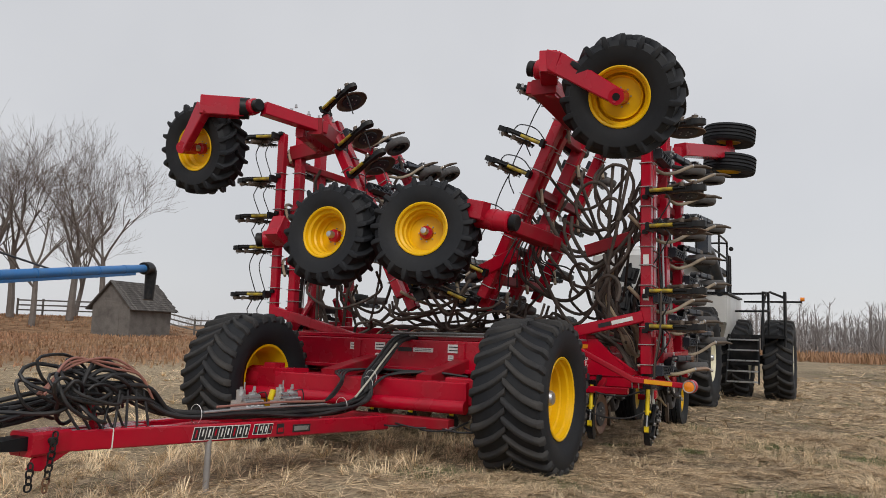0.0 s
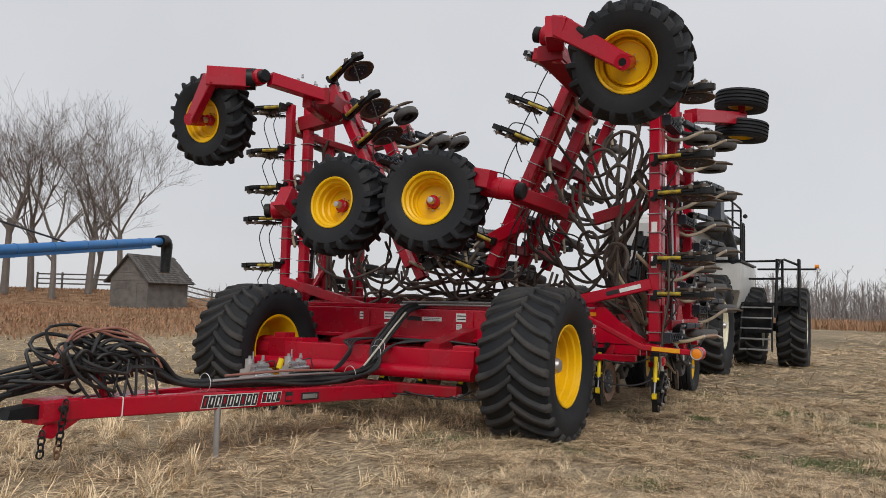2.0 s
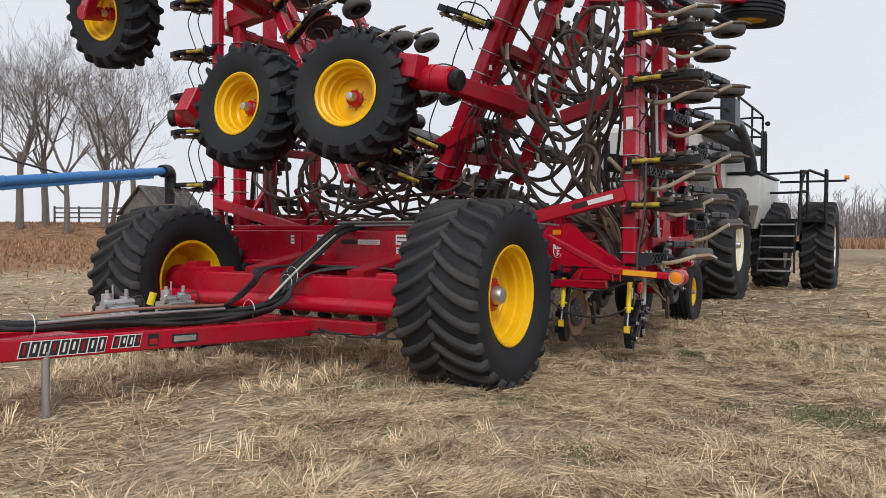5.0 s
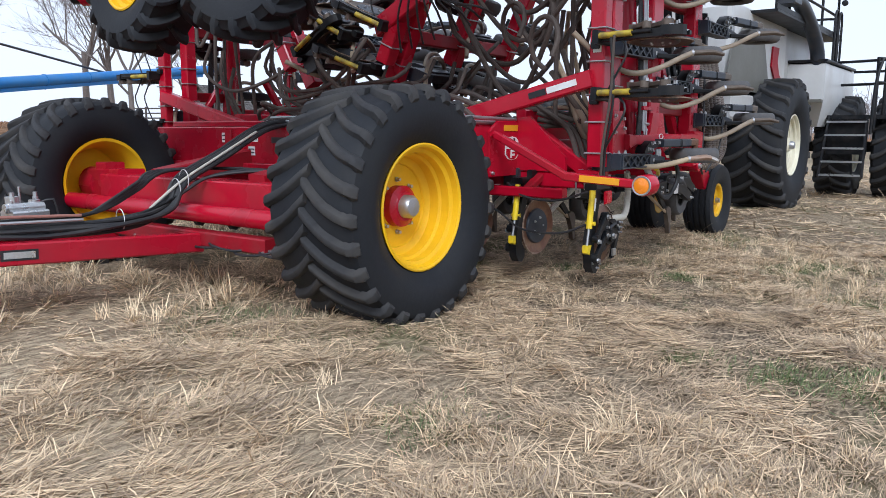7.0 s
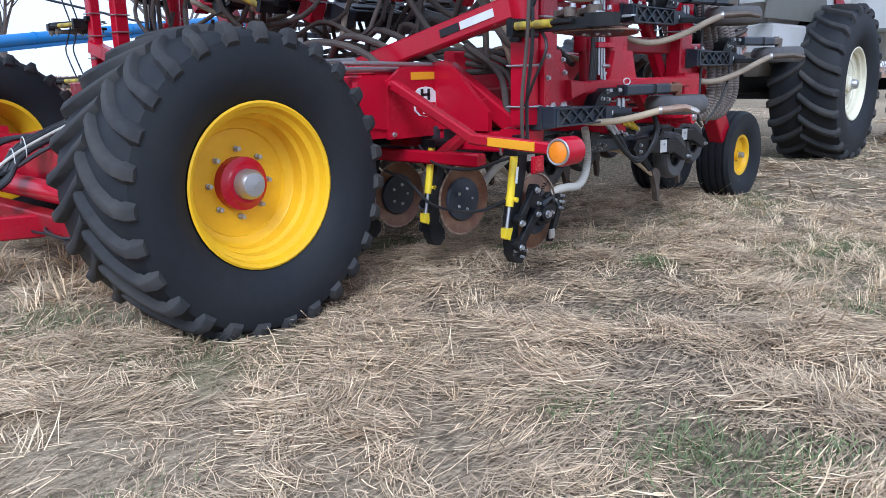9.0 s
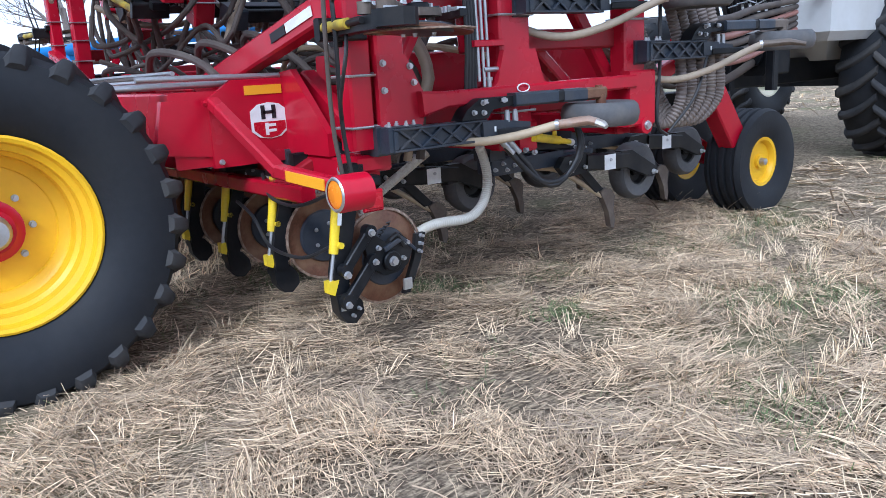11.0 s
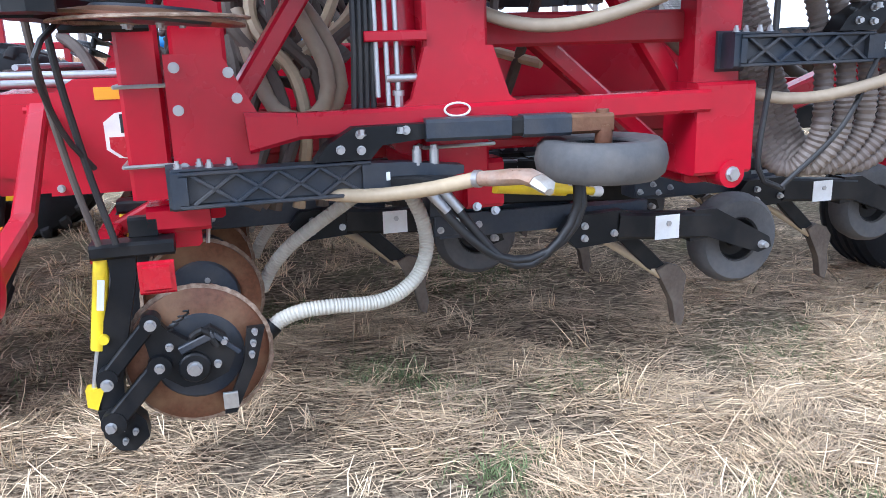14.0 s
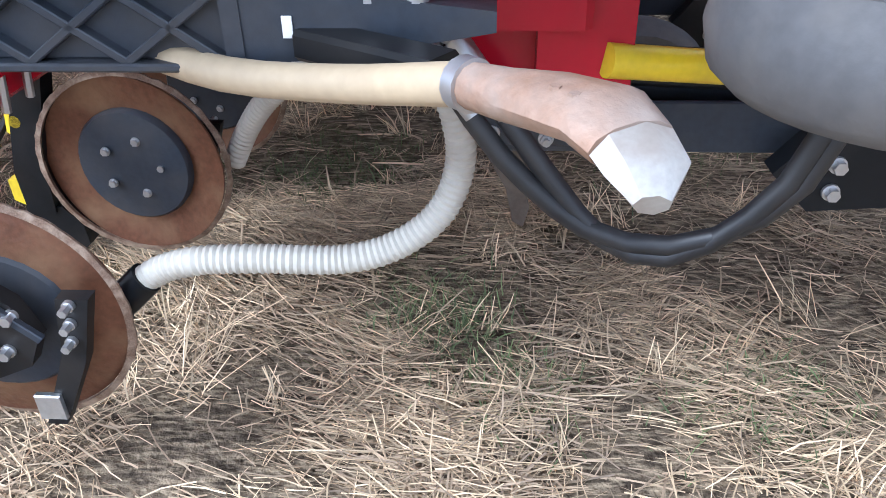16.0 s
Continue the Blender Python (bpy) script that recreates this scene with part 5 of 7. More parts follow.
disc_src = disc_unit()
near_disc = disc_src
near_disc.matrix_basis = pose(2.88, 1.50, 0.95)
mirror = Matrix.Diagonal((-1, 1, 1, 1))
far_discs = [copy_thing(disc_src, pose(x, 1.50, 0.95) @ mirror) for x in (1.57, 0.94, 0.31, -0.32, -0.95, -1.58, -2.21)]
far_discs.insert(0, copy_thing(disc_src, pose(2.205, 1.51, 0.97) @ mirror))
high_disc = copy_thing(disc_src, pose(2.83, 1.50, 1.62, 0, -90, 0))
for ch in high_disc.children:
    if ch.name.startswith(("link_bar", "hub_casting")):
        ch.data = ch.data.copy()
        ch.data.materials[0] = KNIFE
for ch in list(high_disc.children):
    if ch.name.startswith(("ram", "ram_foot")):
        bpy.data.objects.remove(ch)
part("ram", Shape().cyl((0.01, -0.125, -0.06), (0.01, -0.175, -0.36), 0.024, n=12), DIRTY_YELLOW, high_disc)
part("ram_rod", Shape().cyl((0.01, -0.175, -0.36), (0.01, -0.205, -0.52), 0.014), BLACK, high_disc)
# darker disc mesh: the shade on downward faces goes into its colour
shaded_disc = Shape().lathe([(0.0, 0.022), (0.15, 0.020), (0.19, 0.012), (0.238, 0.002), (0.238, -0.006), (0.19, 0.004), (0.15, 0.012), (0.0, 0.014)], Matrix.Translation((-0.03, 0.135, -0.455)) @ pose(0, 0, 0, 0, 0, 5), 48).mesh("coulter_disc", KNIFE)


def folded_disc(m):
    """A disc unit of the folded sections, its disc darkened for the shaded underside."""
    d = copy_thing(high_disc, m)
    for ch in d.children:
        if ch.name.startswith("coulter_disc"):
            ch.data = shaded_disc
            ch["label"] = "coulter disc darkened for its shaded underside"
    return d


for z in (2.05, 2.85, 3.29, 4.1):
    folded_disc(pose(2.83, 1.50, z, 0, -90, 0))
for z in (4.55, 3.85, 3.25, 2.75, 2.0, 1.4):
    folded_disc(pose(2 * CX - 2.83, 1.50, z, 0, 90, 0))
for top, low, turn in (((1.77, 4.5), (0.62, 1.98), 114.5), ((-2.15, 4.78), (-0.66, 1.98), -118.0)):
    for f in (-0.02, 0.2, 0.36, 0.62, 0.88):
        folded_disc(pose(top[0] + (low[0] - top[0]) * f, 1.48, top[1] + (low[1] - top[1]) * f, 0, turn, 0))
# opener units and discs that hang below the ends of the outer wings
for x, y, z, turn in ((0.20, 1.45, 2.05, 100), (0.42, 2.3, 1.95, 108), (0.30, 3.2, 1.9, 105), (-0.35, 1.5, 2.0, -110), (-0.15, 2.5, 1.95, -100), (0.75, 1.9, 1.85, 112)):
    copy_thing(near_src, pose(x, y, z, 0, turn, 0))
for x, y, z, turn in ((0.30, 1.42, 2.22, 120), (0.55, 1.42, 1.9, 112), (-0.45, 1.42, 2.1, -114)):
    folded_disc(pose(x, y, z, 0, turn, 0))
for k in range(16):
    x0, x1 = rng.uniform(-1.6, 0.4), rng.uniform(0.2, 1.5)
    y, z = rng.uniform(1.3, 2.6), rng.uniform(1.75, 2.15)
    hose("seed_hose", [(x0, y, z), (x0 + 0.15, y - 0.05, z - rng.uniform(0.1, 0.3)), ((x0 + x1) / 2, y + 0.1, 1.55 + rng.uniform(-0.12, 0.25)), (x1 - 0.1, y, z - rng.uniform(0.0, 0.3)), (x1, y + 0.1, z + 0.1)], rng.uniform(0.017, 0.024), HOSE_GREY, step=0.08)
# the outermost unit: red reflector and the long white hose
part("red_reflector", Shape().box((2.935, 1.482, 0.752), (2.952, 1.594, 0.862), 0.008).box((2.950, 1.496, 0.766), (2.960, 1.580, 0.848), 0.005), RED_LENS, drill, "square red reflector")
hose("white_hose", [(2.79, 1.875, 0.525), (2.78, 1.93, 0.56), (2.78, 2.01, 0.582), (2.77, 2.12, 0.582), (2.75, 2.28, 0.572), (2.73, 2.385, 0.597), (2.71, 2.465, 0.66), (2.70, 2.50, 0.76), (2.70, 2.485, 0.87), (2.71, 2.44, 0.97)], 0.0295, HOSE_WHITE, n=12, ribs=0.013, label="white ribbed hose in a long bend")
for k, x in enumerate((2.16, 1.55, 0.92, 0.29, -0.34)):
    hose("ribbed_hose", [(x + 0.02, 1.885, 0.50), (x + 0.03, 1.94, 0.60), (x + 0.08, 2.02, 0.70), (x + 0.14, 2.14, 0.80), (x + 0.2, 2.32, 0.93)], 0.030, HOSE_WHITE, n=12, ribs=0.014)
part("hose_socket", Shape().cyl((2.795, 1.845, 0.495), (2.785, 1.90, 0.545), 0.034, n=14).cyl((2.80, 1.83, 0.44), (2.795, 1.85, 0.50), 0.022, n=10), BLACK, drill)
# pair of hydraulic hoses with crimped ends that loop below the nearest arm
for k in range(2):
    o = 0.05 * k
    hose("loop_hose", [(2.88, 2.49 + o, 0.97), (2.91, 2.57 + o, 0.865), (2.93, 2.70 + o * 0.5, 0.755 - 0.3 * o), (2.95, 2.83, 0.735 - 0.4 * o), (2.97, 2.95 - 0.3 * o, 0.80), (2.98, 3.02 - 0.4 * o, 0.93), (2.93, 3.0, 1.10)], 0.017, HOSE_BLACK, n=10)
    part("crimp", Shape().cyl((2.865, 2.45 + o, 1.03), (2.895, 2.53 + o, 0.925), 0.020).nut((2.86, 2.44 + o, 1.04), (0, 0.6, -0.8), 0.02, 0.03), ZINC, drill)
part("yellow_ram", Shape().cyl((2.87, 2.72, 1.00), (2.76, 3.05, 0.945), 0.026).cyl((2.76, 3.05, 0.945), (2.71, 3.20, 0.918), 0.017).cyl((2.78, 2.99, 0.955), (2.78, 2.99, 1.01), 0.014), BRIGHT_YELLOW, drill, "slim yellow hydraulic ram")
part("ram_tip", Shape().cyl((2.712, 3.19, 0.92), (2.695, 3.235, 0.912), 0.022), WHITE, drill)
part("ram_bracket", Shape().box((2.72, 2.62, 0.92), (2.86, 2.76, 1.10), 0.015), RED, drill)
for y, z in ((2.45, 1.06), (2.52, 1.06), (2.65, 0.93), (2.72, 0.91)):
    part("bolt", Shape().nut((2.87, y, z), (1, 0, 0.3), 0.016, 0.025), ZINC, drill)

# ---- hoses of the drill ----
# two lines down the nearest post
for k in range(2):
    hose("hydraulic_hose", [(3.06 - 0.05 * k, 1.30 + 0.05 * k, 2.05), (3.05, 1.29 + 0.05 * k, 1.6), (2.98, 1.33 + 0.05 * k, 1.2), (2.95, 1.38 + 0.05 * k, 0.93)], 0.011, HOSE_BLACK if k else HOSE_GREY)
for k, z in enumerate((1.62, 2.05, 2.85, 3.29)):
    hose("hydraulic_hose", [(3.05, 1.40, z), (3.16, 1.32, z - 0.12), (3.05, 1.34, z - 0.32), (2.95, 1.40, z - 0.45)], 0.009, HOSE_BLACK)
# slack line between the disc units
hose("slack_hose", [(2.86, 1.33, 0.60), (2.65, 1.28, 0.52), (2.3, 1.27, 0.53), (2.05, 1.3, 0.66), (1.8, 1.32, 0.72)], 0.010, HOSE_BLACK)
hose("slack_hose", [(2.86, 1.36, 0.86), (2.6, 1.30, 0.78), (2.3, 1.30, 0.80), (2.1, 1.36, 0.9)], 0.010, HOSE_BLACK)
# ribbed loops at the back corner
for k in range(5):
    x, o = 2.88 + 0.01 * k, 0.098 * k
    hose("ribbed_loop", [(x - 0.10, 3.98 + o, 2.1), (x - 0.04, 4.04 + o, 1.75), (x, 4.10 + o, 1.45), (x + 0.01, 4.12 + o, 1.2), (x - 0.01, 4.11 + 0.92 * o, 1.07), (x - 0.06, 4.06 + 0.75 * o, 0.97), (x - 0.12, 4.00 + 0.55 * o, 0.985), (x - 0.17, 3.95 + 0.42 * o, 1.09), (x - 0.2, 3.90 + 0.36 * o, 1.28), (x - 0.25, 3.84 + 0.3 * o, 1.6), (x - 0.3, 3.78 + 0.3 * o, 1.9)], 0.040, RIBBED, n=12, ribs=0.024, label="grey-brown ribbed air hose in a hanging loop")
for k in range(4):
    part("air_pipe", Shape().cyl((2.62 - 0.13 * k, 4.25, 2.05), (2.55 - 0.13 * k, 4.25, 3.4), 0.045, n=14), BLACK, drill)
hose("hydraulic_hose", [(2.9, 3.86, 1.9), (2.92, 3.84, 1.4), (2.93, 3.80, 1.0), (2.9, 3.95, 0.9)], 0.012, HOSE_BLACK)
hose("hydraulic_hose", [(2.98, 4.3, 1.45), (3.0, 4.12, 1.15), (2.95, 3.9, 0.92)], 0.010, HOSE_BLACK)
for k in range(2):
    o = 0.05 * k
    hose("seed_hose", [(2.5 - o, 2.02, 1.78), (2.58 - o, 2.10 + o, 1.60), (2.6 - o, 2.17 + o, 1.44), (2.6 - o, 2.16 + o, 1.31), (2.58 - o, 2.08, 1.25), (2.55 - o, 1.98, 1.30), (2.5 - o, 1.92, 1.46), (2.4, 1.88, 1.65)], 0.030, HOSE_DUSTY, n=10)
# the pale bundle behind the first post
for k in range(3):
    hose("seed_hose", [(2.55, 1.95 + 0.09 * k, 0.92), (2.55, 2.02 + 0.07 * k, 1.2), (2.52, 1.98 + 0.08 * k, 1.42), (2.42, 1.85 + 0.08 * k, 1.62), (2.2, 1.9 + 0.1 * k, 1.85 + 0.1 * k)], 0.025, HOSE_TAN if k % 2 else HOSE_GREY)
for k in range(4):
    hose("seed_hose", [(2.5, 1.9 + 0.1 * k, 1.42 + 0.03 * k), (2.3, 2.1 + 0.12 * k, 1.55 + 0.06 * k), (2.1, 2.2 + 0.15 * k, 1.9 + 0.1 * k), (2.2, 2.1 + 0.1 * k, 2.4)], 0.023, HOSE_TAN if k % 3 else HOSE_GREY)
# arcs inside both folded wings
for sx in (1, -1):
    X = lambda x: x if sx > 0 else 2 * CX - x
    for k in range(20 if sx > 0 else 14):
        y = rng.uniform(1.62, 3.3)
        z = rng.uniform(1.7, 3.9)
        x0, x1 = X(rng.uniform(2.2, 2.7)), X(rng.uniform(0.9, 2.0))
        z1 = max(1.85, z + rng.uniform(-0.9, 0.9))
        sag = rng.uniform(0.15, 0.75)
        mid = Vector(((x0 + x1) / 2, y + rng.uniform(-0.2, 0.2), min(z, z1) - sag))
        hose("seed_hose", [(x0, y, z + 0.35), (x0 + rng.uniform(-0.12, 0.12), y - 0.05, z), mid, (x1, y + rng.uniform(-0.3, 0.3), z1), (x1 + rng.uniform(-0.1, 0.1), y + 0.1, z1 + 0.3)], rng.uniform(0.020, 0.029), HOSE_GREY, step=0.08)
    for k in range(5):
        y, z, r = rng.uniform(1.2, 2.4), rng.uniform(2.0, 3.7), rng.uniform(0.16, 0.34)
        c = Vector((X(rng.uniform(1.9, 2.4)), y, z))
        loop = [c + Vector((r * math.cos(a), 0.06 * a, r * 1.2 * math.sin(a))) for a in [0.7 * i - 0.6 for i in range(8)]]
        hose("seed_hose", loop, 0.022, HOSE_GREY, step=0.06)
    for k in range(2):
        x = X(2.25 + 0.05 * (k % 4))
        hose("seed_hose", [(x, 1.9 + 0.2 * k, 1.4), (x + rng.uniform(-0.06, 0.06), 1.85 + 0.2 * k, 2.1), (x, 1.9 + 0.2 * k, 2.9), (x + rng.uniform(-0.2, 0.2), 1.9 + 0.2 * k, 3.8)], 0.022, HOSE_GREY, step=0.1)
# hoses that lie over the middle frame
for k in range(30):
    x, y = rng.uniform(-2.0, 1.6), rng.uniform(1.3, 3.8)
    L = rng.uniform(0.6, 1.6)
    hose("seed_hose", [(x, y, 1.36), (x + 0.3 * L, y + rng.uniform(-0.3, 0.3), 1.46 + rng.uniform(0, 0.12)), (x + 0.65 * L, y + rng.uniform(-0.3, 0.3), 1.45 + rng.uniform(0, 0.2)), (x + L, y + rng.uniform(-0.4, 0.4), 1.42)], 0.022, HOSE_GREY if k % 3 else HOSE_TAN, step=0.08)
for k in range(5):
    hose("seed_hose", [(0.9 + 0.1 * k, 1.2 + 0.3 * k, 1.45), (1.35, 1.1 + 0.3 * k, 1.60 + 0.05 * k), (1.75, 1.25 + 0.3 * k, 1.50), (1.98, 1.4 + 0.3 * k, 1.15)], 0.024, HOSE_GREY, step=0.08)
for k in range(4):
    hose("seed_hose", [(2.1, 1.85, 1.56 - 0.06 * k), (2.40, 1.85 + 0.08 * k, 1.36), (2.6, 1.7 + 0.1 * k, 1.08), (2.62, 1.9, 0.95)], 0.022, HOSE_GREY)
# thin wires hung beside the far post
for k, (z0, z1) in enumerate(((4.55, 3.85), (3.85, 3.25), (3.25, 2.75), (2.75, 2.0), (2.0, 1.4))):
    for o in (0.0, 0.2):
        hose("thin_line", [(-3.30 + o, 1.42, z0), (-3.42 + o, 1.40, z0 - 0.2), (-3.42 + o, 1.38, (z0 + z1) / 2), (-3.30 + o, 1.42, z1)], 0.008, HOSE_BLACK)
for k, f in enumerate((0.0, 0.2, 0.36, 0.62)):
    c = Vector((1.77 - 1.15 * f - 0.32, 1.42, 4.5 - 2.52 * f + 0.1))
    hose("thin_line", [c, c + Vector((-0.12, -0.03, -0.25)), c + Vector((-0.22, 0, -0.5)), c + Vector((-0.15, 0.02, -0.72))], 0.008, HOSE_BLACK)
    hose("thin_line", [c + Vector((-0.2, 0, 0.05)), c + Vector((-0.1, 0, 0.22)), c + Vector((0.15, 0, 0.15)), c + Vector((0.3, 0.02, -0.05))], 0.008, HOSE_BLACK)
for k in range(4):
    c = Vector((-2.0 + 0.35 * k, 1.4, 4.75 - 0.6 * k))
    hose("thin_line", [c, c + Vector((0.05, -0.05, 0.25)), c + Vector((0.3, -0.05, 0.3)), c + Vector((0.42, 0, 0.0))], 0.009, HOSE_BLACK)
# air lines from the back corner to the cart
for k in range(6):
    hose("air_line", [(2.66, 4.35 + 0.04 * k, 1.42 + 0.05 * k), (2.62, 4.8, 1.36 + 0.06 * k), (2.45, 5.4, 1.34 + 0.07 * k), (2.1, 6.4, 1.40 + 0.08 * k), (1.6, 8.0, 1.62 + 0.06 * k)], 0.03, HOSE_PINK if k % 3 == 0 else HOSE_GREY, n=10, step=0.1)


# ---- air cart behind the drill ----
cart = thing("air_cart", "grey air seeder cart with cream rims behind the drill", "air cart")


def cpart(name, shape, mat, label="", parent=None):
    return part(name, shape, mat, parent or cart, label)


farm_wheel(cart, pose(1.86, 9.3, 1.11), 1.16, 0.98, 0.52, CREAM, 22, 0.055, 0.12, wide=0.13, hub_mat=CREAM, label="large cart tyre on a cream rim", swap=1)
farm_wheel(cart, pose(-2.3, 9.35, 1.01, 0, 0, 180), 1.03, 0.78, 0.50, CREAM, 22, 0.055, 0.12, wide=0.13, hub_mat=CREAM, label="large cart tyre on a cream rim")
for x in (2.35, 3.42):
    farm_wheel(cart, pose(x, 13.2, 1.04), 1.06, 0.72, 0.52, CREAM, 22, 0.055, 0.12, wide=0.13, hub_mat=CREAM, label="tall dual tyre on a cream rim", swap=1)
for x in (-2.6, -3.6):
    farm_wheel(cart, pose(x, 13.2, 1.04, 0, 0, 180), 1.06, 0.72, 0.52, CREAM, 22, 0.055, 0.12, wide=0.13, hub_mat=CREAM, label="tall dual tyre on a cream rim")
cpart("chassis", Shape().beam((0.9, 6.6, 1.15), (0.9, 14.2, 1.15), 0.18, 0.3).beam((-1.2, 6.6, 1.15), (-1.2, 14.2, 1.15), 0.18, 0.3).beam((-2.2, 9.35, 1.0), (1.9, 9.35, 1.0), 0.2, 0.22).beam((-3.4, 13.2, 1.04), (3.3, 13.2, 1.04), 0.2, 0.22), BLACK, "black cart chassis")


def hopper(y0, y1, zt, zb, x0, x1, name):
    """Tank with straight upper walls and a sloping funnel."""
    s = Shape()
    xm = (x0 + x1) / 2
    zm = zb + (zt - zb) * 0.48
    rings = []
    for z, f in ((zb, 0.30), (zm, 1.0), (zt, 1.0), (zt + 0.10, 0.93)):
        ym, hy, hx = (y0 + y1) / 2, (y1 - y0) / 2 * (f if z != zt + 0.10 else 0.95), (x1 - x0) / 2 * f
        c = 0.06
        rings.append([Vector((xm + sx * (hx - c * a), ym + sy * (hy - c * b), z)) for sx, sy, a, b in ((1, -1, 0, 1), (1, 1, 0, 1), (1, 1, 1, 0), (-1, 1, 1, 0), (-1, 1, 0, 1), (-1, -1, 0, 1), (-1, -1, 1, 0), (1, -1, 1, 0))])
    s.loops(rings)
    return cpart(name, s, CART_GREY, "grey steel seed tank with sloping sides")


t1 = hopper(7.1, 10.6, 3.25, 1.25, 0.1, 1.75, "front_tank")
hopper(10.65, 13.8, 3.3, 1.35, 0.0, 1.7, "rear_tank")
def ring(x0, x1, y0, y1, z):
    return [Vector((x0, y0, z)), Vector((x1, y0, z)), Vector((x1, y1, z)), Vector((x0, y1, z))]


cpart("side_bin", Shape().loops([ring(1.75, 2.2, 11.5, 13.4, 1.45), ring(1.6, 2.38, 11.0, 14.0, 1.95), ring(1.6, 2.38, 11.0, 14.0, 2.60), ring(1.62, 2.36, 11.02, 13.98, 2.64)]), CART_GREY, "grey side bin with a sloping floor")
cpart("bin_lid", Shape().box((1.6, 10.97, 2.66), (2.41, 14.03, 2.71), 0.01), BLACK)
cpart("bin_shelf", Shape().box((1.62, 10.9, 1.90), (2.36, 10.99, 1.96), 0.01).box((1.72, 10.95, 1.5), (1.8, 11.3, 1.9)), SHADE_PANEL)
cpart("stripe", Shape().plate([(1.77, 9.55, 2.85), (1.77, 9.95, 2.85), (1.77, 9.88, 2.60), (1.77, 10.05, 2.38), (1.77, 10.45, 2.20), (1.77, 10.3, 2.12), (1.77, 9.8, 2.25), (1.77, 9.5, 2.5)], 0.03, (1, 0, 0)), DARKRED, "curved red stripe", t1)
# flat dark plate added where the tank's slope lies in shade
cpart("tank_shade_plate", Shape().plate([(1.775, 6.9, 2.0), (1.775, 9.0, 2.0), (1.775, 9.3, 2.25), (1.775, 8.9, 2.95), (1.775, 7.7, 3.0), (1.775, 7.1, 2.6)], 0.02, (1, 0, 0)), SHADE_PANEL, "dark olive plate standing for the shaded tank slope", t1)
for y in (8.3, 11.0):
    cpart("tank_lid", Shape().lathe([(0, 0.16), (0.35, 0.14), (0.42, 0.06), (0.42, 0)], Matrix.Translation((0.8, y, 3.4)) @ pose(0, 0, 0, 0, -90, 0), 24), CART_GREY)
# walkway, railings and ladder
cpart("walkway", Shape().box((1.45, 8.2, 3.26), (2.15, 13.4, 3.31)).box((2.1, 8.2, 3.31), (2.14, 13.4, 3.40)), BLACK)
for y in (8.3, 9.15, 10.05, 11.75, 13.3):
    cpart("rail_post", Shape().cyl((2.1, y, 3.28), (2.1, y, 4.24), 0.026, n=8), BLACK)
for z in (3.75, 4.23):
    cpart("rail", Shape().tube([(1.6, 8.25, z), (2.1, 8.3, z), (2.1, 10.0, z), (2.1, 13.3, z), (1.9, 13.45, z), (1.3, 13.45, z)], 0.026, 8, 0.4), BLACK)
cpart("rail_end", Shape().cyl((2.1, 13.3, 4.24), (2.1, 13.3, 2.7), 0.026, n=8), BLACK)
for y in (12.5, 12.9):
    cpart("handrail", Shape().tube([(2.2, y, 2.7), (2.2, y, 3.5), (2.2, y + 0.05, 3.75), (2.2, y + 0.2, 3.8), (2.2, y + 0.3, 3.6), (2.2, y + 0.3, 2.7)], 0.024, 8), BLACK)
cpart("work_lamp", Shape().lathe([(0, 0.06), (0.06, 0.05), (0.06, -0.02), (0, -0.03)], pose(2.2, 13.4, 4.05, 0, 0, -90), 12), BLACK)
# fill tube bent down beside the bin
cpart("fill_tube", Shape().tube([(2.15, 9.1, 3.6), (2.15, 9.6, 3.58), (2.15, 10.2, 3.42), (2.17, 10.65, 3.2), (2.2, 11.0, 2.9), (2.22, 11.2, 2.42)], 0.13, 14).box((2.0, 8.7, 3.45), (2.28, 9.2, 4.0), 0.02), IRON, "dark grey bent fill tube")
ladder = cpart("ladder", Shape().beam((2.32, 12.0, 1.64), (2.26, 11.62, 0.46), 0.04, 0.10, (0, 1, 0)), BLACK, "black steel ladder with bright flat rungs")
part("ladder_rail", Shape().beam((3.0, 12.0, 1.64), (3.04, 11.62, 0.46), 0.04, 0.10, (0, 1, 0)), BLACK, ladder)
for k in range(5):
    z = 0.50 + 0.262 * k
    y = 11.63 + 0.33 * (z - 0.48)
    part("rung", Shape().box((2.28, y - 0.07, z - 0.018), (3.02, y + 0.07, z + 0.018), 0.005), ALU, ladder)
cpart("landing", Shape().box((1.7, 12.0, 1.60), (3.65, 12.35, 1.68)), BLACK)
cpart("landing_skirt", Shape().box((2.3, 12.06, 0.9), (3.02, 12.1, 1.6)), BLACK)
for x, y in ((3.12, 12.0), (3.22, 12.35), (3.62, 12.05), (3.62, 12.35)):
    cpart("landing_post", Shape().cyl((x, y, 1.4), (x, y, 2.78), 0.032, n=8), BLACK)
for z in (2.3, 2.76):
    cpart("landing_rail", Shape().tube([(3.12, 12.0, z), (3.22, 12.35, z), (2.6, 12.6, z), (1.5, 12.7, z)], 0.028, 8, 0.4), BLACK)
    cpart("landing_rail", Shape().tube([(3.62, 12.05, z), (3.62, 12.35, z)], 0.028, 8, 0.4), BLACK)
cpart("handrail", Shape().tube([(3.1, 11.8, 1.3), (3.12, 11.85, 2.2), (3.2, 12.0, 2.74), (3.4, 12.05, 2.72), (3.62, 12.05, 2.62)], 0.03, 8, 0.2), BLACK)
cpart("marker_arm", Shape().beam((2.6, 12.6, 2.55), (4.0, 12.6, 2.55), 0.04, 0.05), BLACK)
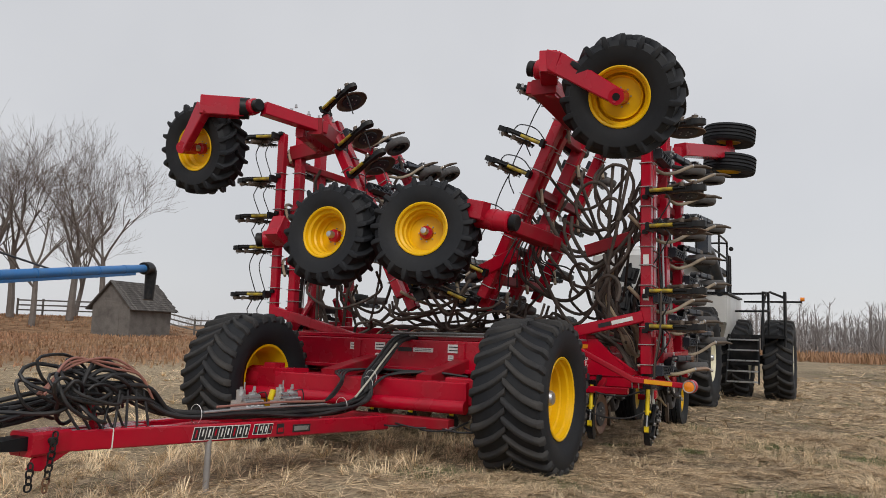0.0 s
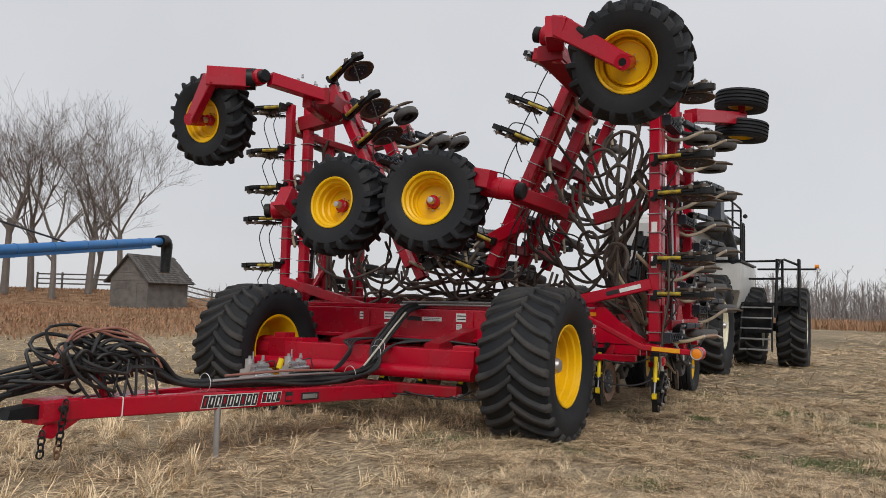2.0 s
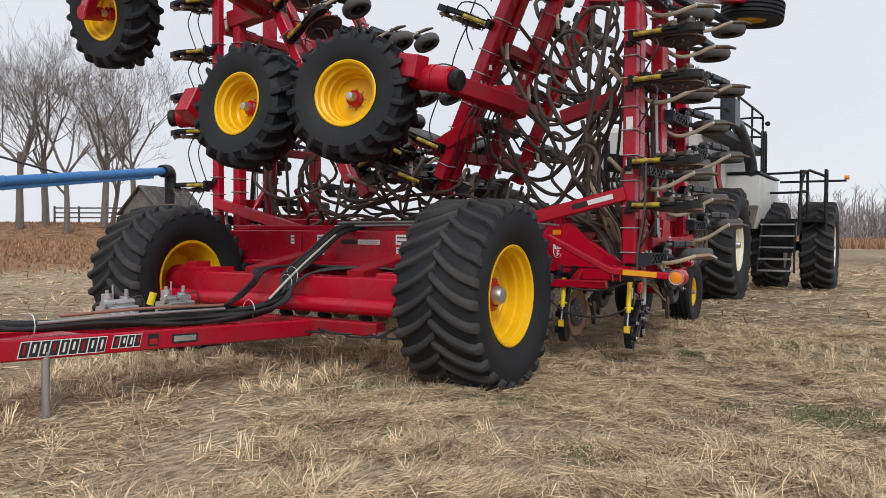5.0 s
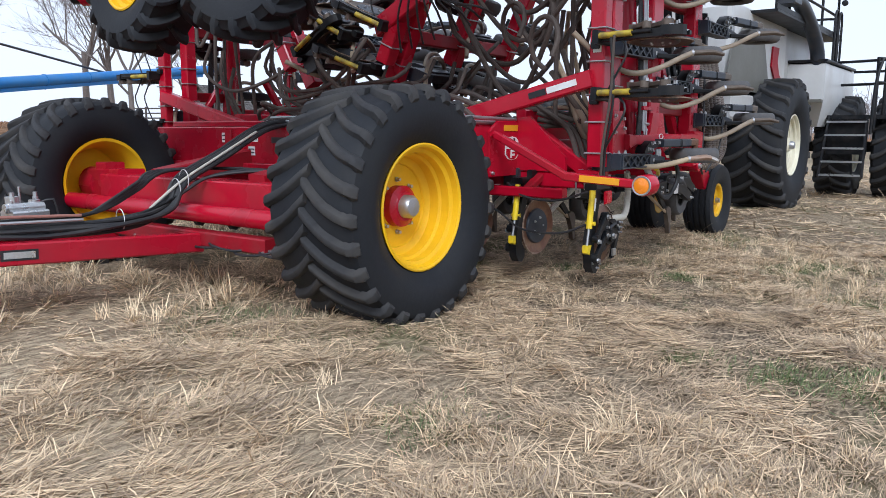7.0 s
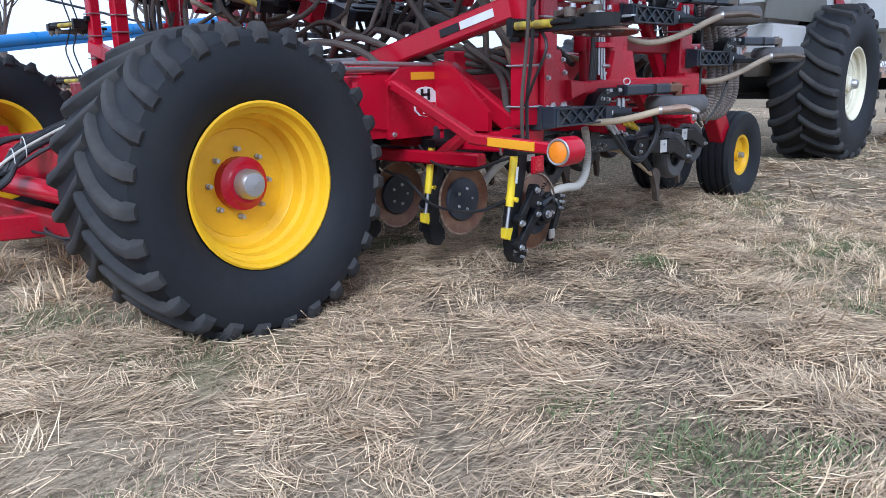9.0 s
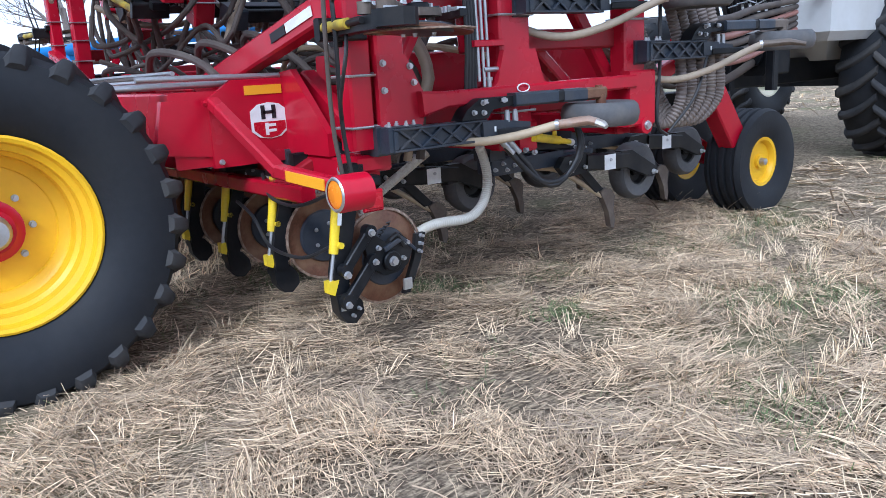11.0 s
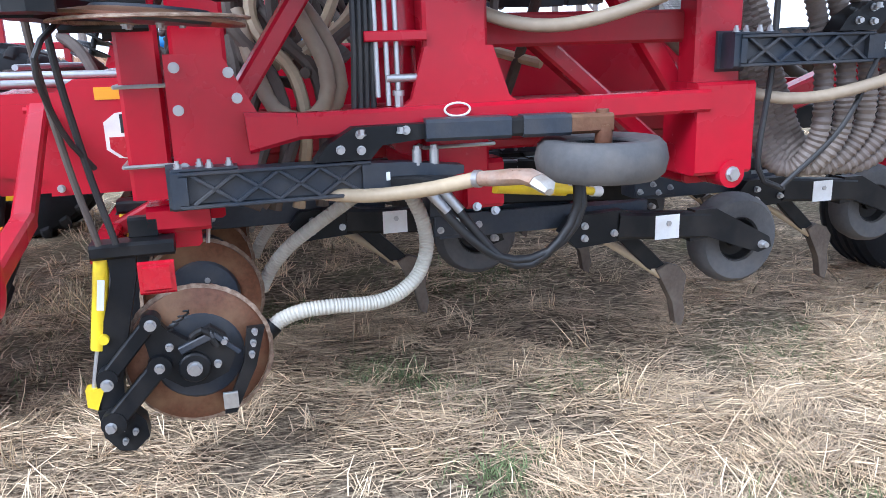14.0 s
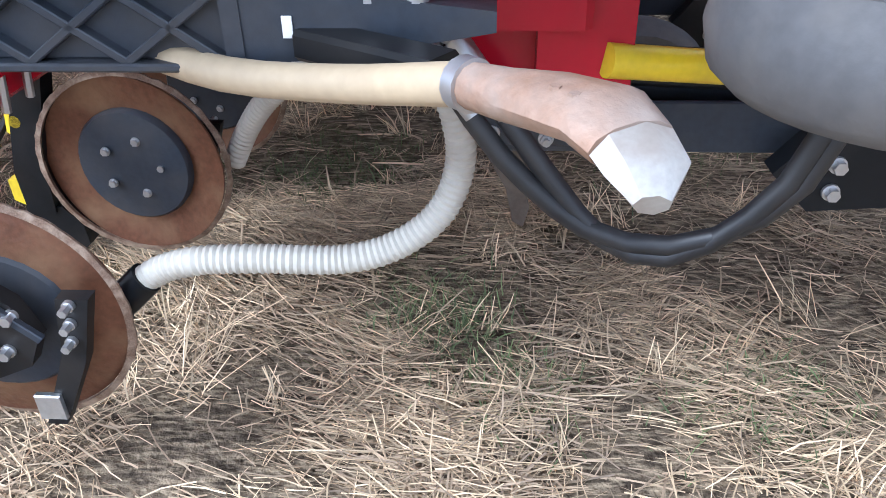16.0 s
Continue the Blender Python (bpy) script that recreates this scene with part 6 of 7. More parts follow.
cpart("marker_lamp", Shape().cyl((3.96, 12.58, 2.62), (4.06, 12.58, 2.62), 0.05), ORANGE, "amber marker lamp")
# meters, pipes and frame at the front of the cart
for k in range(8):
    x = -1.6 + 0.42 * k
    cpart("meter_body", Shape().box((x - 0.13, 7.0, 1.15), (x + 0.13, 7.5, 1.6), 0.02).cyl((x, 6.95, 1.35), (x, 7.55, 1.35), 0.1), BLACK)
    cpart("air_line", Shape().tube([(x, 7.0, 1.3), (x * 0.9 + 0.1, 6.3, 1.1), (x * 0.7 + 0.3, 5.6, 1.2), (x * 0.5 + 0.8, 5.0, 1.35), (x * 0.3 + 1.4, 4.6, 1.5)], 0.045, 10, 0.1), HOSE_GREY)
for x in (0.5, 1.1, 1.6):
    cpart("front_frame", Shape().beam((x, 6.9, 1.0), (x, 6.9, 3.0), 0.10, 0.10, (0, 1, 0)), BLACK)
cpart("front_frame", Shape().beam((0.4, 6.9, 1.75), (1.7, 6.9, 1.75), 0.10, 0.12).beam((0.4, 6.85, 2.3), (1.7, 6.85, 2.3), 0.06, 0.08), BLACK)
for k in range(9):
    cpart("manifold_port", Shape().cyl((1.1 + 0.07 * k, 6.75, 1.9), (1.1 + 0.07 * k, 6.75, 2.35), 0.028, n=10), BLACK)
cpart("fan_housing", Shape().lathe([(0, 0.18), (0.32, 0.18), (0.36, 0.12), (0.36, -0.12), (0.32, -0.18), (0, -0.18)], pose(0.9, 6.7, 1.45, 0, 0, 0), 24), BLACK)
for k in range(4):
    cpart("manifold_plate", Shape().box((0.95 + 0.22 * k, 6.55, 2.0 + 0.1 * (k % 2)), (1.10 + 0.22 * k, 6.60, 2.32 + 0.1 * (k % 2)), 0.01).moved(Matrix.Translation((1.4, 6.6, 2.2)) @ pose(0, 0, 0, 18, 12, 0) @ Matrix.Translation((-1.4, -6.6, -2.2))), BLACK)
for k in range(12):
    x = 0.75 + 0.085 * k
    cpart("manifold_hose", Shape().tube([(x, 6.7, 1.75), (x + 0.03, 6.55, 2.0), (x - 0.02, 6.5, 2.25 + 0.05 * (k % 3)), (x + 0.05, 6.62, 2.5)], 0.024, 8, 0.08), HOSE_BLACK)
for k, (x, z, ax, az) in enumerate(((0.85, 2.55, 14, 8), (1.22, 2.72, -18, -12), (1.52, 2.42, 22, 15), (1.05, 2.15, -10, 20), (1.62, 2.85, 12, -8))):
    cpart("manifold_plate", Shape().box((-0.17, -0.012, -0.16), (0.17, 0.012, 0.16), 0.006).box((-0.06, -0.08, -0.09), (0.07, 0.0, 0.06), 0.01).cyl((0.1, -0.05, -0.1), (0.1, -0.05, 0.12), 0.03, n=10).moved(pose(x, 6.45, z, ax, 10, az)), BLACK)
for k in range(10):
    cpart("wire_clip", Shape().cyl((0.75 + 0.1 * k, 6.45, 1.86 + 0.03 * (k % 3)), (0.86 + 0.1 * k, 6.45, 1.88 + 0.02 * (k % 2)), 0.007, n=6), ZINC)
cpart("lower_bin", Shape().loops([ring(0.8, 1.70, 7.3, 9.0, 1.48), ring(0.7, 1.78, 7.2, 9.1, 1.58), ring(0.7, 1.78, 7.2, 9.1, 1.92), ring(0.75, 1.74, 7.25, 9.05, 1.95)]), CART_GREY, "grey lower bin beside the wheel")


for ch in cart.children:
    if ch.name.split(".")[0] in ("meter_body", "air_line", "front_frame", "manifold_port", "manifold_plate", "manifold_hose", "wire_clip", "fan_housing"):
        ch.location.y = -0.55
cart.location = (0.06, 1.1, 0)


# ---- grain auger, shed, fence and trees ----
def blue_auger():
    a = thing("grain_auger", "long blue grain auger with a black spout", "grain auger")
    S, E = Vector((-28.8, 21.9, 4.5)), Vector((-21.0, 0.1, 1.95))
    d = (E - S).normalized()
    part("tube", Shape().cyl(S, E, 0.21, n=24), BLUE, a)
    part("tube", Shape().beam(S + Vector((0, 0, -0.27)) + d * 1.2, E + Vector((0, 0, -0.27)), 0.14, 0.14), BLUE, a)
    for k in range(9):
        c = S + (E - S) * (0.1 + 0.1 * k)
        part("brace", Shape().beam(c, c + Vector((0, 0, -0.36)), 0.05, 0.05), BLUE, a)
        part("band", Shape().cyl(c - d * 0.04, c + d * 0.04, 0.23, n=24), BLUE, a)
    L = E - S
    part("truss_cable", Shape().cyl(S + L * 0.36 + Vector((0, 0, 0.18)), S + L * 0.72 + Vector((0, 0, 2.1)), 0.045, n=8), IRON, a)
    part("truss_post", Shape().beam(S + L * 0.72, S + L * 0.72 + Vector((0, 0, 2.1)), 0.08, 0.08), BLUE, a)
    part("spout", Shape().tube([S + d * 0.3, S - d * 0.25 + Vector((0, 0, 0.02)), S - d * 0.50 + Vector((0, 0, -0.22)), S - d * 0.50 + Vector((0, 0, -0.7)), S - d * 0.42 + Vector((0, 0, -1.75))], 0.34, 14, 0.15, r_end=0.26), BLACK, a, "black rubber discharge spout")
    for o in (-1.2, 1.2):
        c = S + (E - S) * 0.74
        n = Vector((-d.y, d.x, 0)).normalized() * o
        part("leg", Shape().beam(c + n * 0.2, c + n + Vector((0, 0, -c.z + rise(c.x, c.y) + 0.45)), 0.08, 0.1), BLUE, a)
        ribbed_wheel(a, Matrix.Translation((c.x + n.x, c.y + n.y, rise(c.x, c.y) + 0.36)) @ pose(0, 0, 0, 0, 0, 25), 0.36, 0.22, 0.19, WHITE, label="small auger tyre")
    # undercarriage and hopper at the low end
    for k in range(4):
        c = S + (E - S) * (0.72 + 0.08 * k)
        part("lower_frame", Shape().beam(c + Vector((0.6, 0, -0.7)), c + Vector((0.6, -2.0, -0.75)), 0.12, 0.14).beam(c, c + Vector((0.6, 0.2, -0.75)), 0.08, 0.08), BLUE, a)
    part("hopper", Shape().loops([[E + Vector(v) for v in ((0.5, 0.5, -1.5), (0.5, -0.5, -1.5), (-0.5, -0.5, -1.5), (-0.5, 0.5, -1.5))], [E + Vector(v) for v in ((0.9, 0.9, -0.9), (0.9, -0.9, -0.9), (-0.9, -0.9, -0.9), (-0.9, 0.9, -0.9))]]), BLUE, a)
    part("hopper_leg", Shape().beam(E + Vector((0.4, 0.2, -0.2)), E + Vector((0.4, 0.2, -E.z + 0.1)), 0.1, 0.1), BLUE, a)
    part("hopper_leg", Shape().beam(E + Vector((-0.4, -0.2, -0.2)), E + Vector((-0.4, -0.2, -E.z + 0.1)), 0.1, 0.1), BLUE, a)


blue_auger()


def screw_stand():
    """Red implement with a tall exposed screw, beyond the front of the drill."""
    a = thing("red_auger_stand", "red steel frame with a tall black screw conveyor", "implement")
    p, q = Vector((-9.4, -0.45, 0.9)), Vector((-9.5, 0.42, 3.42))
    d, s, u = basis(q - p)
    n, r0, r1 = 260, 0.05, 0.32
    inner, outer = [], []
    for k in range(n + 1):
        t = k / n
        ang = t * 13 * 6.28318
        c = p + (q - p) * t
        e = s * math.cos(ang) + u * math.sin(ang)
        inner.append(c + e * r0)
        outer.append(c + e * r1)
    vs = []
    for k in range(n + 1):
        vs += [inner[k] - d * 0.02, outer[k] - d * 0.014, outer[k] + d * 0.014, inner[k] + d * 0.02]
    fs = [(4 * k + i, 4 * k + (i + 1) % 4, 4 * k + 4 + (i + 1) % 4, 4 * k + 4 + i) for k in range(n) for i in range(4)]
    part("flighting", Shape().add(vs, fs), BLACK, a, "black spiral flighting")
    part("core", Shape().cyl(p - d * 0.1, q + d * 0.1, 0.05), BLACK, a)
    o = Vector((0, 0.36, -0.05))
    part("red_mast", Shape().beam(p + o - d * 0.4, q + o * 0.85 - d * 0.2, 0.12, 0.16), RED, a)
    part("chain_run", Shape().beam(p + o * 1.3 - d * 0.2, q + o * 1.1 - d * 0.25, 0.05, 0.04), BLACK, a)
    for z in (1.75, 2.45):
        part("frame_rail", Shape().beam((-9.6, -7.0, z), (-9.6, -0.5, z), 0.12, 0.12), DARKRED, a)
    for y in (-5.5, -3.5, -1.6, -0.6):
        part("frame_post", Shape().beam((-9.6, y, 0.0), (-9.6, y, 2.45), 0.12, 0.12, (0, 1, 0)), DARKRED, a)
    part("frame_foot", Shape().beam((-9.6, -0.6, 0.4), (-9.45, -0.2, 1.0), 0.12, 0.12), DARKRED, a)


screw_stand()


def wooden_shed():
    c = Vector((-41.5, 32.2, 0))
    base = rise(c.x, c.y) - 0.12
    a = thing("wooden_shed", "small weathered grey board shed with a shingle roof", "shed", at=(c.x, c.y, base))
    a.rotation_euler = (0, 0, radians(98))
    W, L, h, r = 3.3, 4.3, 2.25, 4.0      # gable along -x face, long side along -y
    bx, by = L / 2, W / 2
    body = Shape()
    body.loops([[Vector((x, y, z)) for x, y in ((bx, -by), (bx, by), (-bx, by), (-bx, -by))] for z in (0.0, h)])
    body.loops([[Vector((-bx, -by, h)), Vector((-bx, by, h)), Vector((-bx, 0, r - 0.1))], [Vector((bx, -by, h)), Vector((bx, by, h)), Vector((bx, 0, r - 0.1))]])
    wall = part("wall", body, OLD_WOOD, a)
    n = 13
    for k in range(n):
        z0 = h * k / n
        s = Shape().box((-bx, -by - 0.035, z0 + 0.008), (bx, -by - 0.005, z0 + h / n - 0.006), 0.004)
        part("board", s, OLD_WOOD, wall)
    m = 20
    for k in range(m):
        z0 = (r - 0.15) * k / m
        half = by if z0 < h else by * (r - z0) / (r - h)
        part("board", Shape().box((-bx - 0.035, -half, z0 + 0.008), (-bx - 0.005, half, z0 + (r - 0.15) / m - 0.006), 0.004), OLD_WOOD, wall)
    part("door", Shape().box((-bx - 0.07, -0.75, 0.05), (-bx - 0.036, 0.25, 1.95), 0.004), OLD_WOOD, a)
    part("corner_board", Shape().box((-bx - 0.06, -by - 0.06, 0), (-bx + 0.1, -by + 0.08, h), 0.004), OLD_WOOD, a)
    for sgn in (-1, 1):
        e = Vector((0, sgn * (by + 0.38), h - 0.28))
        ridge = Vector((0, 0, r))
        roof = part("roof", Shape().plate([Vector((-bx - 0.3, e.y, e.z)), Vector((bx + 0.3, e.y, e.z)), Vector((bx + 0.3, 0, r)), Vector((-bx - 0.3, 0, r))], 0.05, (ridge - e).cross(Vector((1, 0, 0)))), SHINGLE, a)
        rr = random.Random(3 + sgn)
        for row in range(13):
            f = row / 13
            p = e + (ridge - e) * f
            q = e + (ridge - e) * (f + 0.1)
            up = (ridge - e).cross(Vector((1, 0, 0))).normalized()
            if up.z < 0:
                up = -up
            s = Shape()
            x = -bx - 0.32
            while x < bx + 0.3:
                w = rr.uniform(0.1, 0.22)
                o = up * (0.05 + rr.uniform(0, 0.015))
                s.beam(Vector((x + w / 2, 0, 0)) + p + o, Vector((x + w / 2, 0, 0)) + q + up * 0.03, w - 0.008, 0.018)
                x += w
            part("shingle_course", s, SHINGLE, roof)


wooden_shed()


def bare_tree(seed, height, spread=1.0, lift=0.20):
    """Tapered trunk with limbs in one mesh, fine twigs in another."""
    r = random.Random(seed)
    trunk, tw_v, tw_f = Shape(), [], []

    def limb(p, d, length, rad, depth):
        n = 4 if depth < 3 else 3
        pts, dd, c = [p.copy()], d.copy(), p.copy()
        for i in range(n):
            dd = (dd + Vector((r.uniform(-1, 1), r.uniform(-1, 1), r.uniform(-0.3, 0.8))) * (0.16 if depth else 0.06)).normalized()
            c = c + dd * length / n
            pts.append(c.copy())
        end = rad * (0.62 if depth < 3 else 0.4)
        if depth < 3:
            trunk.tube(pts, rad, 7 if depth < 2 else 5, 10.0, r_end=end)
        else:
            for i in range(len(pts) - 1):
                a, b = pts[i], pts[i + 1]
                _, s, u = basis(b - a)
                k = len(tw_v)
                ra = rad + (end - rad) * i / n
                for q in (a, b):
                    for ang in (0, 2.094, 4.189):
                        tw_v.append(q + (s * math.cos(ang) + u * math.sin(ang)) * ra)
                for j in range(3):
                    tw_f.append((k + j, k + (j + 1) % 3, k + 3 + (j + 1) % 3, k + 3 + j))
        if depth >= 5:
            return
        kids = (4, 4, 4, 4, 3)[depth]
        for i in range(kids):
            f = r.uniform(0.35, 1.0) if depth else r.uniform(0.45, 1.0)
            j = min(n - 1, int(f * n))
            base = pts[j] + (pts[j + 1] - pts[j]) * (f * n - j)
            ax = basis(dd)[1]
            ax = Matrix.Rotation(r.uniform(0, 6.28), 3, dd) @ ax
            nd = (dd * r.uniform(0.8, 1.1) + ax * r.uniform(0.35, 0.8) * spread + Vector((0, 0, lift))).normalized()
            nd.z = max(nd.z, 0.08)
            limb(base, nd, length * r.uniform(0.60, 0.86), max(0.009, end * r.uniform(0.5, 0.75)), depth + 1)

    limb(Vector((0, 0, 0)), Vector((r.uniform(-0.08, 0.08), r.uniform(-0.08, 0.08), 1)).normalized(), height * 0.36, height * 0.019, 0)
    return trunk, tw_v, tw_f


TREES = ((-51.1, 27.1, 16.0, 11), (-51.5, 29.4, 15.5, 12), (-48.3, 29.0, 13, 13), (-48.9, 32.6, 16.5, 14), (-47.0, 33.8, 14.8, 25), (-46, 12, 16, 16), (-50, 3, 17, 17), (-43, -5, 15, 18), (-52, 17, 17, 19), (-58, 40, 13, 20))
for x, y, h, seed in TREES:
    trunk, tv, tf = bare_tree(seed, h, 1.6 if seed in (14, 25) else 1.25, 0.50 if seed in (14, 25) else 0.20)
    t = thing("bare_tree", "tall leafless tree with grey bark", "tree", "bare trees behind the shed", at=(x, y, rise(x, y) - 0.1))
    part("trunk", trunk, BARK, t)
    me = bpy.data.meshes.new("crown")
    me.from_pydata([tuple(v) for v in tv], [], tf)
    me.materials.append(TWIG)
    crown = new("crown", me)
    crown.parent = t

# board fence behind the shed
fence = thing("board_fence", "low grey rail fence beyond the shed", "fence")
for k in range(14):
    x, y = -56 + 1.9 * k, 33 + 0.95 * k
    part("post", Shape().box((x - 0.06, y - 0.06, rise(x, y) - 0.1), (x + 0.06, y + 0.06, rise(x, y) + 1.5)), OLD_WOOD, fence)
    if k < 13:
        for z in (0.55, 0.95, 1.35):
            part("rail", Shape().beam((x, y, rise(x, y) + z), (x + 1.9, y + 0.95, rise(x + 1.9, y + 0.95) + z), 0.03, 0.12), OLD_WOOD, fence)


# far woods and hedge line: many thin bare stems
def far_woods():
    r = np.random.RandomState(5)
    V, F = [], []

    def stem(p, q, w):
        k = len(V)
        dirv = np.array([p[0] - 5, p[1] + 5, 0.0])
        s = np.cross(dirv / np.linalg.norm(dirv), np.array([0, 0, 1.0])) * w
        V.extend([p - s, p + s, q + s * 0.3, q - s * 0.3])
        F.append((k, k + 1, k + 2, k + 3))

    def row(n, x0, y0, x1, y1, depth, h0, h1):
        for _ in range(n):
            t = r.rand()
            p = np.array([x0 + (x1 - x0) * t + r.uniform(-depth, depth), y0 + (y1 - y0) * t + r.uniform(-depth, depth), 0.0])
            h = r.uniform(h0, h1) * (0.7 + 0.3 * math.sin(t * 37) + 0.15 * math.sin(t * 91))
            top = p + np.array([r.uniform(-0.5, 0.5), r.uniform(-0.5, 0.5), h])
            stem(p, top, 0.05 + 0.006 * h)
            for _ in range(9):
                f = r.uniform(0.25, 0.95)
                b = p + (top - p) * f
                L = h * 0.33 * (1.1 - f) + 0.5
                e = b + np.array([r.uniform(-1, 1) * L, r.uniform(-1, 1) * L, r.uniform(0.5, 1.2) * L])
                stem(b, e, 0.028)
                for _ in range(2):
                    g = b + (e - b) * r.uniform(0.3, 0.9)
                    stem(g, g + np.array([r.uniform(-1, 1), r.uniform(-1, 1), r.uniform(0.3, 1.0)]) * L * 0.5, 0.02)

    row(1500, -12, 96, 95, 86, 9, 4.0, 7.2)
    row(700, -12, 88, 95, 80, 4, 1.2, 3.0)
    row(300, -260, 240, 120, 330, 20, 5, 9)
    stuff_mesh("far_woods", V, F, WOODS, "grey band of leafless woodland along the far field edge", "woods")


far_woods()


# ---- straw, stubble and grass ----
def strips(n, cx, cy, length, width, lift, lean, head, seed, bend=0.25):
    """Bent two-piece blades as arrays: root places, lengths, headings, rise of the tip."""
    r = np.random.RandomState(seed)
    dx, dy = np.cos(head), np.sin(head)
    hl = length * np.cos(lean)
    vz = length * np.sin(lean)
    sx, sy = -dy * width / 2, dx * width / 2
    z0 = lift
    b = r.uniform(-bend, bend, n)
    mx, my = cx + dx * hl * 0.5 - dy * hl * b * 0.4, cy + dy * hl * 0.5 + dx * hl * b * 0.4
    mz = z0 + vz * 0.58
    ex, ey, ez = cx + dx * hl, cy + dy * hl, z0 + vz
    tw = r.uniform(-0.6, 0.6, n) * width
    V = np.empty((n, 6, 3), np.float32)
    for i, (px, py, pz, f) in enumerate(((cx, cy, z0, 1.0), (mx, my, mz, 1.0), (ex, ey, ez, 0.6))):
        V[:, 2 * i] = np.stack([px + sx * f, py + sy * f, pz + tw * 0.5], 1)
        V[:, 2 * i + 1] = np.stack([px - sx * f, py - sy * f, pz - tw * 0.5], 1)
    k = (np.arange(n) * 6)[:, None]
    F = np.concatenate([k + np.array([[0, 1, 3, 2]]), k + np.array([[2, 3, 5, 4]])], 0)
    return V.reshape(-1, 3), F


def join_strips(items):
    V, F, o = [], [], 0
    for v, f in items:
        V.append(v)
        F.append(f + o)
        o += len(v)
    return np.concatenate(V), np.concatenate(F)


def field_noise(x, y, s):
    return np.sin(x * 1.3 * s + 0.7) * np.cos(y * 1.1 * s - 0.4) + 0.6 * np.sin(x * 2.9 * s + y * 1.7 * s) + 0.4 * np.cos(y * 4.1 * s - x * 2.3 * s)


def mat_heading(x, y, seed, size):
    """Straw lies combed in patches: each patch of about size metres has its own heading."""
    r = np.random.RandomState(seed)
    table = r.uniform(0, math.pi, 4096)
    jx = x + 0.35 * size * np.sin(y * 2.9 / size) + 0.2 * size * np.sin(y * 7.1 / size + x * 3.0)
    jy = y + 0.35 * size * np.cos(x * 3.1 / size) + 0.2 * size * np.cos(x * 6.3 / size - y * 2.0)
    ix, iy = np.floor(jx / size).astype(int), np.floor(jy / size).astype(int)
    return table[(ix * 73 + iy * 151) % 4096]


STRAW_ZONES = ((270000, 1.4, 6.0, -4.6, 5.8, 0.0032, 0.04, 0.22), (90000, -2.5, 6.0, -8.0, -1.5, 0.0044, 0.05, 0.22), (60000, -2.6, 1.8, -1.5, 6.0, 0.0034, 0.04, 0.19), (90000, 4.6, 12.0, -7.0, 12.0, 0.0055, 0.06, 0.24), (20000, -10.0, 2.0, -9.0, 6.0, 0.008, 0.08, 0.3), (75000, 1.5, 16.0, 5.0, 26.0, 0.010, 0.10, 0.32), (20000, -20.0, -2.0, -6.0, 26.0, 0.013, 0.12, 0.34), (14000, 4.0, 30.0, 20.0, 60.0, 0.022, 0.2, 0.5))


def lay_straw(name, share_of, seed, low, high, wide, mat, label, loose):
    """Flat straw in combed patches; clumps lift it into a mat."""
    r = np.random.RandomState(seed)
    items = []
    for i, (n, x0, x1, y0, y1, w, l0, l1) in enumerate(STRAW_ZONES):
        n = int(n * share_of)
        x, y = r.uniform(x0, x1, n), r.uniform(y0, y1, n)
        clump = field_noise(x, y, 1.7) + 0.8 * field_noise(y, x, 4.3)
        keep = r.rand(n) < np.clip(0.54 + 0.55 * clump, 0.06, 1)
        x, y, clump = x[keep], y[keep], clump[keep]
        n = len(x)
        L = l0 + (l1 - l0) * r.beta(1.3, 2.8, n)
        big = mat_heading(x, y, 7, 0.62)
        small = mat_heading(x + 3.3, y + 1.7, 8, 0.23)
        flow = np.where(r.rand(n) < 0.55, big, small)
        drawn = (x < 3.1) & (y > 0.8) & (y < 6.0) & (r.rand(n) < 0.6)
        flow = np.where(drawn, 1.45 + 0.3 * np.sin(x * 2.1) + 0.25 * np.sin(y * 3.0), flow)
        stray = r.rand(n) < loose
        head = flow + np.where(stray, r.uniform(-1.6, 1.6, n), r.normal(0, 0.20, n)) + math.pi * r.randint(0, 2, n)
        lean = np.abs(r.normal(0.02, 0.09, n)) + np.where(r.rand(n) < 0.05, r.uniform(0.2, 0.8, n), 0)
        lift = r.uniform(low, high, n) + 0.028 * np.clip(clump, 0, 2)
        items.append(strips(n, x, y, L, w * wide * r.uniform(0.45, 1.5, n), lift, lean, head, seed + 40 + i))
    V, F = join_strips(items)
    stuff_mesh(name, V, F, mat, label, "straw")


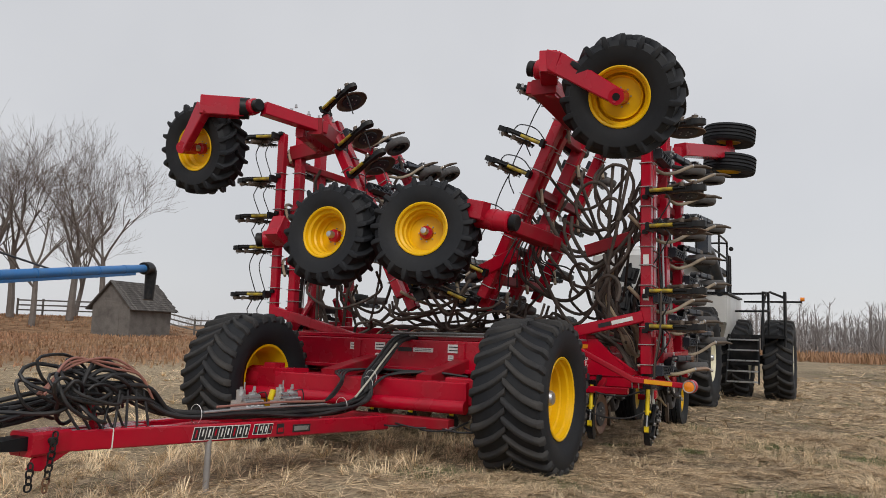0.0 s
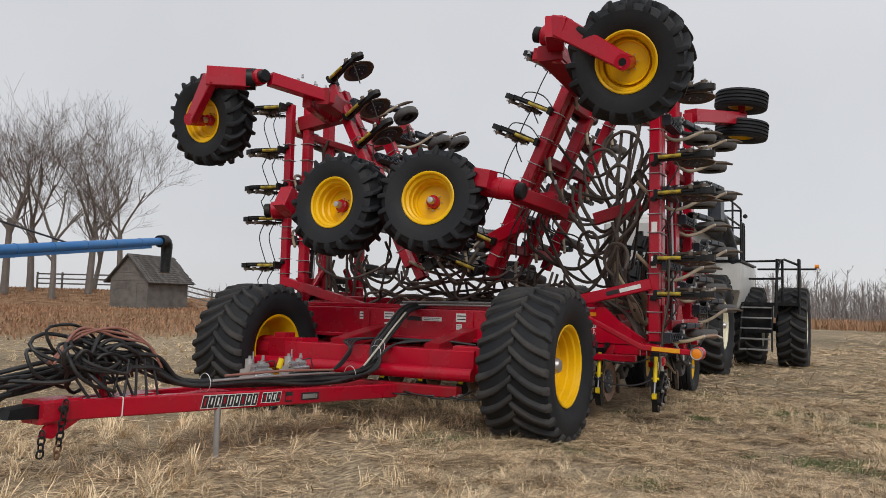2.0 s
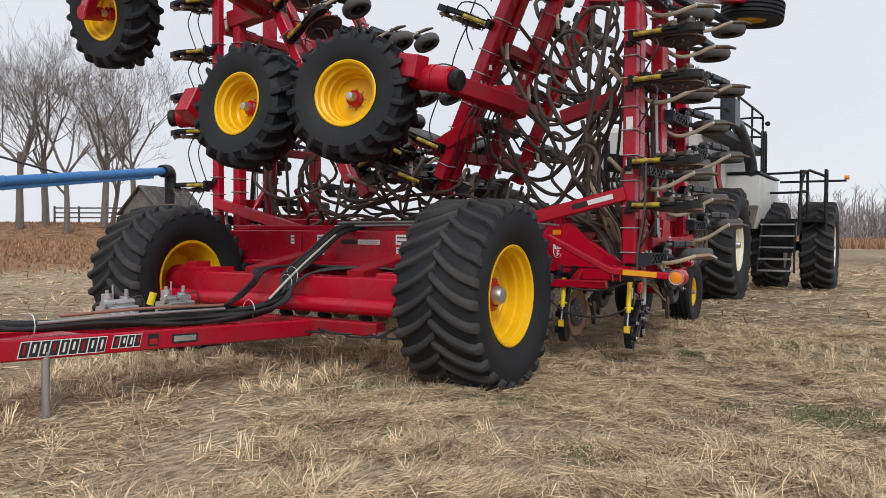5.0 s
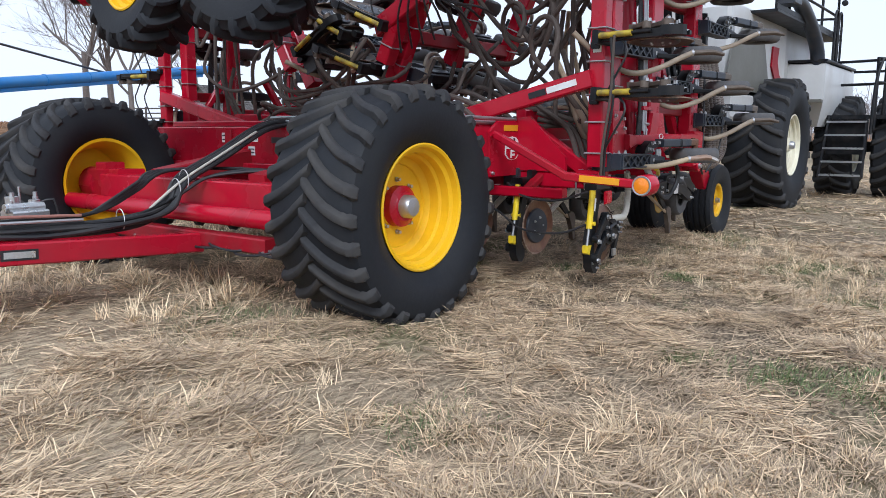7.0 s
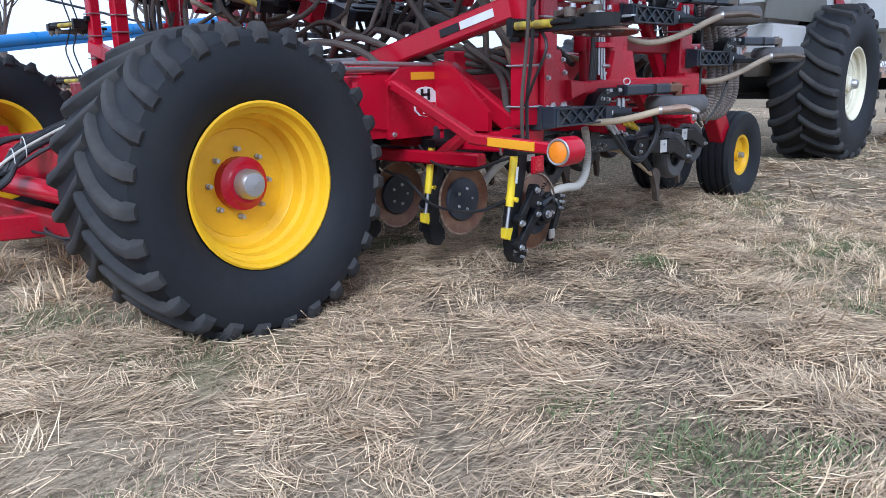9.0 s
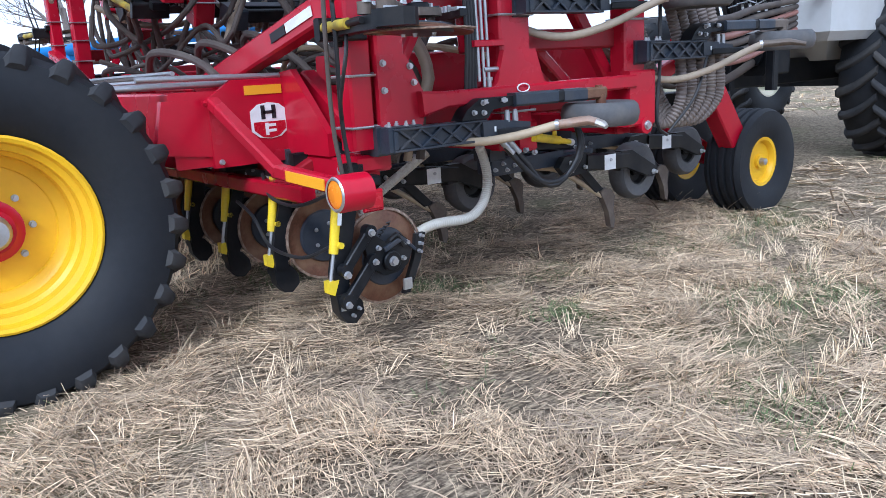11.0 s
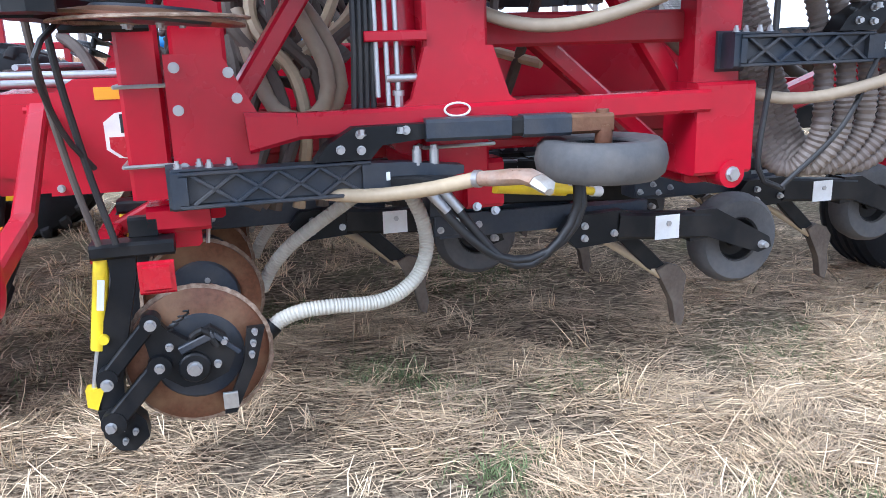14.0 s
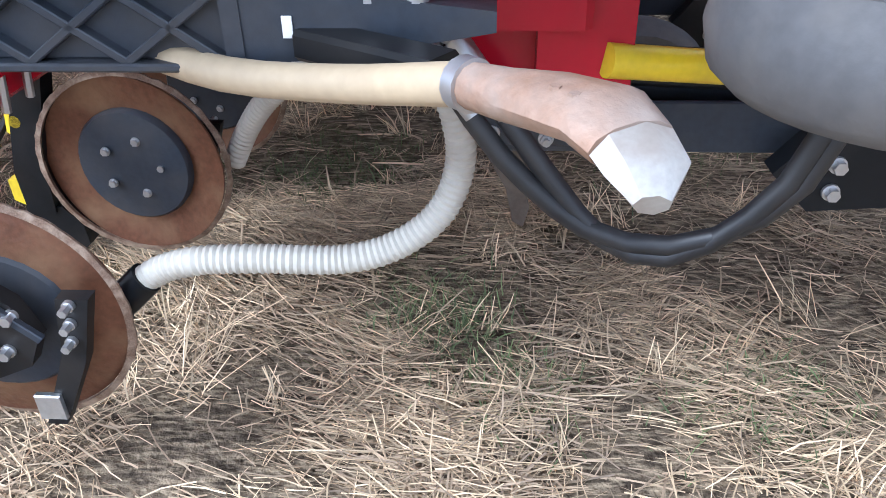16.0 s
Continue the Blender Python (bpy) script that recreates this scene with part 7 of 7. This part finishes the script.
def straw_tufts():
    """Fans of cut stems pressed down by wheels, each with its own heading."""
    r = np.random.RandomState(91)
    items = []
    for i, (m, x0, x1, y0, y1, w) in enumerate(((300, 1.6, 6.2, -4.6, 5.6, 0.0031), (260, -2.5, 6.0, -8.4, -3.0, 0.0040), (420, 4.5, 14.0, -6.0, 14.0, 0.0060), (300, 0.0, 12.0, 12.0, 30.0, 0.010))):
        tx, ty = r.uniform(x0, x1, m), r.uniform(y0, y1, m)
        keep = r.rand(m) < np.clip(0.55 + 0.4 * field_noise(tx, ty, 0.9), 0.1, 1)
        tx, ty = tx[keep], ty[keep]
        m = len(tx)
        b = 34
        size = np.repeat(r.uniform(0.6, 1.25, m), b)
        head = np.repeat(r.uniform(0, 6.28, m), b)
        tilt = np.repeat(r.uniform(0.05, 0.5, m), b)
        n = m * b
        cx = np.repeat(tx, b) + r.normal(0, 0.06, n) * size
        cy = np.repeat(ty, b) + r.normal(0, 0.06, n) * size
        L = size * r.uniform(0.07, 0.22, n)
        items.append(strips(n, cx, cy, L, w * r.uniform(0.6, 1.35, n), 0.012 + r.uniform(0, 0.02, n), np.clip(tilt + r.normal(0, 0.16, n), 0.02, 1.2), head + r.normal(0, 0.75, n), 95 + i))
    V, F = join_strips(items)
    stuff_mesh("straw_tufts", V, F, STRAW, "pale fans of flattened cut stems on the field", "straw")


def standing_stubble():
    r = np.random.RandomState(31)
    items = []
    for i, (x0, x1, y0, y1, w, row, gap) in enumerate(((1.0, 7.0, -8.2, 6.0, 0.0036, 0.30, 0.13), (-4.0, 1.0, -8.0, 3.0, 0.006, 0.30, 0.13), (7.0, 15.0, -4.0, 22.0, 0.010, 0.45, 0.5), (-14.0, -4.0, -6.0, 22.0, 0.012, 0.6, 0.6))):
        xs = np.arange(x0, x1, row)
        for x in xs:
            ys = np.arange(y0, y1, gap)
            ys = ys + r.uniform(-gap, gap, len(ys)) * 0.6
            px = x + r.normal(0, 0.03, len(ys)) + 0.06 * np.sin(ys * 1.3)
            keep = r.rand(len(ys)) < np.clip((0.5 if i == 1 else 0.30) + 0.38 * field_noise(px, ys, 0.8), 0.05, 0.9)
            px, ys = px[keep], ys[keep]
            b = 28 if i == 1 else 20
            n = len(px) * b
            if not n:
                continue
            cx = np.repeat(px, b) + r.normal(0, 0.028, n)
            cy = np.repeat(ys, b) + r.normal(0, 0.035, n)
            common = np.repeat(r.uniform(0, 6.28, len(px)), b)
            tilt = np.repeat(r.uniform(0.20, 1.0, len(px)), b)
            L = np.repeat(r.uniform(0.6, 1.1, len(px)), b) * r.uniform(0.06, 0.19, n) * (1.35 if i == 1 else 1.0)
            items.append(strips(n, cx, cy, L, w * r.uniform(0.6, 1.3, n), np.zeros(n), np.clip(tilt + r.normal(0, 0.30, n), 0.08, 1.4), common + r.normal(0, 0.8, n), 60 + i))
    V, F = join_strips(items)
    stuff_mesh("standing_stubble", V, F, STUBBLE, "tufts of splayed pale stubble in rows", "stubble")


GREEN_SPOTS = ((4.09, 0.18, 0.16), (4.7, 0.1, 0.28), (4.1, 4.0, 0.5), (3.8, 3.5, 0.35), (2.4, 5.6, 0.5), (5.1, 0.2, 0.35), (2.75, 4.6, 0.45), (3.18, 2.65, 0.16), (2.2, 2.4, 0.22), (2.5, 2.62, 0.16), (1.3, 2.0, 0.4), (0.7, 3.3, 0.5), (2.5, 3.25, 0.2), (2.05, -0.45, 0.35), (1.2, -0.9, 0.4), (4.6, 2.2, 0.4), (5.2, 3.2, 0.6), (3.6, -1.6, 0.25))


def green_grass():
    r = np.random.RandomState(41)
    n = 130000
    x, y = r.uniform(-6, 14, n), r.uniform(-8, 16, n)
    f = field_noise(x, y, 0.55) + 0.5 * field_noise(x, y, 2.1)
    keep = f > 0.95
    x, y = x[keep], y[keep]
    xs, ys = [x], [y]
    for gx, gy, g in GREEN_SPOTS:
        m = int(2400 * g)
        xs.append(gx + r.normal(0, g * 0.55, m))
        ys.append(gy + r.normal(0, g * 0.55, m))
    x, y = np.concatenate(xs), np.concatenate(ys)
    n = len(x)
    items = [strips(n, x, y, r.uniform(0.025, 0.075, n), np.where(x > 5, 0.005, 0.0032) * r.uniform(0.6, 1.4, n), np.full(n, 0.004), r.uniform(0.25, 1.2, n), r.uniform(0, 6.28, n), 71)]
    V, F = join_strips(items)
    stuff_mesh("green_grass", V, F, GREEN, "patches of short green regrowth between the straw", "grass")


def brown_grass():
    r = np.random.RandomState(51)
    n = 75000
    x, y = r.uniform(-80, -13, n), r.uniform(-14, 70, n)
    d = -0.9 * x + 0.25 * y
    keep = (d > 16) & (r.rand(n) < np.clip((d - 14) / 10, 0.06, 1))
    x, y = x[keep], y[keep]
    z = np.array([rise(a, b) for a, b in zip(x, y)])
    n = len(x)
    items = [strips(n, x, y, r.uniform(0.07, 0.24, n), 0.055 * r.uniform(0.6, 1.4, n), z, r.uniform(0.9, 1.5, n), r.uniform(0, 6.28, n), 81)]
    n = 16000
    x, y = r.uniform(-10, 70, n), r.uniform(66, 84, n)
    items.append(strips(n, x, y, r.uniform(0.4, 1.0, n), 0.07 * r.uniform(0.6, 1.4, n), np.zeros(n), r.uniform(0.9, 1.5, n), r.uniform(0, 6.28, n), 82))
    V, F = join_strips(items)
    stuff_mesh("brown_grass", V, F, BROWN_GRASS, "tall rust-brown dry grass along the field edge", "grass")


lay_straw("old_straw", 0.52, 22, 0.001, 0.012, 1.15, OLD_STRAW, "brown weathered straw matted close to the soil", 0.35)
lay_straw("loose_straw", 0.70, 21, 0.004, 0.022, 0.85, STRAW, "loose tan straw lying in combed mats over the field", 0.14)
straw_tufts()
standing_stubble()
green_grass()
brown_grass()
